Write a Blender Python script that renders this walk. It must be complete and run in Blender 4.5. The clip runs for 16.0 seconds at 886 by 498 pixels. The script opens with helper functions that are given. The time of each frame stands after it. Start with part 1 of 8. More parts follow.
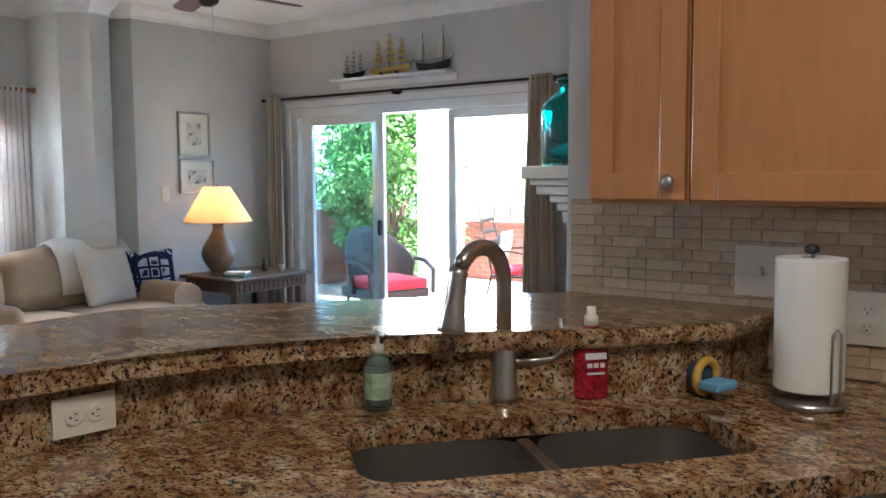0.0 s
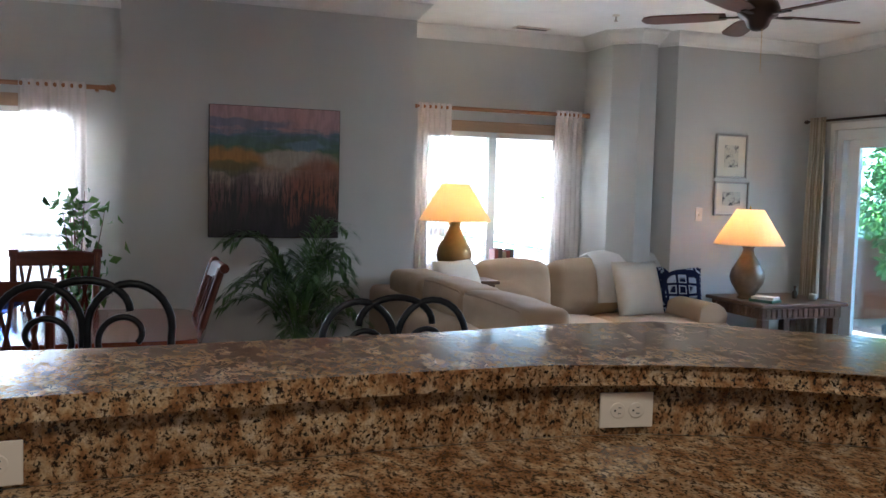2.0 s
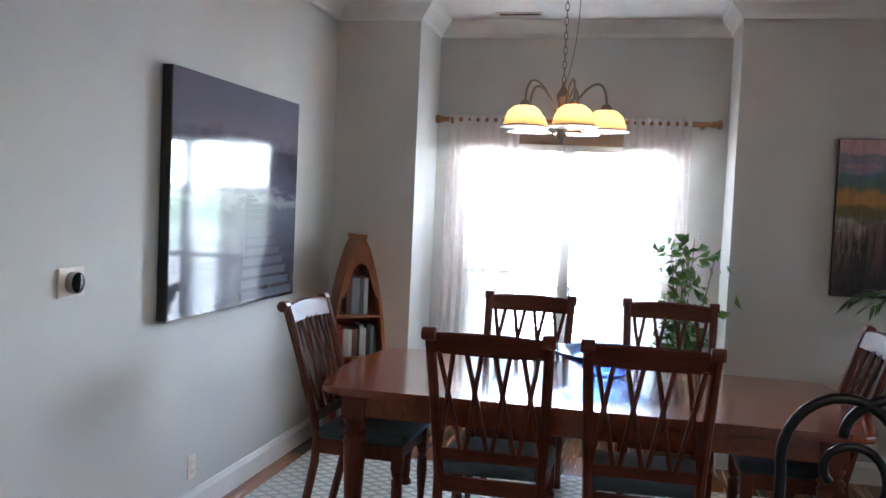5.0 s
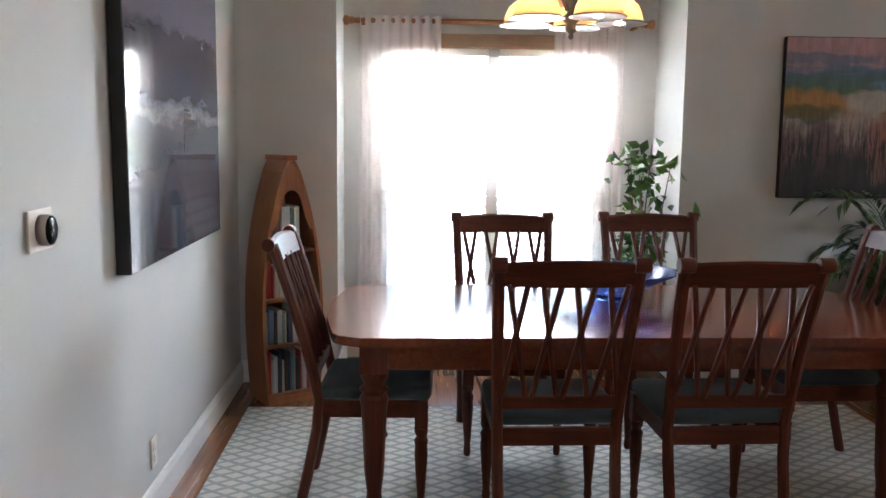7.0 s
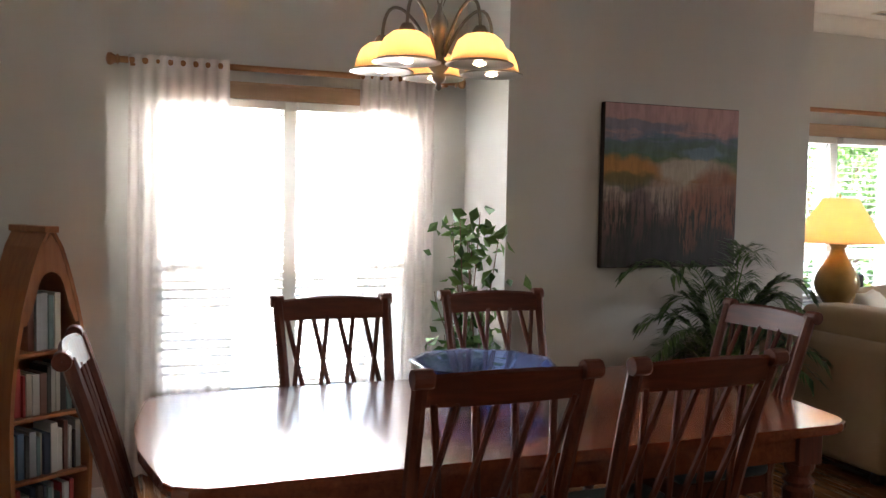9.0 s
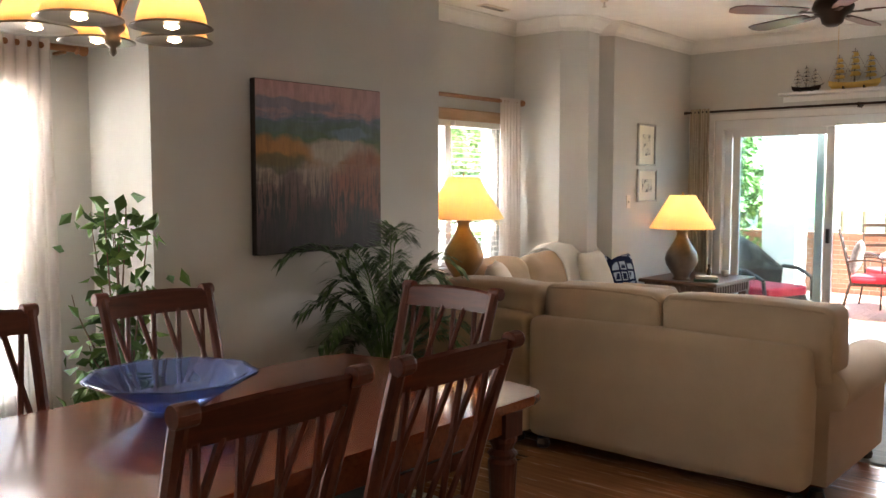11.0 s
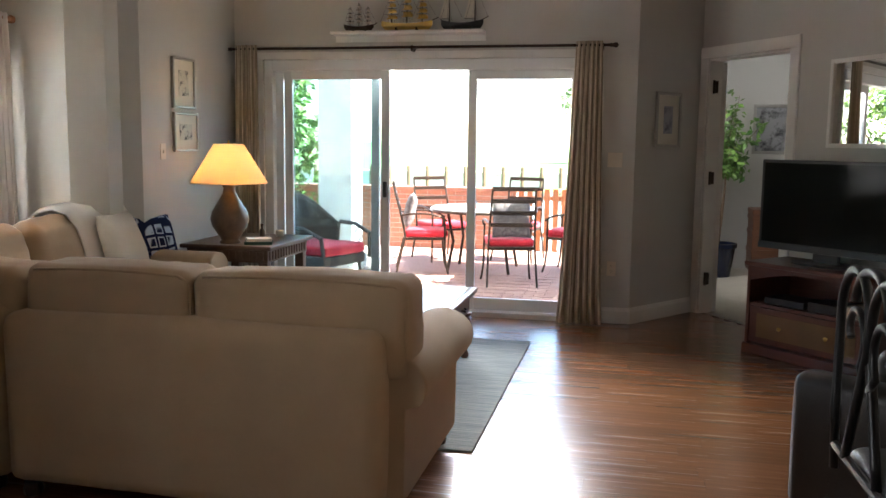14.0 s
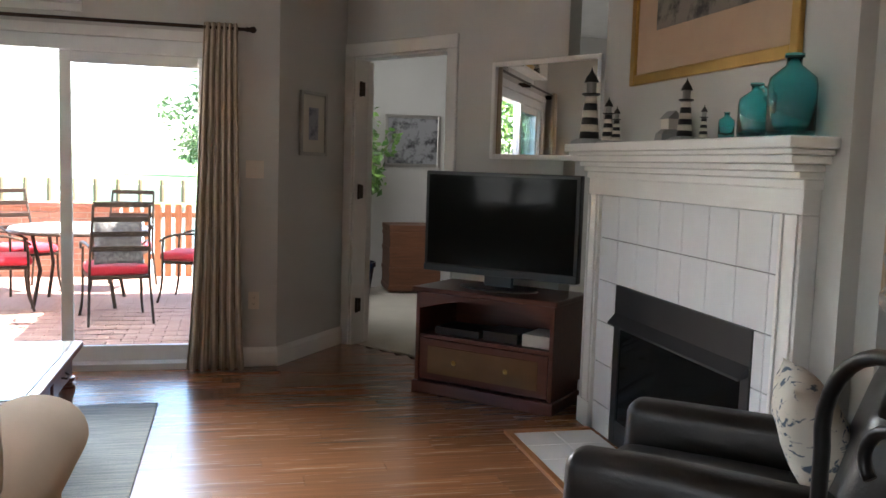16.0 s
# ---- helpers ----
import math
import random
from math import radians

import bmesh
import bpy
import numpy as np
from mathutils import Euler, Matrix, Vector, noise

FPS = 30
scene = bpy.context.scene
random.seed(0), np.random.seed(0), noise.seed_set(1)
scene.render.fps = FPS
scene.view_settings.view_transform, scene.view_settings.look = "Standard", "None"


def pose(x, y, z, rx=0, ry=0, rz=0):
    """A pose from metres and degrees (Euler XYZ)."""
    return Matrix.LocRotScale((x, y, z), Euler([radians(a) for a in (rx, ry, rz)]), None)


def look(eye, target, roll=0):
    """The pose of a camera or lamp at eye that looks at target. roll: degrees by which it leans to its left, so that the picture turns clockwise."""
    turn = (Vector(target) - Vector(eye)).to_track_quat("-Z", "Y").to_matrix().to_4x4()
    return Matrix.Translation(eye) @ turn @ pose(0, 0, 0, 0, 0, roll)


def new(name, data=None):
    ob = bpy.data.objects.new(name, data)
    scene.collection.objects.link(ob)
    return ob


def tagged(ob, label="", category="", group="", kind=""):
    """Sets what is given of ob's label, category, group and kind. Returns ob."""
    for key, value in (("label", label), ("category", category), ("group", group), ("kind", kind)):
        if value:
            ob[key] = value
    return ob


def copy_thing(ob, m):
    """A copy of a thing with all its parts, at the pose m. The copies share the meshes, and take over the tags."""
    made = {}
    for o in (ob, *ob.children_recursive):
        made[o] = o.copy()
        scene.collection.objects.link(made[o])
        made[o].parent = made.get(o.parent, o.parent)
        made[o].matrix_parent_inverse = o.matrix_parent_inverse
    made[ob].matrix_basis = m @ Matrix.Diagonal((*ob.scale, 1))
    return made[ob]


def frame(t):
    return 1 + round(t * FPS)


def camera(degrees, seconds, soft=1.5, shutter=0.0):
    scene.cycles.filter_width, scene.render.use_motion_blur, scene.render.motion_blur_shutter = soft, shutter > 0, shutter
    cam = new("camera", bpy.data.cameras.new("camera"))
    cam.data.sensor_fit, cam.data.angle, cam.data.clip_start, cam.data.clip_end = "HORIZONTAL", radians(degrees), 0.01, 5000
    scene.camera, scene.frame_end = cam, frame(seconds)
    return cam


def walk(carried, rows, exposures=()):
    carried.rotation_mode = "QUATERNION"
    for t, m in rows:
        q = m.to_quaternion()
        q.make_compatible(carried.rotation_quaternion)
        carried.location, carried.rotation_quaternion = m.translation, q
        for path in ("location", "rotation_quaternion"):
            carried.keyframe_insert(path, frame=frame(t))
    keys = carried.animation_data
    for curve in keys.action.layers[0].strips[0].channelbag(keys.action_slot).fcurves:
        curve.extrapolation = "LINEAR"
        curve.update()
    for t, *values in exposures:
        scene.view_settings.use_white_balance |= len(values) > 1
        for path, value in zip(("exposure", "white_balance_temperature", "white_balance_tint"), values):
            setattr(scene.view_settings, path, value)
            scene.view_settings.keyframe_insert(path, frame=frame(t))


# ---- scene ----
cam = camera(54.1, 16.0)
PATH = [
    (0, (6.187, 2.776, 1.474), (4.995, 4.372, 1.304), -0.4),
    (0.5, (6.245, 2.781, 1.476), (4.91, 4.259, 1.301), 0.5),
    (1, (6.282, 2.759, 1.48), (4.715, 3.992, 1.319), 1.3),
    (1.5, (6.269, 2.728, 1.482), (4.515, 3.678, 1.339), 1.6),
    (2, (6.27, 2.671, 1.488), (4.389, 3.337, 1.351), 1.5),
    (2.2, (6.279, 2.652, 1.492), (4.357, 3.185, 1.348), 1.8),
    (2.5, (6.227, 2.593, 1.485), (4.26, 2.928, 1.339), 1.6),
    (3, (6.193, 2.498, 1.492), (4.202, 2.616, 1.354), 1.3),
    (3.5, (6.071, 2.403, 1.504), (4.074, 2.411, 1.39), 0.5),
    (4, (5.952, 2.294, 1.509), (3.964, 2.104, 1.39), 1.0),
    (4.5, (5.767, 2.155, 1.539), (3.808, 1.762, 1.437), 2.0),
    (4.7, (5.663, 2.114, 1.544), (3.715, 1.671, 1.448), 2.5),
    (6.8, (5.098, 1.055, 1.463), (3.115, 1.011, 1.202), 1.3),
    (7, (5.028, 0.95, 1.457), (3.047, 1.042, 1.196), 0.6),
    (7.5, (4.803, 0.773, 1.451), (2.857, 1.145, 1.18), 0.7),
    (8, (4.618, 0.688, 1.459), (2.698, 1.189, 1.213), 1.5),
    (8.2, (4.514, 0.665, 1.463), (2.602, 1.209, 1.242), 1.4),
    (10.3, (3.944, 0.379, 1.498), (2.31, 1.531, 1.436), 1.5),
    (10.5, (3.895, 0.367, 1.504), (2.327, 1.606, 1.422), 1.6),
    (11, (3.737, 0.347, 1.489), (2.435, 1.858, 1.339), -0.0),
    (11.5, (3.565, 0.415, 1.396), (2.402, 2.017, 1.113), 0.3),
    (11.6, (3.559, 0.355, 1.388), (2.415, 1.965, 1.074), -0.2),
    (12, (3.601, 0.383, 1.386), (2.579, 2.052, 0.973), 0.5),
    (12.5, (3.619, 0.532, 1.37), (2.814, 2.313, 0.948), 0.9),
    (13, (3.556, 0.763, 1.382), (2.843, 2.595, 1.013), 1.0),
    (13.5, (3.4, 1.103, 1.401), (2.814, 2.994, 1.121), 0.8),
    (14, (3.32, 1.466, 1.423), (2.896, 3.406, 1.178), 0.7),
    (14.5, (3.1, 1.8, 1.343), (2.839, 3.772, 1.135), 1.8),
    (15, (3.056, 2.085, 1.351), (3.052, 4.077, 1.172), 0.8),
    (15.2, (3.039, 2.25, 1.349), (3.166, 4.239, 1.176), 0.9),
    (15.5, (3.022, 2.359, 1.345), (3.284, 4.334, 1.169), 0.7),
    (16, (3.037, 2.64, 1.373), (3.507, 4.574, 1.178), 1.8),
]
walk(cam, [(t, look(eye, target, roll)) for t, eye, target, roll in PATH], [(0, 3.85, 5400, 7), (1, 3.75, 5400, 8), (2, 3.6, 5450, 9), (3.5, 3.75, 5500, 10), (4.7, 3.9, 5500, 10), (7, 4.1, 6000, 11), (8.2, 4.0, 6500, 12), (10.5, 3.4, 7000, 14), (11, 3.85, 7200, 14), (12, 4.0, 6900, 13), (13.0, 3.9, 6800, 12), (13.5, 3.6, 6800, 12), (14.5, 3.3, 6700, 11), (16, 3.45, 6600, 11)])

# ---- world, sun, exposure ----
world = bpy.data.worlds.new("world")
scene.world = world
world.use_nodes = True
wn = world.node_tree
sky = wn.nodes.new("ShaderNodeTexSky")
sky.sky_type = "NISHITA"
sky.sun_disc = False
sky.sun_elevation = radians(51)
sky.sun_rotation = radians(88)
wn.links.new(sky.outputs[0], wn.nodes["Background"].inputs[0])
wn.nodes["Background"].inputs[1].default_value = 0.15
sun = bpy.data.lights.new("sun", "SUN")
sun.energy = 5.0
sun.angle = radians(0.5)
sun.color = (1, 0.95, 0.87)
sun_ob = new("sun", sun)
sun_ob.rotation_euler = Vector((-0.62, -0.02, -0.78)).to_track_quat("-Z", "Y").to_euler()


def area_lamp(name, m, w, h, power, col=(1, 1, 1), spread=180):
    d = bpy.data.lights.new(name, "AREA")
    d.shape, d.size, d.size_y, d.energy, d.color = "RECTANGLE", w, h, power, col
    d.spread = radians(spread)
    ob = new(name, d)
    ob.matrix_world = m
    return ob


def bulb_lamp(name, loc, power, r, col):
    d = bpy.data.lights.new(name, "POINT")
    d.energy, d.shadow_soft_size, d.color = power, r, col
    ob = new(name, d)
    ob.location = loc
    return ob


WARM = (1.0, 0.73, 0.45)
# daylight in the openings of the two west windows
area_lamp("window_daylight", look((-1.05, 1.52, 2.05), (0.55, 1.52, 0.95)), 1.5, 1.0, 40, (0.95, 0.97, 1))
area_lamp("window_daylight", look((-1.15, 5.6, 2.47), (0.4, 5.6, 0.9)), 1.4, 0.5, 58, (0.95, 0.97, 1))
# daylight in the head of the patio door
area_lamp("patio_daylight", look((1.6, 8.80, 2.12), (3.2, 0.0, 1.0)), 2.6, 0.3, 26, (0.95, 0.97, 1), 100)
# added fill lamp inside the bedroom, out of view; no window is modelled there
area_lamp("bedroom_fill", look((4.0, 10.5, 1.6), (6.2, 11.6, 0.9)), 1.0, 1.4, 2.6, (0.95, 0.97, 1))
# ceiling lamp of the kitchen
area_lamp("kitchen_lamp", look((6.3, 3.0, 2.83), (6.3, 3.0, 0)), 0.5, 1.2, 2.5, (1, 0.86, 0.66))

# ---- materials ----


class Mat:
    """A node material with a few helpers."""

    def __init__(self, name, rough=0.5, metal=0.0, spec=0.5):
        self.m = bpy.data.materials.new(name)
        self.m.use_nodes = True
        self.t = self.m.node_tree
        self.b = self.t.nodes["Principled BSDF"]
        self.b.inputs["Roughness"].default_value = rough
        self.b.inputs["Metallic"].default_value = metal
        self.b.inputs["Specular IOR Level"].default_value = spec
        self.co = self.t.nodes.new("ShaderNodeTexCoord").outputs["Object"]

    def node(self, kind, **kw):
        n = self.t.nodes.new(kind)
        for k, v in kw.items():
            n.inputs[k].default_value = v
        return n

    def link(self, a, b):
        self.t.links.new(a, b)

    def coord(self, scale=(1, 1, 1), rot=(0, 0, 0), src=None):
        n = self.t.nodes.new("ShaderNodeMapping")
        n.inputs["Scale"].default_value = scale
        n.inputs["Rotation"].default_value = rot
        self.link(src or self.co, n.inputs["Vector"])
        return n.outputs[0]

    def noise(self, scale, detail=4, rough=0.55, co=None, dist=0.0):
        n = self.node("ShaderNodeTexNoise", Scale=scale, Detail=detail, Roughness=rough, Distortion=dist)
        self.link(co or self.co, n.inputs["Vector"])
        return n.outputs["Fac"]

    def ramp(self, fac, stops):
        n = self.t.nodes.new("ShaderNodeValToRGB")
        e = n.color_ramp.elements
        while len(e) < len(stops):
            e.new(0.5)
        for el, (p, c) in zip(e, stops):
            el.position = p
            el.color = (*c, 1)
        self.link(fac, n.inputs[0])
        return n.outputs[0]

    def mix(self, fac, a, b, blend="MIX"):
        n = self.t.nodes.new("ShaderNodeMix")
        n.data_type, n.blend_type = "RGBA", blend
        for sock, v in ((n.inputs[0], fac), (n.inputs[6], a), (n.inputs[7], b)):
            if isinstance(v, (int, float)):
                sock.default_value = v
            elif isinstance(v, tuple):
                sock.default_value = (*v, 1)
            else:
                self.link(v, sock)
        return n.outputs[2]

    def color(self, c):
        if isinstance(c, tuple):
            self.b.inputs["Base Color"].default_value = (*c, 1)
        else:
            self.link(c, self.b.inputs["Base Color"])
        return self

    def bump(self, fac, strength=0.2, dist=0.01):
        n = self.node("ShaderNodeBump", Strength=strength, Distance=dist)
        self.link(fac, n.inputs["Height"])
        self.link(n.outputs[0], self.b.inputs["Normal"])
        return self

    def rand(self):
        return self.t.nodes.new("ShaderNodeObjectInfo").outputs["Random"]


def plain(name, col, rough=0.5, metal=0.0, var=0.12, scale=6.0, bump=0.0, bscale=60.0, spec=0.5):
    m = Mat(name, rough, metal, spec)
    lo = tuple(max(0, c * (1 - var)) for c in col)
    hi = tuple(min(1, c * (1 + var)) for c in col)
    m.color(m.ramp(m.noise(scale, 5), [(0.3, lo), (0.7, hi)]))
    if bump:
        m.bump(m.noise(bscale, 3), bump, 0.004)
    return m.m


def wood(name, a, b, rough=0.35, axis="x", scale=1.0, coat=0.0, spec=0.5):
    m = Mat(name, rough, 0, spec)
    s = {"x": (1.2, 14, 14), "y": (14, 1.2, 14), "z": (14, 14, 1.2)}[axis]
    c = m.coord(tuple(v * scale for v in s))
    g = m.noise(3.0, 6, 0.6, c, 0.6)
    f = m.noise(1.2, 3)
    col = m.ramp(g, [(0.25, a), (0.75, b)])
    col = m.mix(0.25, col, m.ramp(f, [(0.3, tuple(v * 0.6 for v in a)), (0.7, tuple(min(1, v * 1.2) for v in b))]))
    m.color(col)
    m.bump(g, 0.08, 0.002)
    m.b.inputs["Coat Weight"].default_value = coat
    m.b.inputs["Coat Roughness"].default_value = 0.12
    return m.m


def fabric(name, col, var=0.12, weave=700, rough=0.95):
    m = Mat(name, rough, 0, 0.2)
    w = m.noise(weave, 2)
    big = m.noise(5, 4)
    c = m.ramp(w, [(0.3, tuple(v * (1 - var) for v in col)), (0.7, tuple(min(1, v * (1 + var)) for v in col))])
    m.color(m.mix(0.35, c, m.ramp(big, [(0.3, tuple(v * 0.82 for v in col)), (0.7, tuple(min(1, v * 1.1) for v in col))])))
    m.bump(w, 0.25, 0.002)
    m.b.inputs["Sheen Weight"].default_value = 0.15
    return m.m


def striped_cloth(name):
    """Beige drape cloth with fine upright stripes."""
    m = Mat(name, 0.9, 0, 0.2)
    st = m.noise(1.0, 2, 0.5, m.coord((55, 55, 0.05)))
    c = m.ramp(st, [(0.38, (0.30, 0.24, 0.17)), (0.5, (0.46, 0.385, 0.29)), (0.62, (0.58, 0.50, 0.39))])
    w = m.noise(300, 2)
    m.color(m.mix(0.15, c, m.ramp(w, [(0.3, (0.3, 0.25, 0.18)), (0.7, (0.6, 0.52, 0.42))])))
    m.bump(w, 0.2, 0.002)
    m.b.inputs["Sheen Weight"].default_value = 0.1
    return m.m


def glassy(name, tint=(1, 1, 1), rough=0.0, trans=1.0):
    m = Mat(name, rough)
    m.color(tint)
    m.b.inputs["Transmission Weight"].default_value = trans
    m.b.inputs["IOR"].default_value = 1.45
    return m.m


def pane_glass(name, tint=(0.96, 0.98, 0.98), gloss=0.035):
    """Thin clear pane: mostly transparent, with a faint mirror."""
    m = bpy.data.materials.new(name)
    m.use_nodes = True
    t = m.node_tree
    tr = t.nodes.new("ShaderNodeBsdfTransparent")
    tr.inputs[0].default_value = (*tint, 1)
    gl = t.nodes.new("ShaderNodeBsdfGlossy")
    gl.inputs["Roughness"].default_value = 0.02
    mx = t.nodes.new("ShaderNodeMixShader")
    lw = t.nodes.new("ShaderNodeLayerWeight")
    lw.inputs["Blend"].default_value = 0.5
    pw = t.nodes.new("ShaderNodeMath")
    pw.operation = "POWER"
    pw.inputs[1].default_value = 3.5
    t.links.new(lw.outputs["Facing"], pw.inputs[0])
    ad = t.nodes.new("ShaderNodeMath")
    ad.operation = "MULTIPLY_ADD"
    ad.inputs[1].default_value = 0.5
    ad.inputs[2].default_value = gloss
    t.links.new(pw.outputs[0], ad.inputs[0])
    t.links.new(ad.outputs[0], mx.inputs[0])
    t.links.new(tr.outputs[0], mx.inputs[1])
    t.links.new(gl.outputs[0], mx.inputs[2])
    t.links.new(mx.outputs[0], t.nodes["Material Output"].inputs[0])
    return m


def sheer(name, col, opac):
    m = bpy.data.materials.new(name)
    m.use_nodes = True
    t = m.node_tree
    tr = t.nodes.new("ShaderNodeBsdfTransparent")
    di = t.nodes.new("ShaderNodeBsdfDiffuse")
    di.inputs[0].default_value = (*col, 1)
    tl = t.nodes.new("ShaderNodeBsdfTranslucent")
    tl.inputs[0].default_value = (*col, 1)
    a = t.nodes.new("ShaderNodeMixShader")
    a.inputs[0].default_value = 0.12
    b = t.nodes.new("ShaderNodeMixShader")
    b.inputs[0].default_value = opac
    t.links.new(di.outputs[0], a.inputs[1])
    t.links.new(tl.outputs[0], a.inputs[2])
    t.links.new(tr.outputs[0], b.inputs[1])
    t.links.new(a.outputs[0], b.inputs[2])
    t.links.new(b.outputs[0], t.nodes["Material Output"].inputs[0])
    return m


def shade_cloth(name, col, tl_w=0.55):
    """Lamp shade: cloth that lets a part of the bulb's light through."""
    m = bpy.data.materials.new(name)
    m.use_nodes = True
    t = m.node_tree
    di = t.nodes.new("ShaderNodeBsdfDiffuse")
    tl = t.nodes.new("ShaderNodeBsdfTranslucent")
    di.inputs[0].default_value = tl.inputs[0].default_value = (*col, 1)
    mx = t.nodes.new("ShaderNodeMixShader")
    mx.inputs[0].default_value = tl_w
    t.links.new(di.outputs[0], mx.inputs[1])
    t.links.new(tl.outputs[0], mx.inputs[2])
    t.links.new(mx.outputs[0], t.nodes["Material Output"].inputs[0])
    return m


def emissive(name, col, power):
    m = Mat(name)
    m.color(col)
    m.b.inputs["Emission Color"].default_value = (*col, 1)
    m.b.inputs["Emission Strength"].default_value = power
    return m.m


def granite():
    """Cream and rust ground with dark brown clots and black specks."""
    m = Mat("granite", 0.12, 0, 0.5)
    co = m.coord((1.0, 1.5, 1.3), (0, 0, 0.6))
    base = m.ramp(m.noise(20, 4, 0.6, co), [(0.34, (0.26, 0.12, 0.045)), (0.45, (0.44, 0.25, 0.11)), (0.57, (0.62, 0.45, 0.26)), (0.72, (0.72, 0.60, 0.44))])
    fine = m.ramp(m.noise(130, 3, 0.6), [(0.35, (0.6, 0.55, 0.5)), (0.6, (1.0, 1.0, 1.0))])
    c = m.mix(1.0, base, fine, "MULTIPLY")
    clot = m.ramp(m.noise(58, 5, 0.72, co, 0.3), [(0.41, (1, 1, 1)), (0.47, (0, 0, 0))])
    c = m.mix(clot, c, m.ramp(m.noise(90, 2), [(0.35, (0.010, 0.008, 0.007)), (0.65, (0.09, 0.04, 0.018))]))
    speck = m.ramp(m.noise(105, 2, 0.5, co), [(0.37, (1, 1, 1)), (0.41, (0, 0, 0))])
    c = m.mix(speck, c, (0.010, 0.008, 0.007))
    big = m.ramp(m.noise(4, 3, 0.6), [(0.30, (0.55, 0.46, 0.40)), (0.6, (0.86, 0.85, 0.84))])
    m.color(m.mix(1.0, c, big, "MULTIPLY"))
    return m.m


def floor_wood():
    m = Mat("floor_planks", 0.22, 0, 0.5)
    c = m.coord((0.55, 13, 13))
    r = m.rand()
    g = m.noise(2.5, 5, 0.55, c, 0.4)
    col = m.ramp(g, [(0.2, (0.16, 0.066, 0.029)), (0.5, (0.28, 0.125, 0.058)), (0.8, (0.40, 0.20, 0.10))])
    tone = m.ramp(r, [(0.0, (0.85, 0.84, 0.82)), (1.0, (1.10, 1.07, 1.02))])
    m.color(m.mix(1.0, col, tone, "MULTIPLY"))
    m.bump(g, 0.02, 0.001)
    m.b.inputs["Coat Weight"].default_value = 0.4
    m.b.inputs["Coat Roughness"].default_value = 0.23
    rr = m.ramp(m.noise(3, 3, 0.5, c), [(0.3, (0.22, 0.22, 0.22)), (0.7, (0.29, 0.29, 0.29))])
    m.link(rr, m.b.inputs["Roughness"])
    return m.m


def rug_lattice():
    """Cream rug with a trellis of blue-grey lines."""
    m = Mat("dining_rug", 0.95, 0, 0.1)
    outs = []
    for ang in (35, -35):
        w = m.t.nodes.new("ShaderNodeTexWave")
        w.inputs["Scale"].default_value = 4.6
        w.inputs["Distortion"].default_value = 0.6
        w.inputs["Detail Scale"].default_value = 3.0
        m.link(m.coord((1, 1, 1), (0, 0, radians(ang))), w.inputs["Vector"])
        outs.append(m.ramp(w.outputs["Fac"], [(0.14, (1, 1, 1)), (0.30, (0, 0, 0))]))
    n = m.noise(160, 3)
    cream = m.ramp(n, [(0.3, (0.50, 0.47, 0.40)), (0.7, (0.68, 0.65, 0.58))])
    blue = m.ramp(n, [(0.3, (0.27, 0.29, 0.28)), (0.7, (0.40, 0.41, 0.38))])
    m.color(m.mix(m.mix(1.0, outs[0], outs[1], "LIGHTEN"), cream, blue))
    m.bump(n, 0.5, 0.004)
    return m.m


def rug_stripes():
    m = Mat("rag_rug", 0.97, 0, 0.1)
    w = m.noise(7, 5, 0.7, m.coord((0.35, 11, 1)))
    n = m.noise(90, 3)
    c = m.ramp(w, [(0.3, (0.13, 0.17, 0.19)), (0.5, (0.27, 0.31, 0.32)), (0.7, (0.45, 0.46, 0.44))])
    m.color(m.mix(0.2, c, m.ramp(n, [(0.3, (0.15, 0.17, 0.18)), (0.7, (0.5, 0.5, 0.48))])))
    m.bump(w, 0.5, 0.006)
    return m.m


def navy_lattice():
    """Navy cloth with pale honeycomb lines."""
    m = Mat("navy_lattice_cloth", 0.9, 0, 0.2)
    v = m.t.nodes.new("ShaderNodeTexVoronoi")
    v.feature = "DISTANCE_TO_EDGE"
    v.inputs["Scale"].default_value = 11
    v.inputs["Randomness"].default_value = 0.12
    m.link(m.co, v.inputs["Vector"])
    d = m.ramp(v.outputs["Distance"], [(0.10, (0.008, 0.014, 0.055)), (0.13, (0.45, 0.5, 0.6)), (0.2, (0.45, 0.5, 0.6)), (0.24, (0.008, 0.014, 0.055))])
    m.color(d)
    m.bump(m.noise(500, 2), 0.2, 0.002)
    return m.m


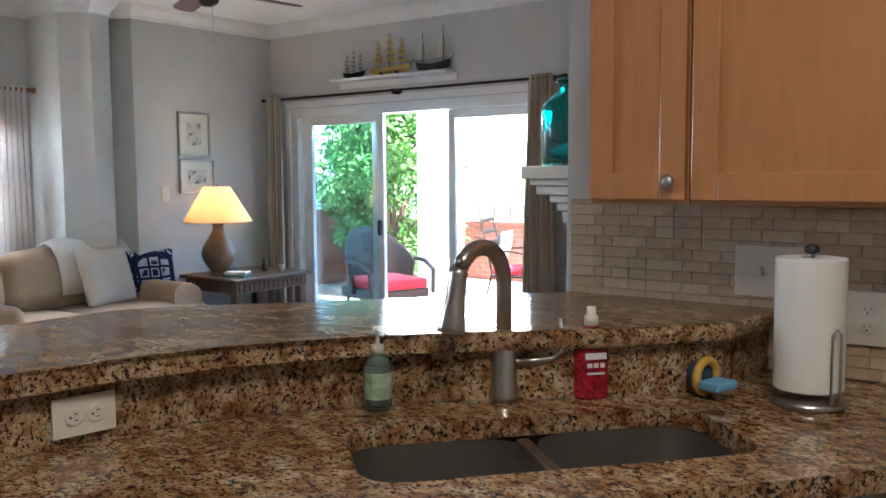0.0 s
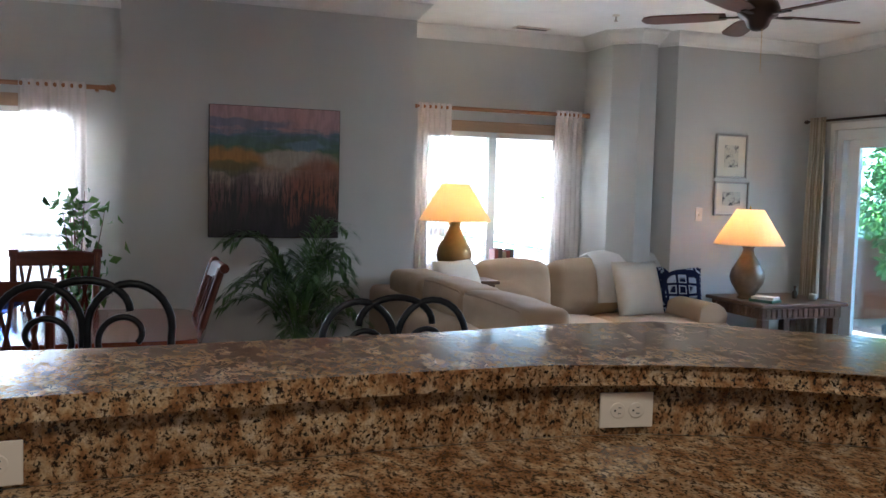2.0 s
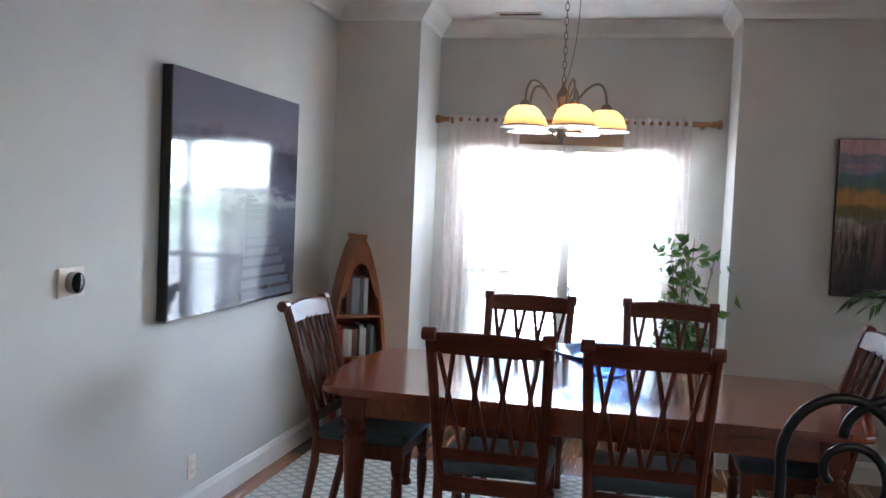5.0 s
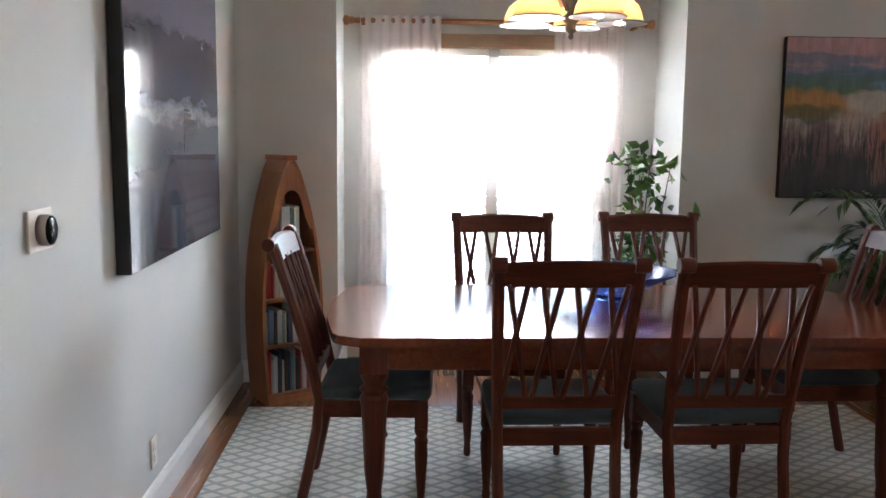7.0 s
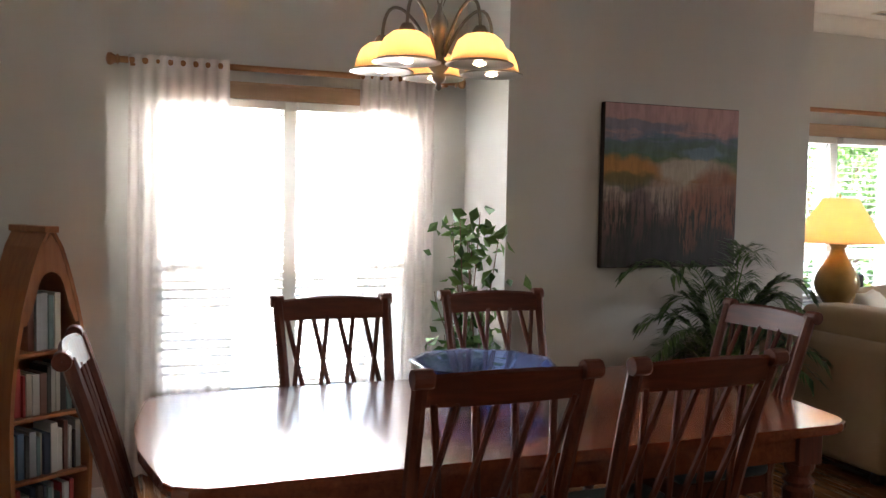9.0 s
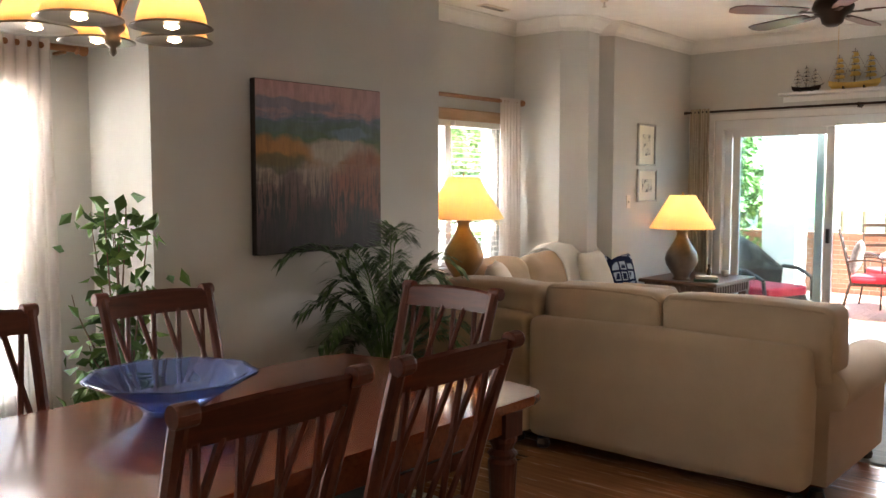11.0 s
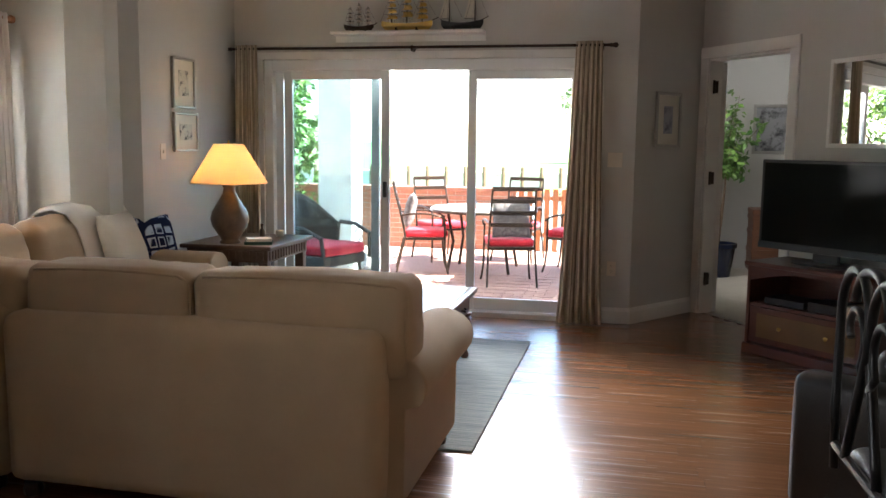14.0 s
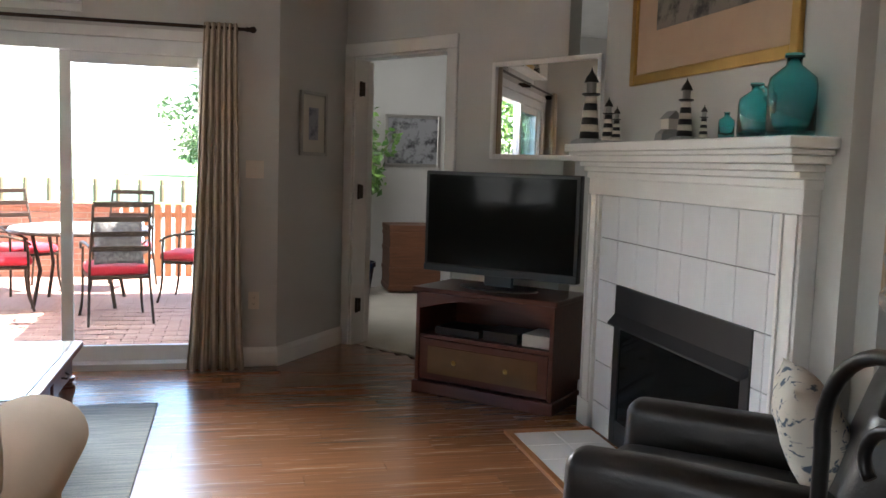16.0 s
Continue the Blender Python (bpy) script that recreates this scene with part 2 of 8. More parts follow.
def landscape_paint():
    """Canvas painting: rosy sky, blue hills, green meadow, ochre field, dark reeds."""
    m = Mat("landscape_paint", 0.45, 0, 0.4)
    sep = m.t.nodes.new("ShaderNodeSeparateXYZ")
    m.link(m.co, sep.inputs[0])
    n = m.noise(4, 6, 0.65, m.coord((1, 1.5, 4)), 0.8)
    add = m.t.nodes.new("ShaderNodeMath")
    add.operation = "MULTIPLY_ADD"
    add.inputs[1].default_value = 0.24
    m.link(n, add.inputs[0])
    m.link(sep.outputs["Z"], add.inputs[2])
    c = m.ramp(add.outputs[0], [(0.05, (0.03, 0.026, 0.032)), (0.22, (0.07, 0.045, 0.05)), (0.36, (0.13, 0.07, 0.065)), (0.50, (0.25, 0.155, 0.13)),
                                (0.58, (0.40, 0.33, 0.26)), (0.63, (0.30, 0.17, 0.07)), (0.68, (0.17, 0.17, 0.08)), (0.74, (0.09, 0.15, 0.09)), (0.82, (0.10, 0.16, 0.17)), (0.86, (0.14, 0.18, 0.25)), (0.92, (0.46, 0.28, 0.28))])
    warp = m.t.nodes.new("ShaderNodeVectorMath")
    warp.operation = "MULTIPLY_ADD"
    ns = m.node("ShaderNodeTexNoise", Scale=7.0, Detail=5.0)
    m.link(m.co, ns.inputs["Vector"])
    warp.inputs[1].default_value = (0.22, 0, 0.12)
    m.link(ns.outputs["Color"], warp.inputs[0])
    m.link(m.co, warp.inputs[2])

    def patch(c, x, z, rx, rz, col, amount):
        mp = m.t.nodes.new("ShaderNodeMapping")
        mp.inputs["Scale"].default_value = (1 / rx, 0, 1 / rz)
        mp.inputs["Location"].default_value = (-(x + 0.11) / rx, 0, -(z + 0.06) / rz)
        m.link(warp.outputs[0], mp.inputs[0])
        g = m.t.nodes.new("ShaderNodeTexGradient")
        g.gradient_type = "SPHERICAL"
        m.link(mp.outputs[0], g.inputs[0])
        k = amount
        return m.mix(m.ramp(g.outputs["Fac"], [(0.12, (0, 0, 0)), (0.4, (k, k, k))]), c, col)

    c = patch(c, 0.14, 0.56, 0.36, 0.10, (0.42, 0.36, 0.30), 0.9)
    c = patch(c, -0.10, 0.40, 0.30, 0.14, (0.34, 0.25, 0.22), 0.6)
    c = patch(c, -0.34, 0.55, 0.34, 0.11, (0.44, 0.20, 0.05), 0.85)
    c = patch(c, -0.30, 0.49, 0.26, 0.07, (0.10, 0.10, 0.04), 0.8)
    c = patch(c, 0.32, 0.36, 0.26, 0.30, (0.26, 0.09, 0.05), 0.8)
    c = patch(c, 0.02, 0.12, 0.60, 0.20, (0.035, 0.03, 0.035), 0.8)
    c = patch(c, -0.25, 0.80, 0.50, 0.05, (0.16, 0.18, 0.25), 0.8)
    c = patch(c, 0.20, 0.66, 0.20, 0.05, (0.16, 0.24, 0.32), 0.8)
    c = patch(c, -0.20, 0.30, 0.12, 0.22, (0.10, 0.05, 0.05), 0.7)
    c = patch(c, 0.12, 0.28, 0.10, 0.26, (0.30, 0.12, 0.08), 0.6)
    reed = m.ramp(m.noise(16, 4, 0.7, m.coord((4.5, 1, 0.45))), [(0.44, (1, 1, 1)), (0.53, (0, 0, 0))])
    low = m.ramp(sep.outputs["Z"], [(0.30, (1, 1, 1)), (0.52, (0, 0, 0))])
    c = m.mix(m.mix(1.0, reed, low, "MULTIPLY"), c, (0.03, 0.03, 0.028))
    streak = m.ramp(m.noise(9, 5, 0.7, m.coord((3.0, 1, 0.7))), [(0.40, (0.55, 0.52, 0.5)), (0.6, (1.15, 1.1, 1.05))])
    m.color(m.mix(0.4, c, streak, "MULTIPLY"))
    m.bump(m.noise(60, 5), 0.4, 0.003)
    return m.m


def dusk_print():
    m = Mat("dusk_print", 0.06, 0, 0.5)
    sep = m.t.nodes.new("ShaderNodeSeparateXYZ")
    m.link(m.co, sep.inputs[0])
    n = m.noise(4, 5, 0.6, m.coord((1, 1, 3)))
    add = m.t.nodes.new("ShaderNodeMath")
    add.operation = "MULTIPLY_ADD"
    add.inputs[1].default_value = 0.22
    m.link(n, add.inputs[0])
    m.link(sep.outputs["Z"], add.inputs[2])
    m.color(m.ramp(add.outputs[0], [(0.0, (0.02, 0.02, 0.028)), (0.35, (0.06, 0.065, 0.085)), (0.62, (0.13, 0.14, 0.17)), (0.655, (0.26, 0.27, 0.29)), (0.7, (0.09, 0.09, 0.12)), (0.9, (0.05, 0.045, 0.065)), (1.1, (0.16, 0.15, 0.19))]))
    return m.m


def brick_mat(name, a, b):
    m = Mat(name, 0.9)
    r = m.rand()
    c = m.mix(r, a, b)
    m.color(m.mix(0.3, c, m.ramp(m.noise(30, 4), [(0.3, tuple(v * 0.6 for v in a)), (0.7, b)])))
    m.bump(m.noise(80, 3), 0.4, 0.004)
    return m.m


def leaf_mat(name, a, b):
    m = Mat(name, 0.45, 0, 0.4)
    g = m.t.nodes.new("ShaderNodeNewGeometry").outputs["Random Per Island"]
    m.color(m.ramp(g, [(0.0, a), (1.0, b)]))
    m.b.inputs["Transmission Weight"].default_value = 0.0
    return m.m


def wall_paint():
    m = Mat("wall_paint", 0.75, 0, 0.3)
    m.color(m.ramp(m.noise(1.3, 4), [(0.3, (0.53, 0.52, 0.49)), (0.7, (0.57, 0.558, 0.525))]))
    m.bump(m.noise(220, 2), 0.05, 0.002)
    return m.m


M_WALL = wall_paint()
M_CEIL = plain("ceiling_paint", (0.80, 0.79, 0.77), 0.9, var=0.03, bump=0.05, bscale=150)
M_TRIM = plain("white_trim_paint", (0.76, 0.75, 0.72), 0.4, var=0.04)
M_VINYL = plain("white_vinyl", (0.74, 0.76, 0.76), 0.35, var=0.03)
M_FLOOR = floor_wood()
M_GRAN = granite()
M_CHERRY = wood("cherry_wood", (0.085, 0.017, 0.008), (0.20, 0.050, 0.019), 0.2, "x", coat=0.5)
M_CHERRYX = wood("cherry_wood_satin", (0.052, 0.011, 0.005), (0.125, 0.030, 0.012), 0.5, "x", spec=0.25)
M_CHERRYZ = wood("cherry_wood_upright", (0.052, 0.011, 0.005), (0.125, 0.030, 0.012), 0.48, "z", spec=0.3)
M_MAPLE = wood("maple_wood", (0.40, 0.165, 0.06), (0.49, 0.225, 0.085), 0.35, "z", coat=0.2)
M_CHEST = wood("old_chest_wood", (0.09, 0.035, 0.018), (0.19, 0.075, 0.035), 0.5, "x")
M_CEDAR = wood("cedar_wood", (0.26, 0.085, 0.03), (0.42, 0.165, 0.065), 0.4, "z")
M_CONSOLE = wood("mahogany_wood", (0.07, 0.018, 0.01), (0.15, 0.04, 0.02), 0.35, "x", coat=0.2)
M_OAK = wood("oak_rod_wood", (0.26, 0.10, 0.035), (0.38, 0.17, 0.065), 0.4, "y")
M_VALANCE = wood("tan_valance_wood", (0.34, 0.21, 0.12), (0.46, 0.30, 0.18), 0.45, "y")
M_WALNUT = wood("carved_walnut", (0.08, 0.04, 0.02), (0.17, 0.09, 0.05), 0.4, "y")
M_SOFA = fabric("taupe_chenille", (0.431, 0.312, 0.202))
M_CREAM = fabric("cream_cloth", (0.66, 0.61, 0.52))
M_THROW = fabric("white_throw", (0.74, 0.72, 0.68))
M_SEAT = fabric("slate_blue_upholstery", (0.05, 0.065, 0.075))
M_NAVY = navy_lattice()
M_CURT = striped_cloth("beige_drape")
M_SHEER = sheer("sheer_voile", (0.82, 0.76, 0.72), 0.80)
M_IRON = plain("wrought_iron", (0.012, 0.012, 0.013), 0.38, 0.6, spec=0.5)
M_BRONZE = plain("dark_bronze", (0.045, 0.03, 0.022), 0.4, 0.8)
M_NICKEL = plain("brushed_nickel", (0.46, 0.42, 0.38), 0.28, 1.0)
M_STEEL = plain("stainless_steel", (0.46, 0.44, 0.41), 0.32, 1.0)
M_PEWTER = plain("antique_pewter", (0.20, 0.17, 0.14), 0.35, 0.9)
M_BRASS = plain("brass", (0.62, 0.42, 0.14), 0.28, 1.0)
M_BLACK = plain("black_plastic", (0.012, 0.012, 0.013), 0.35)
M_SCREEN = plain("dark_screen", (0.008, 0.009, 0.009), 0.08, var=0.02, spec=0.09)
M_LEATHER = plain("black_leather", (0.014, 0.012, 0.011), 0.38, var=0.3, bump=0.25, bscale=90)
M_WHITEPL = plain("white_plastic", (0.70, 0.63, 0.54), 0.4, var=0.03)
M_TILE = plain("white_glazed_tile", (0.75, 0.76, 0.77), 0.15, var=0.03)
M_GROUT = plain("grey_grout", (0.30, 0.30, 0.29), 0.9)
M_RUGD = rug_lattice()
M_RUGL = rug_stripes()
M_LAND = landscape_paint()
M_DUSK = dusk_print()
M_GLASS = pane_glass("window_pane")
M_DOORGLASS = pane_glass("patio_door_pane", (0.84, 0.94, 0.96), 0.06)
M_PICGLASS = pane_glass("picture_pane")
M_COBALT = glassy("cobalt_glass", (0.34, 0.50, 0.96), 0.0, 0.88)
M_TEAL = glassy("teal_glass", (0.22, 0.76, 0.80))
M_SHADE = shade_cloth("lamp_shade_cloth", (0.88, 0.69, 0.46))
M_AMBER = shade_cloth("amber_glass", (0.90, 0.69, 0.47), 0.55)
M_BULB = emissive("bulb", (1, 0.74, 0.42), 4)
M_LEAF = leaf_mat("ficus_leaves", (0.03, 0.085, 0.015), (0.13, 0.24, 0.05))
M_PALM = leaf_mat("palm_leaves", (0.035, 0.075, 0.03), (0.12, 0.20, 0.07))
M_BUSH = leaf_mat("shrub_leaves", (0.04, 0.12, 0.02), (0.16, 0.28, 0.06))
# leaves of the far trees, distance haze mixed into their colour
M_HAZELEAF = leaf_mat("hazed_tree_leaves", (0.09, 0.14, 0.06), (0.18, 0.25, 0.12))
M_BARK = plain("bark", (0.14, 0.09, 0.055), 0.9, bump=0.4)
M_GOLD = plain("gilt_frame", (0.50, 0.30, 0.09), 0.32, 0.8, bump=0.2)
M_SILVER = plain("silver_frame", (0.40, 0.38, 0.35), 0.35, 0.8)
M_MATBOARD = plain("cream_mat_board", (0.66, 0.62, 0.54), 0.9, var=0.03)
M_TANMAT = plain("tan_mat_board", (0.48, 0.34, 0.23), 0.9, var=0.04)
M_MIRROR = plain("mirror", (0.9, 0.9, 0.9), 0.01, 1.0, var=0.0)
M_RED = fabric("red_cushion_cloth", (0.42, 0.02, 0.035))
M_PATIO = brick_mat("patio_brick", (0.30, 0.165, 0.13), (0.42, 0.27, 0.22))
M_WBRICK = brick_mat("wall_brick", (0.30, 0.12, 0.075), (0.44, 0.21, 0.14))
M_WICKER = plain("dark_wicker", (0.035, 0.027, 0.022), 0.6, bump=0.6, bscale=160)
M_STUCCO = plain("pale_stucco", (0.62, 0.57, 0.52), 0.9, bump=0.2)
M_BLIND = plain("faux_wood_blind", (0.74, 0.71, 0.66), 0.5, var=0.03)
M_CARPET = fabric("pale_carpet", (0.58, 0.54, 0.46), weave=300)
M_GRASS = plain("lawn", (0.10, 0.20, 0.05), 0.95, var=0.4, scale=3, bump=0.5)
M_POT = plain("navy_glazed_pot", (0.012, 0.018, 0.045), 0.2)
M_WICKPOT = plain("woven_basket", (0.13, 0.08, 0.045), 0.8, bump=0.6, bscale=120)
M_SOIL = plain("soil", (0.04, 0.028, 0.02), 0.95)

# ---- geometry helpers ----


def thing(name, label, cat, loc=(0, 0, 0), rz=0.0, group="", kind=""):
    ob = new(name)
    ob.matrix_basis = pose(*loc, 0, 0, rz)
    return tagged(ob, label, cat, group, kind)


def part(name, bm, material, parent=None, label="", smooth=False, kind=""):
    me = bpy.data.meshes.new(name)
    bmesh.ops.recalc_face_normals(bm, faces=bm.faces)
    bm.to_mesh(me)
    bm.free()
    if smooth:
        for p in me.polygons:
            p.use_smooth = True
    me.materials.append(material)
    ob = new(name, me)
    if parent:
        ob.parent = parent
    return tagged(ob, label, kind=kind)


def solo(name, bm, material, label, cat, loc=(0, 0, 0), rz=0.0, group="", kind="", smooth=False):
    ob = part(name, bm, material, None, label, smooth)
    ob.matrix_basis = pose(*loc, 0, 0, rz)
    return tagged(ob, label, cat, group, kind)


def B(x0, y0, z0, x1, y1, z1, bev=0.0, seg=2, bm=None):
    """A box, its edges rounded by bev."""
    own = bmesh.new()
    bmesh.ops.create_cube(own, size=1)
    for v in own.verts:
        v.co = Vector((x0 + (v.co.x + 0.5) * (x1 - x0), y0 + (v.co.y + 0.5) * (y1 - y0), z0 + (v.co.z + 0.5) * (z1 - z0)))
    if bev:
        bmesh.ops.bevel(own, geom=own.edges[:], offset=bev, segments=seg, profile=0.5, affect="EDGES")
    return join(bm, own)


def join(bm, own, m=None):
    if m is not None:
        bmesh.ops.transform(own, matrix=m, verts=own.verts)
    if bm is None:
        return own
    me = bpy.data.meshes.new("tmp")
    own.to_mesh(me)
    own.free()
    bm.from_mesh(me)
    bpy.data.meshes.remove(me)
    return bm


def lathe(prof, seg=24, c=(0, 0, 0), bm=None, fn=None):
    """A turned shape from (radius, height) pairs; fn(angle, height) scales the radius."""
    own = bmesh.new()
    rings = []
    for r, z in prof:
        ring = []
        for i in range(seg):
            a = 2 * math.pi * i / seg
            k = fn(a, z) if fn else 1
            ring.append(own.verts.new((c[0] + r * k * math.cos(a), c[1] + r * k * math.sin(a), c[2] + z)))
        rings.append(ring)
    for p, q in zip(rings, rings[1:]):
        for i in range(seg):
            own.faces.new((p[i], p[(i + 1) % seg], q[(i + 1) % seg], q[i]))
    for ring in (rings[0], rings[-1]):
        if (ring[0].co - ring[seg // 2].co).length > 0.004:
            own.faces.new(ring)
    return join(bm, own)


def tube(pts, r, seg=8, bm=None, r1=None, closed=False):
    """A bent rod along pts."""
    own = bmesh.new()
    pts = [Vector(p) for p in pts]
    n = len(pts)
    rings = []
    ref = None
    for i, p in enumerate(pts):
        if closed:
            d = pts[(i + 1) % n] - pts[i - 1]
        else:
            d = pts[min(i + 1, n - 1)] - pts[max(i - 1, 0)]
        d.normalize()
        if ref is None:
            ref = Vector((0, 0, 1)) if abs(d.z) < 0.9 else Vector((1, 0, 0))
        u = d.cross(ref)
        if u.length < 1e-4:
            u = d.orthogonal()
        u.normalize()
        v = d.cross(u).normalized()
        ref = u.cross(d)
        rr = r if r1 is None else r + (r1 - r) * i / max(1, n - 1)
        rings.append([own.verts.new(p + rr * (math.cos(2 * math.pi * k / seg) * u + math.sin(2 * math.pi * k / seg) * v)) for k in range(seg)])
    for i in range(n if closed else n - 1):
        p, q = rings[i], rings[(i + 1) % n]
        for k in range(seg):
            own.faces.new((p[k], p[(k + 1) % seg], q[(k + 1) % seg], q[k]))
    if not closed:
        own.faces.new(rings[0])
        own.faces.new(rings[-1])
    return join(bm, own)


def bezier(p0, p1, p2, p3, n=10):
    p0, p1, p2, p3 = map(Vector, (p0, p1, p2, p3))
    return [(1 - t) ** 3 * p0 + 3 * (1 - t) ** 2 * t * p1 + 3 * (1 - t) * t * t * p2 + t ** 3 * p3 for t in (i / n for i in range(n + 1))]


def slab(poly, z0, z1, bev=0.0, bm=None, seg=3):
    """An upright prism over a plan outline."""
    own = bmesh.new()
    lo = [own.verts.new((x, y, z0)) for x, y in poly]
    hi = [own.verts.new((x, y, z1)) for x, y in poly]
    n = len(poly)
    top = own.faces.new(hi)
    bot = own.faces.new(lo[::-1])
    for i in range(n):
        own.faces.new((lo[i], lo[(i + 1) % n], hi[(i + 1) % n], hi[i]))
    if bev:
        bmesh.ops.bevel(own, geom=list(top.edges) + list(bot.edges), offset=bev, segments=seg, profile=0.5, affect="EDGES")
    return join(bm, own)


def panel(outline, depth, m, bm=None, bev=0.0):
    """A board: outline in its local x-z plane, of that thickness along y, then moved by m."""
    own = bmesh.new()
    a = [own.verts.new((x, 0, z)) for x, z in outline]
    b = [own.verts.new((x, depth, z)) for x, z in outline]
    n = len(outline)
    fa = own.faces.new(a)
    fb = own.faces.new(b[::-1])
    for i in range(n):
        own.faces.new((a[i], b[i], b[(i + 1) % n], a[(i + 1) % n]))
    if bev:
        bmesh.ops.bevel(own, geom=list(fa.edges) + list(fb.edges), offset=bev, segments=2, profile=0.5, affect="EDGES")
    return join(bm, own, m)


def sweep(line, prof, bm=None):
    """A moulding along a plan line, mitred; prof: (distance to the line's left, height)."""
    own = bmesh.new()
    pts = [Vector(p) for p in line]
    rings = []
    for i, p in enumerate(pts):
        ds = []
        if i > 0:
            ds.append((p - pts[i - 1]).normalized())
        if i < len(pts) - 1:
            ds.append((pts[i + 1] - p).normalized())
        ns = [Vector((-d.y, d.x)) for d in ds]
        nn = sum(ns, Vector((0, 0)))
        nn.normalize()
        k = 1 / max(0.3, nn.dot(ns[0]))
        rings.append([own.verts.new((p.x + nn.x * o * k, p.y + nn.y * o * k, z)) for o, z in prof])
    for a, b in zip(rings, rings[1:]):
        for k in range(len(prof) - 1):
            own.faces.new((a[k], a[k + 1], b[k + 1], b[k]))
    return join(bm, own)


def cushion(w, d, h, puff=0.5, n=12, bm=None, m=None, seed=0):
    """A stuffed cushion lying flat, w by d, h thick at its middle."""
    own = bmesh.new()
    grid = {}
    for side in (1, -1):
        for i in range(n + 1):
            for j in range(n + 1):
                u, v = 2 * i / n - 1, 2 * j / n - 1
                k = (max(0.0, 1 - abs(u) ** 2.6) * max(0.0, 1 - abs(v) ** 2.6)) ** puff
                pin = 1 - 0.05 * (1 - abs(u)) * abs(v) - 0.0
                pin2 = 1 - 0.05 * (1 - abs(v)) * abs(u)
                z = side * h / 2 * k + 0.012 * noise.noise(Vector((u * 2 + seed, v * 2, side)))* k
                if side == -1 and (i in (0, n) or j in (0, n)):
                    continue
                grid[side, i, j] = own.verts.new((u * w / 2 * pin2, v * d / 2 * pin, z))
    for side in (1, -1):
        for i in range(n):
            for j in range(n):
                q = [grid.get((side, a, b)) or grid[1, a, b] for a, b in ((i, j), (i + 1, j), (i + 1, j + 1), (i, j + 1))]
                own.faces.new(q if side == 1 else q[::-1])
    return join(bm, own, m)


def puffbox(x0, y0, z0, x1, y1, z1, bev=0.06, amt=0.015, bm=None, cuts=6, crease=0.0):
    """An upholstered block: a rounded box with slightly swollen faces."""
    own = B(x0, y0, z0, x1, y1, z1)
    bmesh.ops.bevel(own, geom=own.edges[:], offset=bev, segments=4, profile=0.5, affect="EDGES")
    bmesh.ops.subdivide_edges(own, edges=[e for e in own.edges if e.calc_length() > 0.15], cuts=cuts, use_grid_fill=True)
    c = Vector(((x0 + x1) / 2, (y0 + y1) / 2, (z0 + z1) / 2))
    s = Vector((x1 - x0, y1 - y0, z1 - z0)) / 2
    for v in own.verts:
        q = v.co - c
        f = [max(0, 1 - (abs(q[i]) / s[i]) ** 2) for i in range(3)]
        g = Vector((f[1] * f[2], f[0] * f[2], f[0] * f[1]))
        v.co += Vector([math.copysign(amt * g[i], q[i]) if abs(q[i]) > s[i] * 0.9 else 0 for i in range(3)])
        v.co += 0.006 * Vector(noise.noise_vector(v.co * 3.0))
        if crease:
            v.co += crease * Vector(noise.noise_vector(v.co * 8.0 + Vector((3, 1, 7)))) + crease * 0.6 * Vector(noise.noise_vector(v.co * 19.0))
    return join(bm, own)


def T(x=0, y=0, z=0, rx=0, ry=0, rz=0):
    return pose(x, y, z, rx, ry, rz)


def wall(name, p0, p1, thick, z1, holes=(), z0=0.0, mat=None):
    """A wall whose face runs from p0 to p1, its body to the right of that line; holes: (from, to, bottom, top)."""
    p0, p1 = Vector(p0), Vector(p1)
    d = p1 - p0
    ln = d.length
    bm = bmesh.new()
    cuts = sorted({0.0, ln, *[h[0] for h in holes], *[h[1] for h in holes]})
    for a, b in zip(cuts, cuts[1:]):
        mid = (a + b) / 2
        spans = [(z0, z1)]
        for h in holes:
            if h[0] < mid < h[1]:
                spans = [s for lo, hi in spans for s in ((lo, max(lo, min(hi, h[2]))), (min(hi, max(lo, h[3])), hi)) if s[1] - s[0] > 1e-4]
        for lo, hi in spans:
            B(a, -thick, lo, b, 0, hi, bm=bm)
    ob = solo(name, bm, mat or M_WALL, "plain warm grey painted wall", "wall", kind="structure")
    ob.matrix_basis = Matrix.Translation((p0.x, p0.y, 0)) @ Matrix.Rotation(math.atan2(d.y, d.x), 4, "Z")
    return ob


def leafy(n, place, size, bm=None, rnd=None, aspect=0.45, fold=0.25):
    """Many small folded leaves; place() gives position and direction."""
    verts, faces = [], []
    for _ in range(n):
        p, d = place()
        ln = size * rnd.uniform(0.7, 1.3)
        d = d.normalized()
        s = d.cross(Vector((rnd.uniform(-1, 1), rnd.uniform(-1, 1), rnd.uniform(-1, 1)))).normalized()
        up = d.cross(s)
        k = len(verts)
        w = ln * aspect / 2
        verts += [p, p + d * ln * 0.5 + s * w + up * w * fold, p + d * ln - up * ln * 0.15, p + d * ln * 0.5 - s * w + up * w * fold]
        faces += [(k, k + 1, k + 2), (k, k + 2, k + 3)]
    me = bpy.data.meshes.new("tmp")
    me.from_pydata([tuple(v) for v in verts], [], faces)
    own = bmesh.new()
    own.from_mesh(me)
    bpy.data.meshes.remove(me)
    return join(bm, own) if bm else own

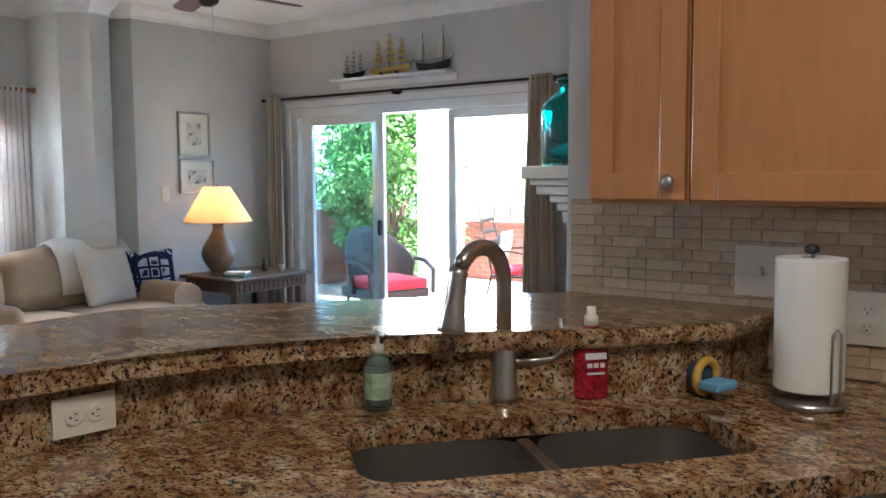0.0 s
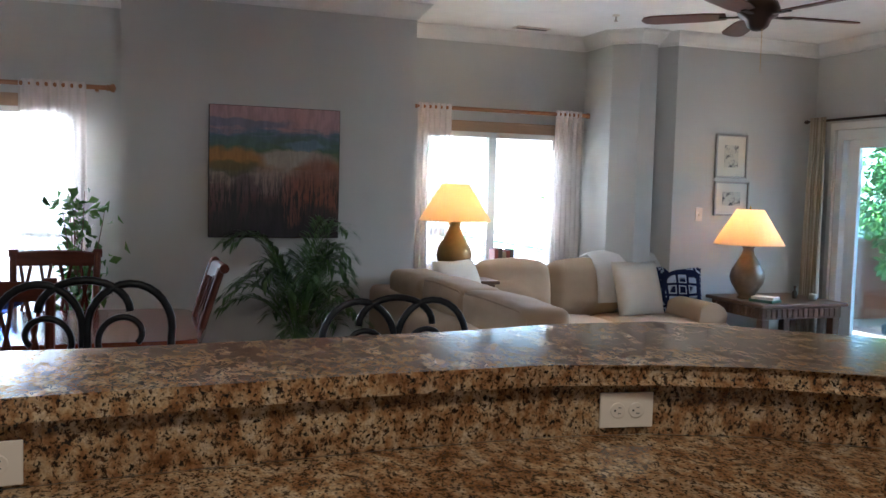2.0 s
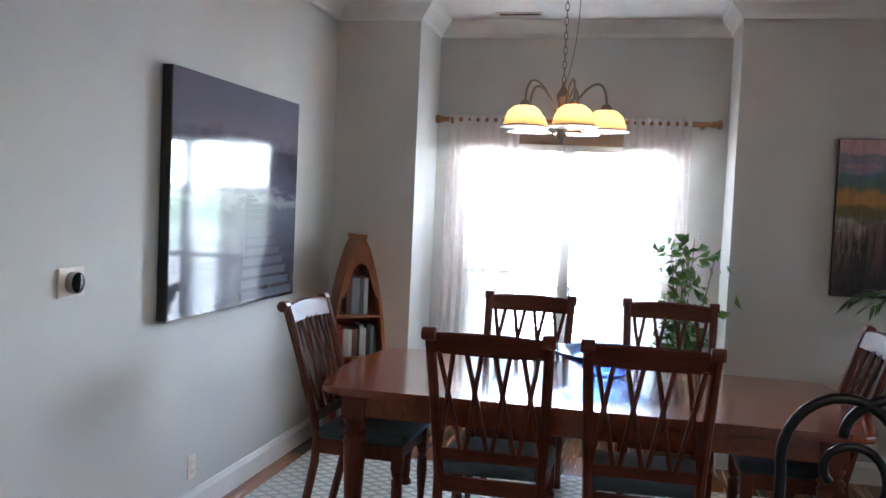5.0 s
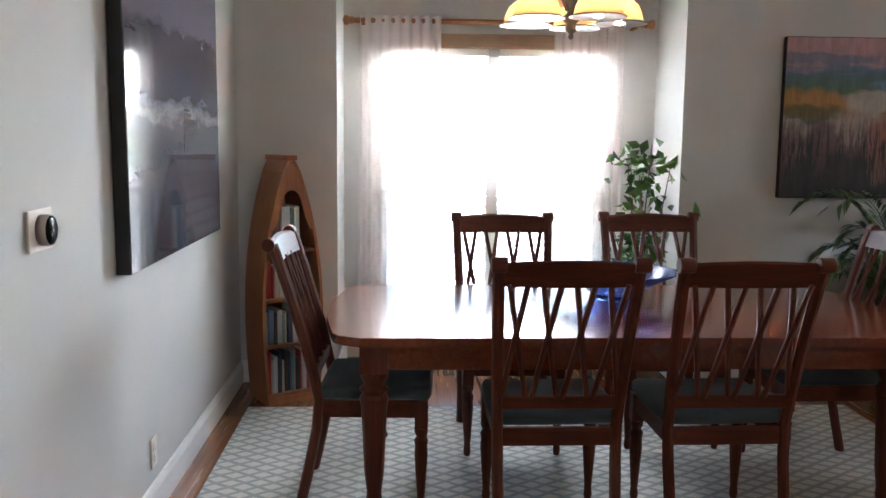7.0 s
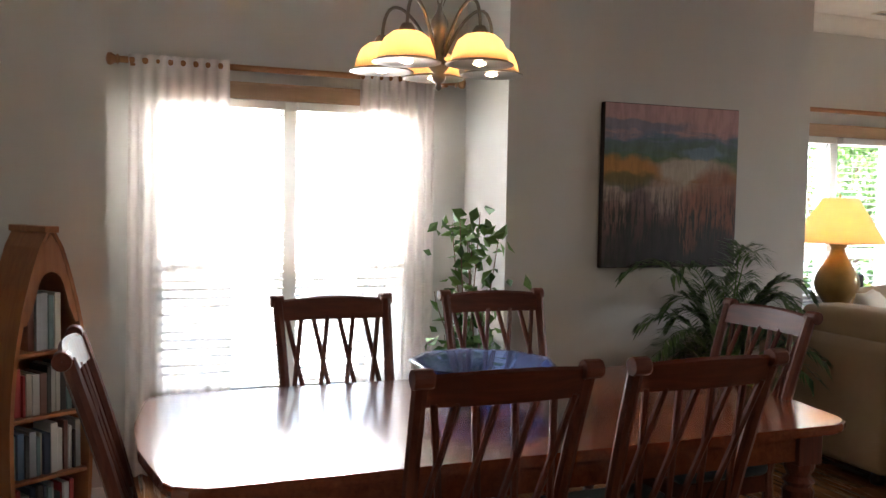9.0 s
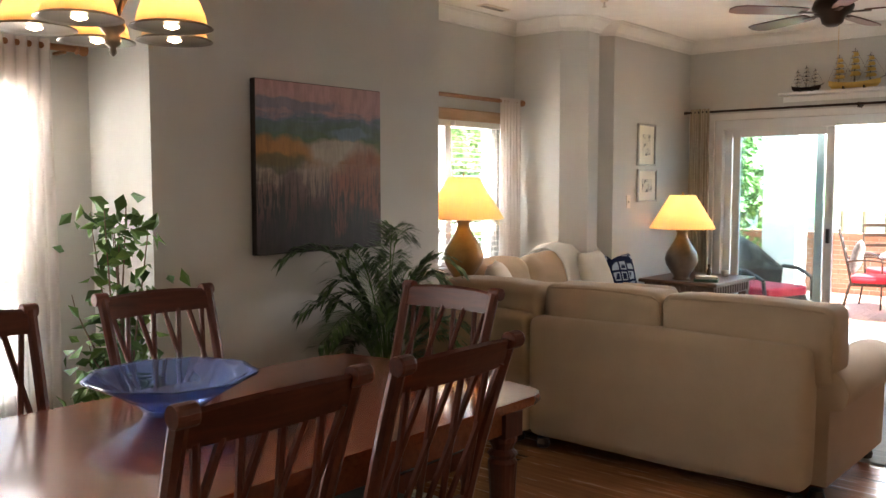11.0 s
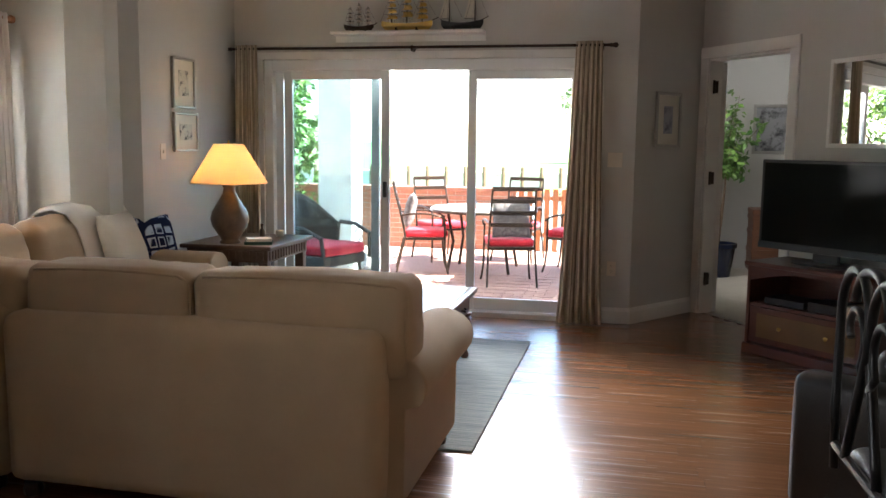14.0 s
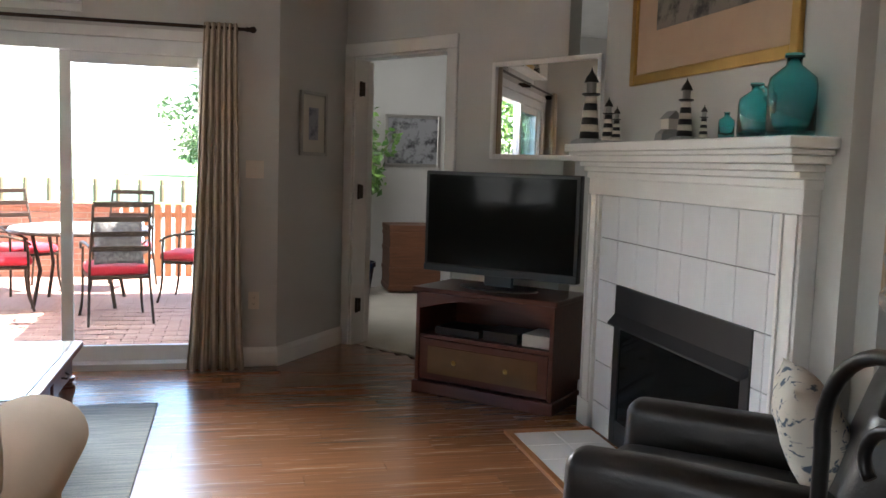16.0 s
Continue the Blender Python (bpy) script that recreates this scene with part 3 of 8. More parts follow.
# ---- structure ----
H = 2.85
A_DW = Vector((3.84, 9.12))
D_DW = (Vector((4.457, 8.204)) - A_DW).normalized()
wall("wall_south", (-0.75, 0), (8.0, 0), 0.12, H)
wall("wall_pillar", (0, 0.57), (0, 0), 0.72, H)
wall("wall_alcove", (-0.58, 2.57), (-0.58, 0.57), 0.14, H, [(0.33, 1.77, 0.40, 2.0)])
wall("wall_chase", (0, 4.64), (0, 2.57), 0.85, H)
wall("wall_recess", (-0.71, 6.45), (-0.71, 4.64), 0.14, H, [(0.25, 1.50, 0.80, 1.99)])
solo("wall_pilaster", slab([(-0.85, 6.45), (-0.25, 6.45), (-0.08, 6.62), (-0.08, 6.78), (-0.2, 6.86), (-0.03, 6.95), (-0.85, 6.95)], 0, H), M_WALL, "grey painted pilaster beside the window recess", "wall", kind="structure")
wall("wall_west", (-0.03, 8.42), (-0.03, 6.95), 0.8, H)
wall("wall_north", (3.32, 8.42), (-0.5, 8.42), 0.14, H, [(0.37, 3.08, 0.0, 2.09)])
wall("wall_angled", (3.84, 9.12), (3.32, 8.42), 0.12, H)
wall("wall_bedroom_door", A_DW + D_DW * 1.96, A_DW, 0.12, H, [(0.945, 1.87, 0.0, 2.13)])
solo("wall_chimney_breast", slab([(4.95, 5.05), (5.6, 5.05), (5.6, 6.99), (4.95, 6.99)], 0, H), M_WALL, "warm grey painted chimney breast", "wall", kind="structure")
wall("wall_kitchen", (8.0, 4.95), (5.02, 4.95), 0.1, H)
wall("wall_east", (8.0, 0), (8.0, 4.95), 0.12, H)

f = bmesh.new()
slab([(-1.0, -0.2), (8.2, -0.2), (8.2, 7.1), (5.4, 7.1), (3.9, 9.3), (3.25, 8.55), (-1.0, 8.55)], -0.12, -0.012, bm=f)
floor = solo("floor", f, plain("subfloor", (0.03, 0.015, 0.008), 0.8), "dark joints of a warm brown laminate floor", "floor", kind="structure")
c = bmesh.new()
slab([(-1.0, -0.2), (8.2, -0.2), (8.2, 7.1), (5.4, 7.1), (3.9, 9.35), (3.2, 8.6), (-1.0, 8.6)], H, H + 0.1, bm=c)
solo("ceiling", c, M_CEIL, "smooth white painted ceiling", "ceiling", kind="structure")

ROOM = [(5.02, 5.05), (4.95, 5.05), (4.95, 6.99), (5.26, 6.99), tuple(A_DW), (3.32, 8.42), (-0.03, 8.42), (-0.03, 6.95), (-0.2, 6.86), (-0.08, 6.78), (-0.08, 6.62), (-0.25, 6.45),
        (-0.71, 6.45), (-0.71, 4.64), (0, 4.64), (0, 2.57), (-0.58, 2.57), (-0.58, 0.57), (0, 0.57), (0, 0), (8.0, 0)]
CROWN = [(0, H - 0.11), (0.012, H - 0.105), (0.02, H - 0.085), (0.045, H - 0.06), (0.075, H - 0.03), (0.085, H - 0.012), (0.095, H - 0.008), (0.095, H - 0.001)]
solo("crown_moulding", sweep(ROOM, CROWN), M_TRIM, "white painted crown moulding under the ceiling", "moulding", kind="structure")
BASE = [(0, 0.13), (0.008, 0.128), (0.012, 0.11), (0.016, 0.10), (0.016, 0.0)]
for line in (ROOM[0:2], [(4.95, 6.96), (4.95, 6.99), (5.26, 6.99), tuple(A_DW + D_DW * 1.12)], [tuple(A_DW), (3.32, 8.42), (2.98, 8.42)],
             [(0.22, 8.42)] + ROOM[6:]):
    solo("baseboard", sweep(line, BASE), M_TRIM, "white painted baseboard along the wall", "baseboard", kind="structure")

# bedroom seen through its door
bd = math.degrees(math.atan2(-D_DW.y, -D_DW.x))
DWM = Matrix.Translation((*(A_DW + D_DW * 1.96), 0)) @ Matrix.Rotation(math.atan2(-D_DW.y, -D_DW.x), 4, "Z")
solo("floor_bedroom", slab([(3.92, 9.17), (5.34, 7.05), (7.5, 7.05), (7.5, 12.0), (3.92, 12.0)], -0.02, 0.004), M_CARPET, "pale beige bedroom carpet", "carpet", kind="structure")
wall("wall_bedroom_back", (7.6, 12.0), (3.8, 12.0), 0.1, H)
wall("wall_bedroom_west", (3.92, 12.0), (3.92, 9.18), 0.1, H)
wall("wall_bedroom_east", (7.5, 7.0), (7.5, 12.0), 0.1, H)
wall("wall_bedroom_south", (5.35, 7.05), (7.5, 7.05), 0.05, H)
solo("ceiling_bedroom", slab([(3.8, 9.3), (5.4, 6.95), (7.6, 6.95), (7.6, 12.1), (3.8, 12.1)], H + 0.002, H + 0.1), M_CEIL, "white bedroom ceiling", "ceiling", kind="structure")


def door_trim():
    ob = thing("door_trim", "white painted door casing and jamb with bronze hinges", "door casing", kind="structure")
    ob.matrix_basis = DWM
    for x in (0.855, 1.87):
        part("casing", B(x, 0.0, 0, x + 0.09, 0.02, 2.13, 0.005), M_TRIM, ob)
    part("casing", B(0.855, 0.0, 2.13, 1.96, 0.021, 2.22, 0.005), M_TRIM, ob)
    part("jamb", B(0.945, -0.13, 0, 0.962, -0.001, 2.128), M_TRIM, ob)
    part("jamb", B(1.853, -0.13, 0, 1.87, -0.001, 2.128), M_TRIM, ob)
    part("jamb", B(0.962, -0.13, 2.111, 1.853, -0.001, 2.128), M_TRIM, ob)
    for z in (0.3, 1.15, 1.9):
        hb = B(1.835, -0.075, z - 0.05, 1.852, -0.045, z + 0.05)
        lathe([(0.011, -0.055), (0.011, 0.055)], 10, (1.838, -0.035, z), hb)
        part("hinge", hb, M_BRONZE, ob)


door_trim()


def open_door():
    ob = thing("door_1", "white six-panel bedroom door standing open into the room", "door", kind="structure")
    ob.matrix_basis = DWM @ T(1.84, -0.14, 0, 0, 0, -32)
    part("door_leaf", B(0, -0.018, 0.012, 0.88, 0.018, 2.10, 0.002), M_TRIM, ob)
    for z0, z1 in ((0.2, 0.85), (1.0, 1.65), (1.75, 1.98)):
        for x0 in (0.1, 0.48):
            part("door_panel", B(x0, 0.0165, z0, x0 + 0.3, 0.0225, z1, 0.003), M_TRIM, ob)
    part("door_handle", lathe([(0.03, 0), (0.03, 0.01), (0.012, 0.02), (0.012, 0.04), (0.028, 0.05), (0.026, 0.07), (0.005, 0.075)], 14), M_BRONZE, ob).matrix_basis = T(0.82, 0.018, 0.95, -90)


open_door()

# ---- sliding door ----


def sliding_door():
    ob = thing("door_2", "white vinyl sliding patio door, one panel slid open", "sliding door", (0.24, 8.42, 0), kind="structure")
    W = 2.71
    for bx in ((-0.002, 0.0, 0, 0.07, 0.12, 2.088), (W - 0.07, 0.0, 0, W + 0.002, 0.12, 2.088), (0.07, 0.0, 2.0, W - 0.07, 0.12, 2.088), (0.07, -0.01, -0.01, W - 0.07, 0.12, 0.035)):
        part("door_frame", B(*bx, 0.004), M_VINYL, ob)
    for bx in ((-0.05, -0.03, 0, -0.002, -0.002, 2.15), (W + 0.002, -0.03, 0, W + 0.05, -0.002, 2.15), (-0.05, -0.032, 2.09, W + 0.05, -0.004, 2.15)):
        part("casing", B(*bx, 0.003), M_TRIM, ob)

    def leaf(x0, x1, y, glass=M_DOORGLASS, st=0.07):
        s = part("door_panel", B(x0, y, 0.04, x0 + st, y + 0.04, 2.0, 0.004), M_VINYL, ob)
        part("stile", B(x1 - st, y, 0.04, x1, y + 0.04, 2.0, 0.004), M_VINYL, s)
        part("rail", B(x0 + st, y + 0.001, 0.04, x1 - st, y + 0.039, 0.14, 0.003), M_VINYL, s)
        part("rail", B(x0 + st, y + 0.001, 1.93, x1 - st, y + 0.039, 2.0, 0.003), M_VINYL, s)
        g = part("pane", B(x0 + st, y + 0.016, 0.14, x1 - st, y + 0.022, 1.93), glass, s)
        g.visible_shadow = False
        return s

    leaf(0.07, 0.99, 0.065)
    mv = leaf(0.17, 1.09, 0.015)
    leaf(1.74, 2.64, 0.065, M_GLASS)
    hd = B(1.045, -0.02, 0.96, 1.075, 0.014, 1.09, 0.006)
    part("handle", hd, M_BLACK, mv, "black pull handle")


sliding_door()


def rod(name, p0, p1, r, mat, label, fin):
    ob = thing(name, label, "curtain rod")
    p0, p1 = Vector(p0), Vector(p1)
    part("rod", tube([p0, p1], r, 12), mat, ob)
    d = (p1 - p0).normalized()
    for p, s in ((p0, -1), (p1, 1)):
        o = lathe([(r * 0.9, 0), (r * 1.6, 0.012), (r * 1.1, 0.02), (r * 1.9, 0.045), (r * 1.7, 0.06), (0.002, 0.07)], 14)
        part("finial", o, mat, ob).matrix_basis = Matrix.Translation(p) @ (d * s).to_track_quat("Z", "Y").to_matrix().to_4x4()
    return ob


def drape(name, label, p_top, w_top, w_bot, z0, z1, along, folds, mat, depth=0.05, cat="curtain", shift=0.0, seed=0, thick=True):
    """Pleated cloth hanging from z1 to z0; along: direction of its width in plan."""
    rnd = random.Random(seed)
    a = Vector(along).normalized()
    nrm = Vector((-a.y, a.x))
    n, mrows = folds * 8, 14
    ph = [rnd.uniform(-0.6, 0.6) for _ in range(folds + 1)]
    own = bmesh.new()
    rows = []
    for j in range(mrows + 1):
        t = j / mrows
        w = w_bot + (w_top - w_bot) * t ** 0.7
        ring = []
        for i in range(n + 1):
            s = i / n
            k = s * folds
            off = depth * (0.55 + 0.45 * (1 - t)) * math.sin(2 * math.pi * k + ph[int(min(k, folds - 1))] * (1 - t)) * 0.5 + 0.012 * noise.noise(Vector((s * 9 + seed, t * 3, 0)))
            q = Vector(p_top) + a * ((s - 0.5) * w + shift * (1 - t)) + nrm * off
            ring.append(own.verts.new((q.x, q.y, z0 + (z1 - z0) * t)))
        rows.append(ring)
    for p, q in zip(rows, rows[1:]):
        for i in range(n):
            own.faces.new((p[i], p[i + 1], q[i + 1], q[i]))
    ob = solo(name, own, mat, label, cat, smooth=True)
    if thick:
        md = ob.modifiers.new("cloth", "SOLIDIFY")
        md.thickness = 0.003
    return ob


rod("curtain_rod", (0.0, 8.31, 2.17), (3.1, 8.31, 2.17), 0.011, M_BRONZE, "dark bronze curtain rod above the patio door", 1)
for x in (0.06, 1.55, 3.05):
    solo("rod_bracket", B(x - 0.008, 8.30, 2.14, x + 0.008, 8.425, 2.185, 0.002), M_BRONZE, "small bronze rod bracket on the wall", "bracket")
drape("curtain", "beige striped drape drawn aside at the patio door", (0.13, 8.30), 0.19, 0.26, 0.01, 2.2, (1, 0), 5, M_CURT, 0.07, seed=1)
drape("curtain", "beige striped drape pooling a little on the floor", (2.95, 8.30), 0.20, 0.36, 0.01, 2.2, (1, 0), 6, M_CURT, 0.07, shift=-0.02, seed=2)

# ---- west windows ----


def window(name, x, y0, y1, z0, z1, rail, label, slat_tilt):
    ob = thing(name, label, "window", (x, 0, 0), kind="structure")
    d = 0.12
    fr = M_TRIM
    for bx in ((-d, y0, z0, -0.02, y0 + 0.05, z1), (-d, y1 - 0.05, z0, -0.02, y1, z1), (-d, y0 + 0.05, z1 - 0.05, -0.02, y1 - 0.05, z1), (-d, y0 + 0.05, z0, -0.02, y1 - 0.05, z0 + 0.05)):
        part("window_frame", B(*bx, 0.004), fr, ob)
    ym = (y0 + y1) / 2
    part("mullion", B(-d + 0.01, ym - 0.05, z0 + 0.05, -0.03, ym + 0.05, z1 - 0.05, 0.004), fr, ob)
    part("meeting_rail", B(-d + 0.01, y0 + 0.05, rail - 0.03, -0.04, ym - 0.05, rail + 0.03, 0.004), fr, ob)
    part("meeting_rail", B(-d + 0.01, ym + 0.05, rail - 0.03, -0.04, y1 - 0.05, rail + 0.03, 0.004), fr, ob)
    for a, b_ in ((y0 + 0.05, ym - 0.05), (ym + 0.05, y1 - 0.05)):
        g = part("pane", B(-d + 0.03, a, z0 + 0.05, -d + 0.036, b_, z1 - 0.05), M_GLASS, ob)
        g.visible_shadow = False
    part("window_sill", B(-d, y0 - 0.06, z0 - 0.03, 0.05, y1 + 0.06, z0 - 0.001, 0.006), fr, ob)
    part("mullion_face", B(-0.03, ym - 0.038, z0 + 0.05, -0.004, ym + 0.038, z1 - 0.05, 0.004), fr, ob)
    for ya, yb in ((y0 + 0.01, ym - 0.034), (ym + 0.034, y1 - 0.01)):
        bl = thing("window_blind", "off-white slatted blind lowered with open slats", "blind", (x, 0, 0), group="window blinds")
        part("head_rail", B(-0.012, ya, z1 - 0.05, 0.045, yb, z1 - 0.004, 0.004), M_BLIND, bl)
        z = z1 - 0.08
        first = part("slat", B(-0.024, ya, -0.0013, 0.024, yb, 0.0013), M_BLIND, bl)
        first.matrix_basis = T(0.018, 0, z, 0, slat_tilt, 0)
        while z > z0 + 0.07:
            z -= 0.045
            o = new("slat", first.data)
            o.parent = bl
            o.matrix_basis = T(0.018, 0, z, 0, slat_tilt, 0)
        part("bottom_rail", B(0.0, ya, z0 + 0.012, 0.036, yb, z0 + 0.03, 0.003), M_BLIND, bl)
        for y in (ya + 0.1, yb - 0.1):
            part("ladder_cord", tube([(0.045, y, z0 + 0.03), (0.045, y, z1 - 0.05)], 0.0012, 5), M_BLIND, bl)
    va = thing("window_valance", "tan wooden blind valance over the window head", "valance", (x, 0, 0))
    part("board", B(0.002, y0 - 0.01, z1 - 0.002, 0.058, y1 + 0.01, z1 + 0.085, 0.006), M_VALANCE, va)
    part("lower_bead", B(0.059, y0 - 0.01, z1 - 0.004, 0.066, y1 + 0.01, z1 + 0.012, 0.002), M_VALANCE, va)
    part("upper_bead", B(0.059, y0 - 0.01, z1 + 0.07, 0.066, y1 + 0.01, z1 + 0.085, 0.002), M_VALANCE, va)
    return ob


window("window_1", -0.58, 0.80, 2.24, 0.40, 2.0, 1.085, "white double dining window with a sash rail", 9)
window("window_2", -0.71, 4.95, 6.20, 0.80, 1.99, 1.13, "white double living room window above the sofa", 5)
rod("curtain_rod", (-0.50, 0.64, 2.155), (-0.50, 2.46, 2.155), 0.017, M_OAK, "oak curtain rod across the dining alcove", 1)
rod("curtain_rod", (-0.62, 4.72, 2.17), (-0.62, 6.42, 2.17), 0.017, M_OAK, "oak curtain rod across the living room window", 1)
for x, y in ((-0.58, 0.70), (-0.58, 2.40), (-0.71, 4.80), (-0.71, 6.34)):
    solo("rod_bracket", B(x, y - 0.012, (2.155 if y < 3 else 2.17) - 0.03, x + 0.10, y + 0.012, (2.155 if y < 3 else 2.17) - 0.016, 0.002), M_OAK, "small oak rod bracket on the wall", "bracket")
drape("sheer_curtain", "sheer white voile panel reaching the floor", (-0.48, 0.93), 0.50, 0.56, 0.02, 2.185, (0, 1), 8, M_SHEER, 0.05, seed=3, thick=False)
drape("sheer_curtain", "sheer white voile panel beside the ficus", (-0.48, 2.11), 0.44, 0.48, 0.02, 2.185, (0, 1), 8, M_SHEER, 0.05, seed=4, thick=False)
drape("sheer_curtain", "sheer white voile panel behind a table lamp", (-0.60, 5.0), 0.30, 0.32, 0.02, 2.20, (0, 1), 6, M_SHEER, 0.05, seed=5, thick=False)
drape("sheer_curtain", "sheer white voile panel at the window recess", (-0.60, 6.24), 0.26, 0.30, 0.02, 2.20, (0, 1), 6, M_SHEER, 0.05, seed=6, thick=False)

# ---- kitchen ----
BAR_IN = [(5.25, 2.04), (4.87, 2.04), (4.82, 2.09), (4.785, 2.5), (4.74, 3.1), (4.735, 3.45), (4.765, 3.66), (4.84, 3.867), (4.99, 4.096), (5.126, 4.227), (5.402, 4.458), (5.57, 4.66), (5.60, 4.949)]
BAR_OUT = [(5.021, 4.949), (4.567, 4.388), (4.33, 4.15), (4.24, 4.0), (4.25, 3.71), (4.31, 3.4), (4.375, 2.63), (4.36, 2.0), (4.40, 1.80), (4.48, 1.715), (4.60, 1.70), (5.25, 1.70)]
breakfast_bar = thing("breakfast_bar", "raised breakfast bar of polished brown speckled granite", "bar counter")
part("bar_top", slab(BAR_IN + BAR_OUT, 1.103, 1.145, 0.014), M_GRAN, breakfast_bar)
back = [(x + 0.0, y) for x, y in BAR_IN]


def shifted(line, d):
    out = []
    for i, p in enumerate(line):
        a = Vector(line[max(0, i - 1)])
        b_ = Vector(line[min(len(line) - 1, i + 1)])
        t = (b_ - a).normalized()
        out.append((p[0] - t.y * d, p[1] + t.x * d))
    return out


IN3 = shifted(BAR_IN, 0.03)
IN2 = shifted(BAR_IN, 0.05)
IN1 = shifted(BAR_IN, 0.17)
back = IN3[:-1] + [(5.57, 4.948)]
wl = IN2[:-1] + [(5.55, 4.948)]
solo("bar_wall", slab(wl[1:] + [(5.43, 4.948)] + IN1[1:-1][::-1], 0, 1.102), M_WALL, "grey painted half wall carrying the bar", "half wall", kind="structure")
part("backsplash", slab(back[1:] + [(5.551, 4.947)] + IN2[1:-1][::-1], 0.991, 1.1025), M_GRAN, breakfast_bar)
solo("bar_wall_end", B(4.86, 1.80, 0, 5.21, 1.94, 1.102), M_WALL, "grey painted end of the half wall", "half wall", kind="structure")

SD = (Vector((5.734, 4.277)) - Vector((5.323, 3.803))).normalized()
SN = Vector((-SD.y, SD.x))
SC = Vector((5.41, 4.132))
COUNTER = IN3[1:-1] + [(5.572, 4.945), (7.9, 4.945), (7.9, 4.36), (6.0, 4.36), (5.939, 4.316), (5.764, 4.095), (5.50, 3.78), (5.40, 3.62), (5.37, 3.45), (5.37, 2.035)]


def sink_outline(w, d, r, n=5, c=None):
    pts = []
    for cx, cy, a0 in ((w / 2 - r, d / 2 - r, 0), (-w / 2 + r, d / 2 - r, 90), (-w / 2 + r, -d / 2 + r, 180), (w / 2 - r, -d / 2 + r, 270)):
        for i in range(n + 1):
            a = radians(a0 + 90 * i / n)
            pts.append((cx + r * math.cos(a), cy + r * math.sin(a)))
    return pts


def countertop():
    """A granite slab with the sink cut out of it."""
    hole = [tuple(SC + SD * x + SN * y) for x, y in sink_outline(0.72, 0.315, 0.07)]
    own = bmesh.new()
    for z in (0.99, 0.95):
        vo = [own.verts.new((*p, z)) for p in COUNTER]
        vh = [own.verts.new((*p, z)) for p in hole]
        es = [own.edges.new((v[i], v[(i + 1) % len(v)])) for v in (vo, vh) for i in range(len(v))]
        bmesh.ops.triangle_fill(own, use_beauty=True, edges=es)
        if z == 0.99:
            top = (vo, vh)
    for hi, lo in ((top[0], vo), (top[1], vh)):
        for i in range(len(hi)):
            own.faces.new((hi[i], hi[(i + 1) % len(hi)], lo[(i + 1) % len(hi)], lo[i]))
    solo("countertop", own, M_GRAN, "brown speckled granite kitchen countertop", "countertop")


countertop()


def base_cabinets():
    front = shifted([(6.0, 4.36), (5.939, 4.316), (5.764, 4.095), (5.50, 3.78), (5.40, 3.62), (5.37, 3.45), (5.37, 2.06)], -0.03)
    for a, b_ in zip(front, front[1:]):
        if (Vector(a) - Vector(b_)).length < 0.25:
            continue
        d = (Vector(b_) - Vector(a))
        ln = d.length
        ob = thing("base_cabinet", "maple base cabinet under the granite counter", "cabinet", group="kitchen base cabinets")
        ob.matrix_basis = Matrix.Translation((*a, 0)) @ Matrix.Rotation(math.atan2(d.y, d.x), 4, "Z")
        part("body", B(0.004, -0.36 if ln < 0.5 else -0.25, 0.1, ln - 0.004, -0.02, 0.72 if ln > 0.2 else 0.949), M_MAPLE, ob)
        dr = part("door", B(0.02, -0.02, 0.13, ln - 0.02, 0.0, 0.92, 0.004), M_MAPLE, ob)


base_cabinets()


def sink():
    ob = thing("kitchen_sink", "double bowl stainless steel undermount sink", "sink")
    ob.matrix_basis = Matrix.Translation((*SC, 0.949)) @ Matrix.Rotation(math.atan2(SD.y, SD.x), 4, "Z")
    for cx, w in ((-0.185, 0.345), (0.185, 0.345)):
        own = bmesh.new()
        rings = []
        for z, k in ((0.0, 0.0), (-0.13, 0.008), (-0.17, 0.02), (-0.185, 0.05), (-0.19, 0.12)):
            o = sink_outline(w - 2 * k, 0.31 - 2 * k, 0.07)
            rings.append([own.verts.new((cx + x, y, z)) for x, y in o])
        for p, q in zip(rings, rings[1:]):
            for i in range(len(p)):
                own.faces.new((p[i], p[(i + 1) % len(p)], q[(i + 1) % len(p)], q[i]))
        own.faces.new(rings[-1])
        bw = part("bowl", own, M_STEEL, ob, smooth=True)
        part("drain", lathe([(0.045, 0.0), (0.04, 0.004), (0.02, 0.002)], 18, (cx, 0, -0.189)), M_NICKEL, bw)
    part("divider", B(-0.014, -0.152, -0.02, 0.014, 0.152, -0.001, 0.004), M_STEEL, ob)


sink()


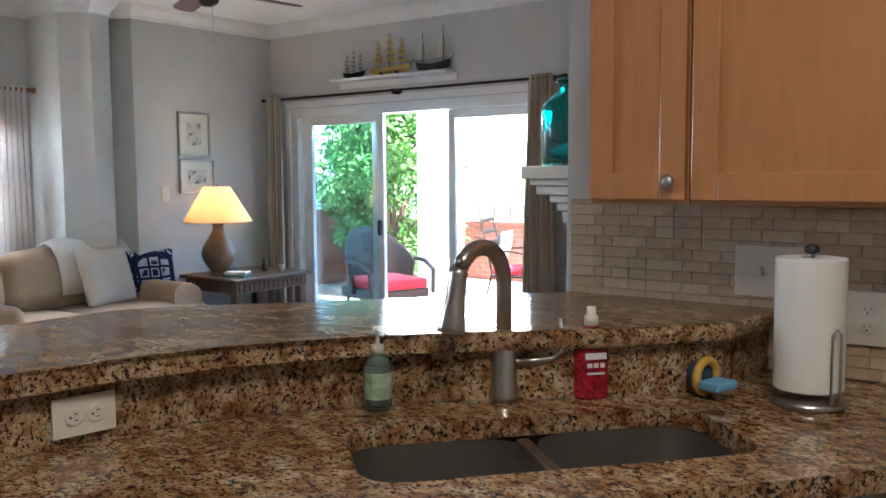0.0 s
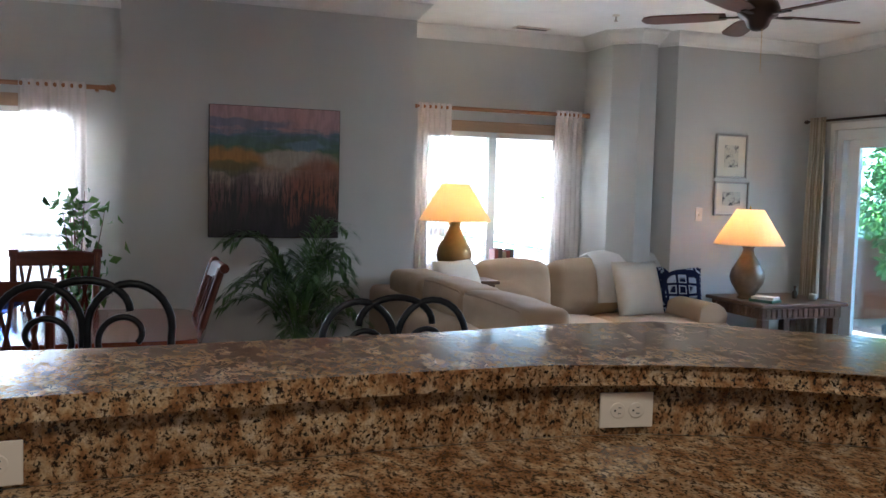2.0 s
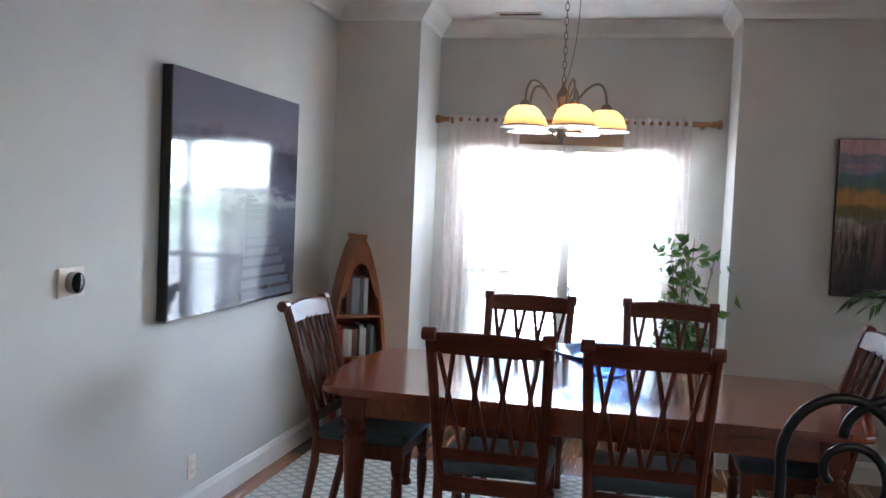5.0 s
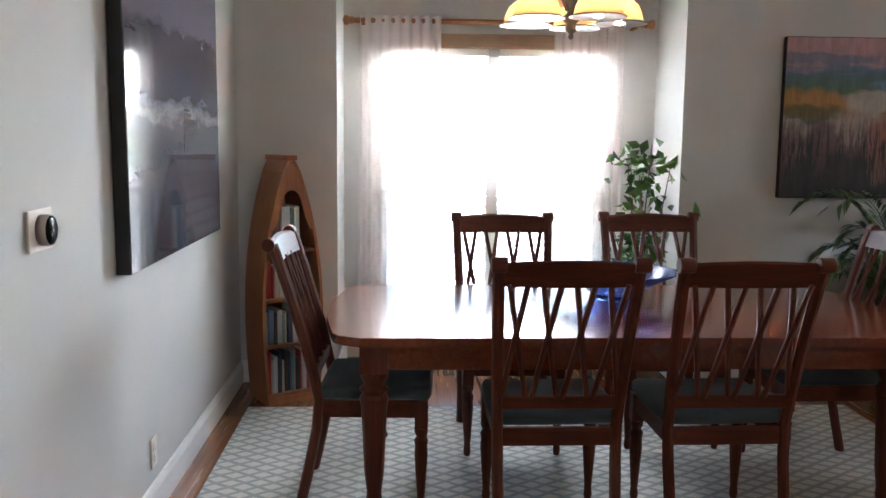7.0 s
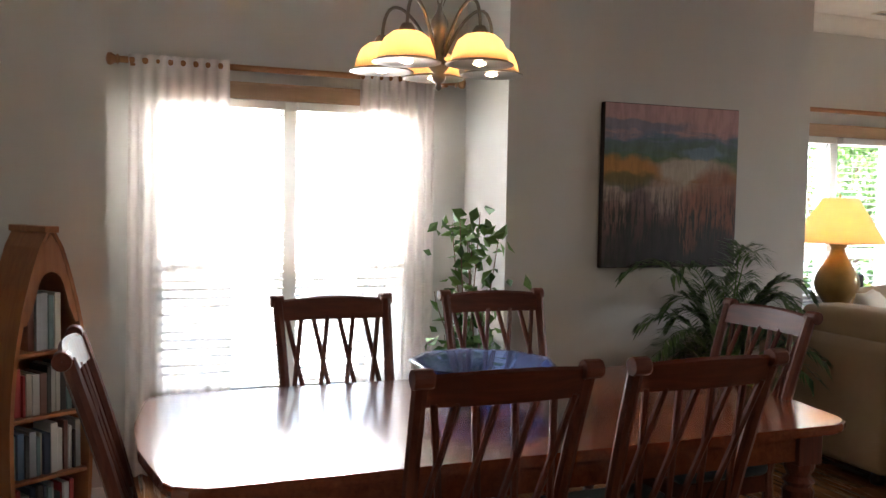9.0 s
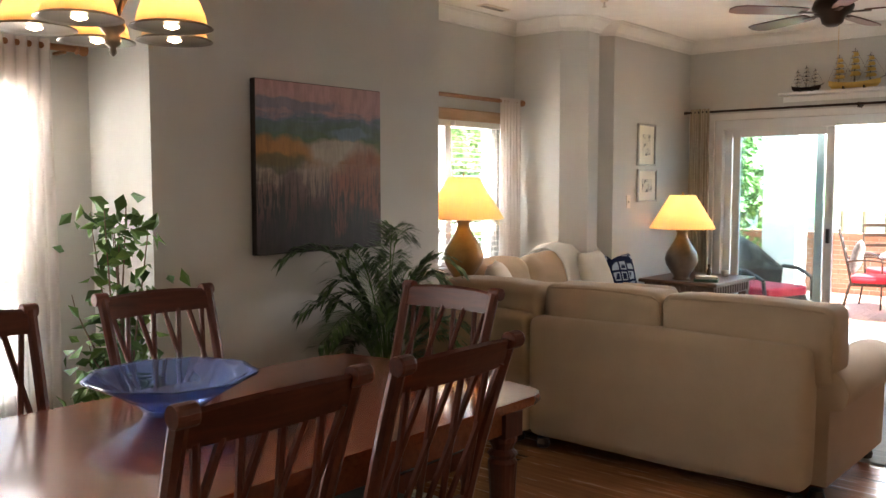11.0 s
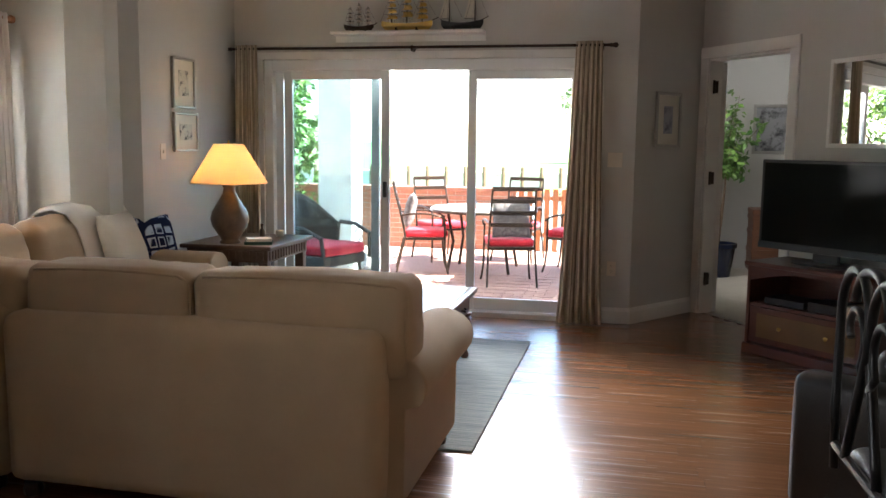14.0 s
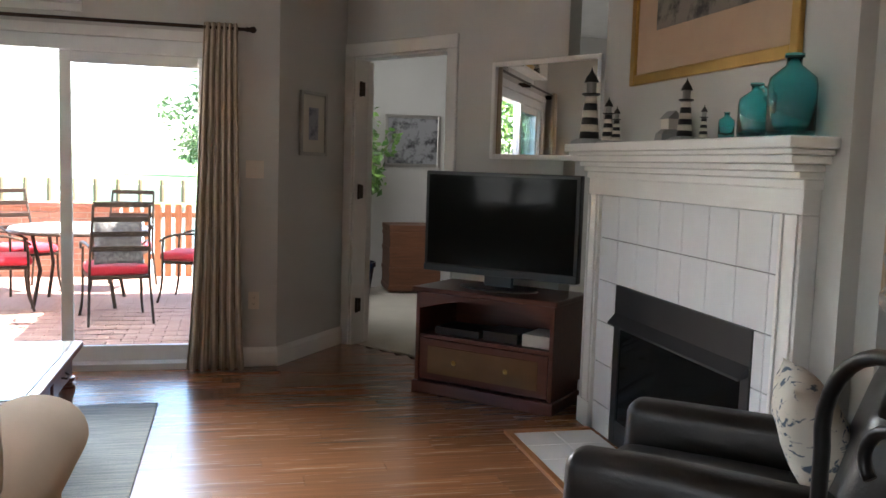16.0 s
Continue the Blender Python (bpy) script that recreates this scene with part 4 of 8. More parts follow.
def faucet():
    ob = thing("kitchen_faucet", "brushed nickel pull-down kitchen faucet", "faucet", (5.192, 4.324, 0.99), math.degrees(math.atan2(-SN.y, -SN.x)) - 55)
    part("body", lathe([(0.032, 0), (0.032, 0.012), (0.030, 0.016), (0.027, 0.12), (0.022, 0.132), (0.016, 0.134)], 18), M_NICKEL, ob, smooth=True)
    arc = [(0, 0, 0.14), (0, 0, 0.24)] + [(0.075 - 0.075 * math.cos(a), 0, 0.26 + 0.075 * math.sin(a)) for a in [math.pi * i / 12 for i in range(11)]]
    part("spout", tube(arc, 0.017, 14), M_NICKEL, ob, smooth=True)
    hd = lathe([(0.0185, 0.012), (0.0195, 0.0), (0.0185, -0.004), (0.021, -0.05), (0.029, -0.108), (0.027, -0.118), (0.012, -0.12)], 20)
    part("spray_head", hd, M_NICKEL, ob, smooth=True).matrix_basis = T(0.146, 0, 0.285, 0, -12, 0)
    part("lever", tube([(-0.015, 0.014, 0.082), (-0.055, 0.051, 0.084), (-0.078, 0.072, 0.088), (-0.092, 0.084, 0.104), (-0.096, 0.087, 0.135), (-0.090, 0.082, 0.175)], 0.013, 10, r1=0.004), M_NICKEL, ob, smooth=True)


faucet()


def upper_cabinet(x0, x1, knob_x, label):
    ob = thing("upper_cabinet", label, "cabinet", (x0, 4.62, 0), group="kitchen upper cabinets")
    w = x1 - x0
    part("body", B(0.001, 0.021, 1.405, w - 0.001, 0.325, 2.55), M_MAPLE, ob)
    d = part("door", B(0.004, 0.0, 1.415, 0.064, 0.02, 2.54, 0.003), M_MAPLE, ob)
    part("stile", B(w - 0.064, 0.0, 1.415, w - 0.004, 0.02, 2.54, 0.003), M_MAPLE, d)
    part("rail", B(0.064, 0.0005, 1.415, w - 0.064, 0.0195, 1.475, 0.003), M_MAPLE, d)
    part("rail", B(0.064, 0.0005, 2.48, w - 0.064, 0.0195, 2.54, 0.003), M_MAPLE, d)
    part("inset_panel", B(0.064, 0.010, 1.475, w - 0.064, 0.017, 2.48), M_MAPLE, d)
    k = lathe([(0.008, 0), (0.006, 0.01), (0.015, 0.016), (0.017, 0.022), (0.010, 0.029), (0.001, 0.030)], 16)
    part("knob", k, M_NICKEL, d, "brushed nickel knob", True).matrix_basis = T(knob_x, 0, 1.455, 90)
    return ob


upper_cabinet(5.235, 5.475, 0.205, "narrow maple upper cabinet with nickel knob")
upper_cabinet(5.48, 5.99, 0.46, "wide maple upper cabinet with recessed panel")
upper_cabinet(5.995, 6.6, 0.04, "wide maple upper cabinet with recessed panel")

# ---- dining area ----


def turned_leg(h, r, bm=None, c=(0, 0, 0), seg=16):
    p = [(r * 0.45, 0), (r * 0.62, 0.01), (r * 0.62, 0.03), (r * 0.42, 0.05), (r * 0.55, 0.09), (r * 0.5, 0.12), (r * 0.72, 0.2), (r * 0.92, h * 0.62), (r * 0.98, h * 0.70), (r * 0.8, h * 0.72),
         (r * 1.02, h * 0.745), (r * 0.7, h * 0.77), (r * 0.95, h * 0.81), (r * 0.98, h * 0.84)]
    return lathe(p, seg, c, bm, lambda a, z: 1 - (0.06 * (0.5 + 0.5 * math.cos(12 * a)) if 0.16 < z < h * 0.66 else 0))


def dining_table():
    ob = thing("dining_table", "polished cherry dining table with turned fluted legs", "dining table", (1.44, 1.83, 0))
    hw, hl = 0.56, 1.14
    out = []
    for sx, sy, rev in ((1, 1, 0), (-1, 1, 1), (-1, -1, 0), (1, -1, 1)):
        seq = [(hw, hl - 0.11), (hw - 0.008, hl - 0.06), (hw - 0.035, hl - 0.02), (hw - 0.085, hl - 0.004), (hw - 0.2, hl + 0.015), (0.15, hl + 0.045)]
        if rev:
            seq = seq[::-1]
        out += [(sx * x, sy * y) for x, y in seq]
    part("tabletop", slab(out, 0.703, 0.737, 0.012), M_CHERRY, ob)
    for bx in ((-0.49, -1.02, 0.60, -0.46, 1.02, 0.702), (0.46, -1.02, 0.60, 0.49, 1.02, 0.702), (-0.46, -1.02, 0.60, 0.46, -0.99, 0.702), (-0.46, 0.99, 0.60, 0.46, 1.02, 0.702)):
        part("apron", B(*bx, 0.003), M_CHERRY, ob)
    for x in (-0.455, 0.455):
        for y in (-0.985, 0.985):
            lg = turned_leg(0.70, 0.055)
            B(-0.052, -0.052, 0.585, 0.052, 0.052, 0.703, 0.004, bm=lg)
            part("leg", lg, M_CHERRYZ, ob, smooth=False).matrix_basis = T(x, y, 0)
    return ob


dining_table()


def dining_chair():
    """The chair faces +y; its back stands at y = -0.2."""
    ob = thing("dining_chair", "cherry dining chair with lattice back and slate blue seat", "chair", (0, 0, 0), group="dining chairs")

    def lean(z):
        return -0.19 - 0.16 * max(0, (z - 0.42) / 0.6) ** 1.25

    for sx in (-1, 1):
        pts = [(sx * 0.205, -0.27, 0), (sx * 0.205, -0.235, 0.15), (sx * 0.208, -0.20, 0.32), (sx * 0.21, -0.19, 0.44)] + [(sx * (0.21 + 0.022 * k / 8), lean(0.44 + 0.595 * k / 8), 0.44 + 0.595 * k / 8) for k in range(1, 9)]
        own = tube(pts, 0.021, 8)
        lg = part("back_post", own, M_CHERRYZ, ob)
        part("scroll", lathe([(0.001, -0.026), (0.024, -0.026), (0.026, -0.02), (0.026, 0.02), (0.024, 0.026), (0.001, 0.026)], 14), M_CHERRYZ, lg).matrix_basis = T(sx * 0.232, lean(1.035) - 0.012, 1.035, 0, 90, 0)
        fl = lathe([(0.013, 0), (0.017, 0.02), (0.014, 0.05), (0.026, 0.22), (0.024, 0.26), (0.028, 0.28), (0.018, 0.295), (0.026, 0.31), (0.026, 0.33)], 12)
        B(-0.025, -0.025, 0.33, 0.025, 0.025, 0.44, 0.003, bm=fl)
        part("leg", fl, M_CHERRYZ, ob).matrix_basis = T(sx * 0.205, 0.20, 0)
        part("seat_rail", B(sx * 0.205 - 0.011, -0.18, 0.37, sx * 0.205 + 0.011, 0.18, 0.435, 0.003), M_CHERRYX, ob)
    part("seat_rail", B(-0.19, 0.185, 0.37, 0.19, 0.207, 0.435, 0.003), M_CHERRYX, ob)
    part("seat_rail", B(-0.19, -0.20, 0.37, 0.19, -0.178, 0.435, 0.003), M_CHERRYX, ob)
    # curved crest rail
    own = bmesh.new()
    rings = []
    for i in range(13):
        u = i / 12 * 2 - 1
        x = u * 0.225
        bow = -0.022 * (1 - u * u)
        zt = 1.04 + 0.012 * (1 - u * u)
        ring = []
        for dy, z in ((-0.013, 0.96), (0.012, 0.96), (0.012, zt - 0.008), (0.0, zt), (-0.012, zt - 0.008)):
            ring.append(own.verts.new((x, lean(z) + bow + dy, z)))
        rings.append(ring)
    for p, q in zip(rings, rings[1:]):
        for k in range(5):
            own.faces.new((p[k], p[(k + 1) % 5], q[(k + 1) % 5], q[k]))
    own.faces.new(rings[0])
    own.faces.new(rings[-1])
    part("crest_rail", own, M_CHERRYX, ob)
    part("lower_rail", B(-0.205, lean(0.53) - 0.011, 0.51, 0.205, lean(0.53) + 0.011, 0.555, 0.003), M_CHERRYX, ob)
    # crossing slats
    for k in range(4):
        for s in (-1, 1):
            xt = -0.165 + k * 0.11
            xb = xt + s * 0.045
            part("slat", tube([(xt - s * 0.03, lean(0.97) - 0.016 + 0.003 * s, 0.97), (xb * 0.97, lean(0.55) + 0.003 * s, 0.55)], 0.0105, 6), M_CHERRYZ, ob)
    part("seat_pad", puffbox(-0.225, -0.185, 0.437, 0.225, 0.235, 0.492, 0.022, 0.012, cuts=3), M_SEAT, ob, smooth=True)
    return ob


ch = dining_chair()
CH = [(1.93, 1.49, 90), (1.93, 2.09, 91), (1.04, 1.45, -90), (0.97, 2.21, -91), (1.60, 0.83, -2), (1.42, 2.73, 181)]
ch.matrix_basis = T(CH[0][0], CH[0][1], 0.012, 0, 0, CH[0][2])
for x, y, rz in CH[1:]:
    copy_thing(ch, T(x, y, 0.012, 0, 0, rz))

solo("dining_rug", slab([(0.52, 0.13), (2.81, 0.13), (2.81, 3.37), (0.52, 3.37)], 0.0, 0.012, 0.004), M_RUGD, "cream and blue-grey trellis patterned wool rug", "rug")


def glass_bowl():
    prof = [(0.001, 0.012), (0.09, 0.012), (0.10, 0.03), (0.17, 0.075), (0.255, 0.125), (0.275, 0.128), (0.272, 0.122), (0.17, 0.068), (0.10, 0.02), (0.095, 0.004), (0.07, 0.0), (0.001, 0.004)]
    solo("glass_bowl", lathe(prof, 48, fn=lambda a, z: 1 + (0.03 * math.sin(9 * a) if z > 0.1 else 0)), M_COBALT, "wide cobalt blue glass bowl with a wavy rim", "bowl", (1.22, 1.90, 0.738), smooth=True)


glass_bowl()


def chandelier():
    ob = thing("chandelier", "pewter chandelier with five lit amber glass shades", "chandelier", (1.375, 1.64, 1.852))
    col = lathe([(0.001, 0), (0.012, 0.01), (0.008, 0.025), (0.022, 0.035), (0.026, 0.05), (0.018, 0.06), (0.036, 0.08), (0.034, 0.095), (0.018, 0.11), (0.02, 0.2), (0.032, 0.22), (0.03, 0.24), (0.012, 0.27), (0.006, 0.30)], 20)
    part("column", col, M_PEWTER, ob, smooth=True)
    chain = bmesh.new()
    for i in range(20):
        z = 0.31 + i * 0.034
        pts = [(0.008 * math.cos(a), 0, z + 0.021 * math.sin(a)) for a in [2 * math.pi * k / 10 for k in range(10)]]
        tube(pts, 0.0025, 5, closed=True, bm=chain) if i % 2 else tube([(0, p[0], p[2]) for p in pts], 0.0025, 5, closed=True, bm=chain)
    part("chain", chain, M_PEWTER, ob)
    part("cord", tube(bezier((0.004, 0.01, 0.29), (0.03, 0.06, 0.45), (0.02, 0.09, 0.75), (0.0, 0.02, H - 1.852 - 0.04), 12), 0.0022, 6), M_PEWTER, ob)
    part("canopy", lathe([(0.065, H - 1.852 - 0.001), (0.06, H - 1.852 - 0.02), (0.02, H - 1.852 - 0.035), (0.006, H - 1.852 - 0.05)], 20), M_PEWTER, ob, smooth=True)
    for k in range(5):
        a = radians(20 + 72 * k)
        d = Vector((math.cos(a), math.sin(a), 0))
        arm = bezier(d * 0.02 + Vector((0, 0, 0.12)), d * 0.10 + Vector((0, 0, 0.30)), d * 0.20 + Vector((0, 0, 0.36)), d * 0.205 + Vector((0, 0, 0.19)), 14)
        ar = part("arm", tube(arm, 0.006, 8), M_PEWTER, ob, smooth=True)
        c = d * 0.205
        part("socket", lathe([(0.016, 0.195), (0.026, 0.18), (0.026, 0.155), (0.02, 0.15)], 14, c), M_PEWTER, ob)
        sh = part("shade", lathe([(0.028, 0.17), (0.05, 0.165), (0.075, 0.145), (0.09, 0.11), (0.098, 0.075), (0.096, 0.075), (0.088, 0.11), (0.073, 0.142), (0.05, 0.16), (0.028, 0.165)], 28, c), M_AMBER, ob, "ribbed amber glass shade", True)
        part("shade_rim", lathe([(0.097, 0.078), (0.112, 0.072), (0.114, 0.068), (0.097, 0.072)], 28, c), M_PEWTER, sh, smooth=True)
        part("bulb", lathe([(0.012, 0.145), (0.02, 0.125), (0.03, 0.10), (0.03, 0.085), (0.02, 0.07), (0.001, 0.063)], 16, c), M_BULB, ob, smooth=True)
        w = ob.matrix_basis @ (c + Vector((0, 0, 0.11)))
        bulb_lamp("chandelier_light", w, 0.36, 0.03, WARM)


chandelier()


def boat_bookcase():
    """A bookcase shaped like an upended boat."""
    ob = thing("boat_bookcase", "reddish wood bookcase shaped like an upended boat, full of books", "bookcase", (0.30, 0.29, 0.0), -58 + 180)
    W, Hh, D = 0.19, 1.33, 0.28

    def half(z):
        t = z / Hh
        return W * (0.80 + 0.55 * t - 0.25 * t * t) * max(0.0, 1 - max(0, t - 0.12) ** 2.4 * 1.20) if t < 0.999 else 0.01

    n = 18
    zs = [Hh * i / n for i in range(n + 1)]
    for s in (-1, 1):
        own = bmesh.new()
        rows = []
        for z in zs:
            x = s * max(half(z), 0.012)
            xi = s * max(half(z) - 0.016, 0.002)
            rows.append([own.verts.new(q) for q in ((x, -D / 2, z), (x * 0.92, D / 2, z), (xi * 0.92, D / 2, z), (xi, -D / 2, z))])
        for p, q in zip(rows, rows[1:]):
            for k in range(4):
                own.faces.new((p[k], p[(k + 1) % 4], q[(k + 1) % 4], q[k]))
        own.faces.new(rows[0])
        own.faces.new(rows[-1])
        part("side_board", own, M_CEDAR, ob)
    bk = [(half(z) * 0.9 - 0.012, z) for z in zs[:-1]]
    part("back_board", panel([(x, z) for x, z in bk] + [(-x, z) for x, z in bk[::-1]], 0.012, T(0, D / 2 - 0.014, 0)), M_CEDAR, ob)
    part("cap", B(-0.03, -D / 2 - 0.006, Hh - 0.015, 0.03, D / 2 + 0.004, Hh + 0.012, 0.004), M_CEDAR, ob)
    arch = [(half(z) - 0.014, z) for z in zs if z > 0.93 * 1.0 and half(z) > 0.03]
    arc_in = [(0.0, 1.16)] + [(0.055 * math.sin(a), 1.08 + 0.08 * math.cos(a)) for a in (0.4, 0.8, 1.2)] + [(0.075, 1.02), (half(0.95) - 0.03, 0.95)]
    for s in (-1, 1):
        outl = [(s * x, z) for x, z in arc_in] + [(s * x, z) for x, z in [(half(0.95) - 0.017, 0.95)] + arch[1:]] + [(0, Hh - 0.02)]
        part("bow_board", panel(outl, 0.014, T(0, -D / 2 + 0.003, 0)), M_CEDAR, ob)
    shelf_z = [0.06, 0.33, 0.58, 0.84]
    for z in shelf_z:
        w = half(z) - 0.018
        part("shelf", B(-w, -D / 2 + 0.01, z - 0.016, w, D / 2 - 0.018, z, 0.002), M_CEDAR, ob)
    part("plinth", B(-half(0) + 0.018, -D / 2 + 0.012, 0.0, half(0) - 0.018, -D / 2 + 0.028, 0.042, 0.002), M_CEDAR, ob)
    rnd = random.Random(8)
    cols = [(0.62, 0.60, 0.56), (0.05, 0.045, 0.045), (0.36, 0.045, 0.04), (0.10, 0.16, 0.26), (0.48, 0.42, 0.33), (0.16, 0.24, 0.24), (0.04, 0.05, 0.08), (0.55, 0.53, 0.50), (0.35, 0.36, 0.38), (0.2, 0.10, 0.08), (0.03, 0.03, 0.03)]
    mats = [plain("book_cover", c_, 0.5, var=0.1) for c_ in cols]
    for si, z in enumerate(shelf_z):
        top = (shelf_z + [1.13])[si + 1] - 0.03
        w = min(half(z), half(top)) - 0.024
        x = -w
        while x < w - 0.012:
            t = rnd.uniform(0.012, 0.032)
            if x + t > w:
                break
            hh = min((top - z) * rnd.uniform(0.72, 0.97), 0.23)
            bk_ = bmesh.new()
            B(0, 0, 0, t - 0.0015, 0.14, hh, 0.0015, 1, bm=bk_)
            o = solo("book", bk_, rnd.choice(mats), "upright book with a plain spine on the boat shelf", "book", group="books on the boat shelf")
            o.matrix_basis = ob.matrix_basis @ T(x, -D / 2 + 0.03 + rnd.uniform(0, 0.02), z + 0.0005)
            x += t


boat_bookcase()


def canvas(name, m, w, h, d, face, edge, label):
    """A picture on stretched canvas; its face looks along -y of m, z from 0 to h."""
    ob = thing(name, label, "painting")
    ob.matrix_basis = m
    part("stretcher", B(-w / 2, -d, 0, w / 2, 0, h, 0.004), edge, ob)
    part("canvas_face", B(-w / 2 + 0.004, -d - 0.002, 0.004, w / 2 - 0.004, -d - 0.0002, h - 0.004), face, ob)
    return ob


M_DARKEDGE = plain("dark_canvas_edge", (0.035, 0.022, 0.018), 0.7)
canvas("landscape_painting", T(0.004, 3.60, 1.112, 0, 0, 90), 0.92, 0.925, 0.04, M_LAND, M_DARKEDGE, "square canvas of a marsh landscape at dusk")
dk = canvas("pier_print", T(1.455, 0.004, 0.985, 0, 0, 180), 1.40, 1.11, 0.05, M_DUSK, M_BLACK, "large dark glossy print of a wooden pier")
pm = plain("pier_plank_grey", (0.10, 0.105, 0.12), 0.1)
for k in range(14):
    t = k / 14
    w = 0.62 * (1 - t) ** 1.2 + 0.03
    z0 = 0.02 + 0.56 * (1 - (1 - t) ** 1.6)
    z1 = 0.02 + 0.56 * (1 - (1 - t - 0.05) ** 1.6) if t < 0.95 else z0 + 0.01
    part("pier_plank", B(0.33 - 0.28 * t - w / 2, -0.0535, z0, 0.33 - 0.28 * t + w / 2, -0.0525, z1), pm, dk)


def plate(name, label, cat, m, w, h, kind):
    ob = thing(name, label, cat)
    ob.matrix_basis = m
    part("plate", B(-w / 2, -0.006, -h / 2, w / 2, -0.0005, h / 2, 0.002), M_WHITEPL, ob)
    if kind == "outlet":
        hz = w > h
        for s in (-1, 1):
            c_ = (s * 0.02, 0) if hz else (0, s * 0.02)
            o = part("socket", lathe([(0.0165, 0), (0.0165, 0.002), (0.015, 0.003), (0.001, 0.003)], 18), M_WHITEPL, ob)
            o.matrix_basis = T(c_[0], -0.006, c_[1], 90)
            for dx, dz, ww, hh in ((-0.006, 0.003, 0.0018, 0.007), (0.006, 0.003, 0.0018, 0.006), (0, -0.007, 0.004, 0.004)):
                if hz:
                    dx, dz, ww, hh = dz, dx, hh, ww
                part("slot", B(c_[0] + dx - ww / 2, -0.0095, c_[1] + dz - hh / 2, c_[0] + dx + ww / 2, -0.0088, c_[1] + dz + hh / 2), M_BLACK, o).matrix_parent_inverse = o.matrix_basis.inverted()
    else:
        n = 2 if w > h else 1
        for k in range(n):
            x = (k - (n - 1) / 2) * 0.046
            part("rocker", B(x - 0.006, -0.014, -0.012, x + 0.006, -0.006, 0.012, 0.002), M_WHITEPL, ob)
    return ob


plate("wall_outlet", "white duplex outlet low on the wall", "outlet", T(1.80, 0, 0.245, 0, 0, 180), 0.07, 0.115, "outlet")
plate("wall_outlet", "white duplex outlet beside the patio door", "outlet", T(3.17, 8.42, 0.44), 0.07, 0.115, "outlet")
plate("light_switch", "white double light switch beside the patio door", "switch", T(3.17, 8.42, 1.30), 0.115, 0.115, "switch")
plate("light_switch", "white light switch under framed prints", "switch", T(-0.03, 7.22, 1.33, 0, 0, 90), 0.07, 0.115, "switch")


def thermostat():
    ob = thing("thermostat", "round black and silver thermostat on a white plate", "thermostat", (2.735, 0.0, 1.20))
    part("plate", B(-0.075, 0.0005, -0.055, 0.075, 0.008, 0.055, 0.003), M_WHITEPL, ob)
    part("ring", lathe([(0.041, 0.008), (0.042, 0.03), (0.039, 0.034)], 28), M_NICKEL, ob, "polished silver ring", True).matrix_basis = T(0, 0, 0, -90)
    part("dial", lathe([(0.039, 0.03), (0.0385, 0.036), (0.03, 0.039), (0.001, 0.040)], 28), M_SCREEN, ob, "black glass dial", True).matrix_basis = T(0, 0, 0, -90)


thermostat()


def potted(name, label, loc, pot_mat, r, h, rz=0):
    ob = thing(name, label, "plant", loc, rz)
    part("pot", lathe([(r * 0.72, 0), (r * 0.95, h * 0.85), (r * 1.04, h * 0.87), (r * 1.04, h), (r * 0.94, h), (r * 0.9, h * 0.9)], 24), pot_mat, ob, smooth=False)
    part("soil", lathe([(r * 0.92, h * 0.88), (0.001, h * 0.9)], 20), M_SOIL, ob)
    return ob


def ficus(loc, label, scale=1.0, seed=1, n=420, trunk=0.62, pot=M_WICKPOT, top=1.5, rad=0.26):
    rnd = random.Random(seed)
    ob = potted("ficus_tree", label, loc, pot, 0.15 * scale, 0.28 * scale)
    tw = bmesh.new()
    ends = []
    for k in range(3):
        b_ = Vector((rnd.uniform(-0.03, 0.03), rnd.uniform(-0.03, 0.03), 0.24 * scale))
        m_ = Vector((rnd.uniform(-0.06, 0.06), rnd.uniform(-0.06, 0.06), trunk))
        tube(bezier(b_, b_ + Vector((0.03, -0.02, 0.15)), m_ - Vector((0, 0, 0.1)), m_, 8), 0.012, 6, tw, 0.008)
        for j in range(7):
            e = m_ + Vector((rnd.gauss(0, 1) * rad * 0.55, rnd.gauss(0, 1) * rad * 0.55, rnd.uniform(0.0, top - trunk)))
            pts = bezier(m_, m_ + Vector((0, 0, 0.15)), e - Vector((0, 0, 0.1)), e, 6)
            tube(pts, 0.006, 5, tw, 0.002)
            ends.append(pts)
    part("trunk", tw, M_BARK, ob)

    def place():
        pts = rnd.choice(ends)
        t = rnd.uniform(1.5, 6)
        i = min(5, int(t))
        p = pts[i].lerp(pts[i + 1], t - i) + Vector((rnd.gauss(0, 0.055), rnd.gauss(0, 0.055), rnd.gauss(0, 0.05)))
        return p, Vector((rnd.gauss(0, 1), rnd.gauss(0, 1), -0.7 + rnd.gauss(0, 0.5)))

    part("crown", leafy(n, place, 0.08, rnd=rnd, aspect=0.62), M_LEAF, ob, smooth=False)
    return ob


ficus((0.12, 2.28, 0), "slender variegated ficus in a woven basket pot", seed=3, n=520, trunk=0.50, top=1.45, rad=0.15)


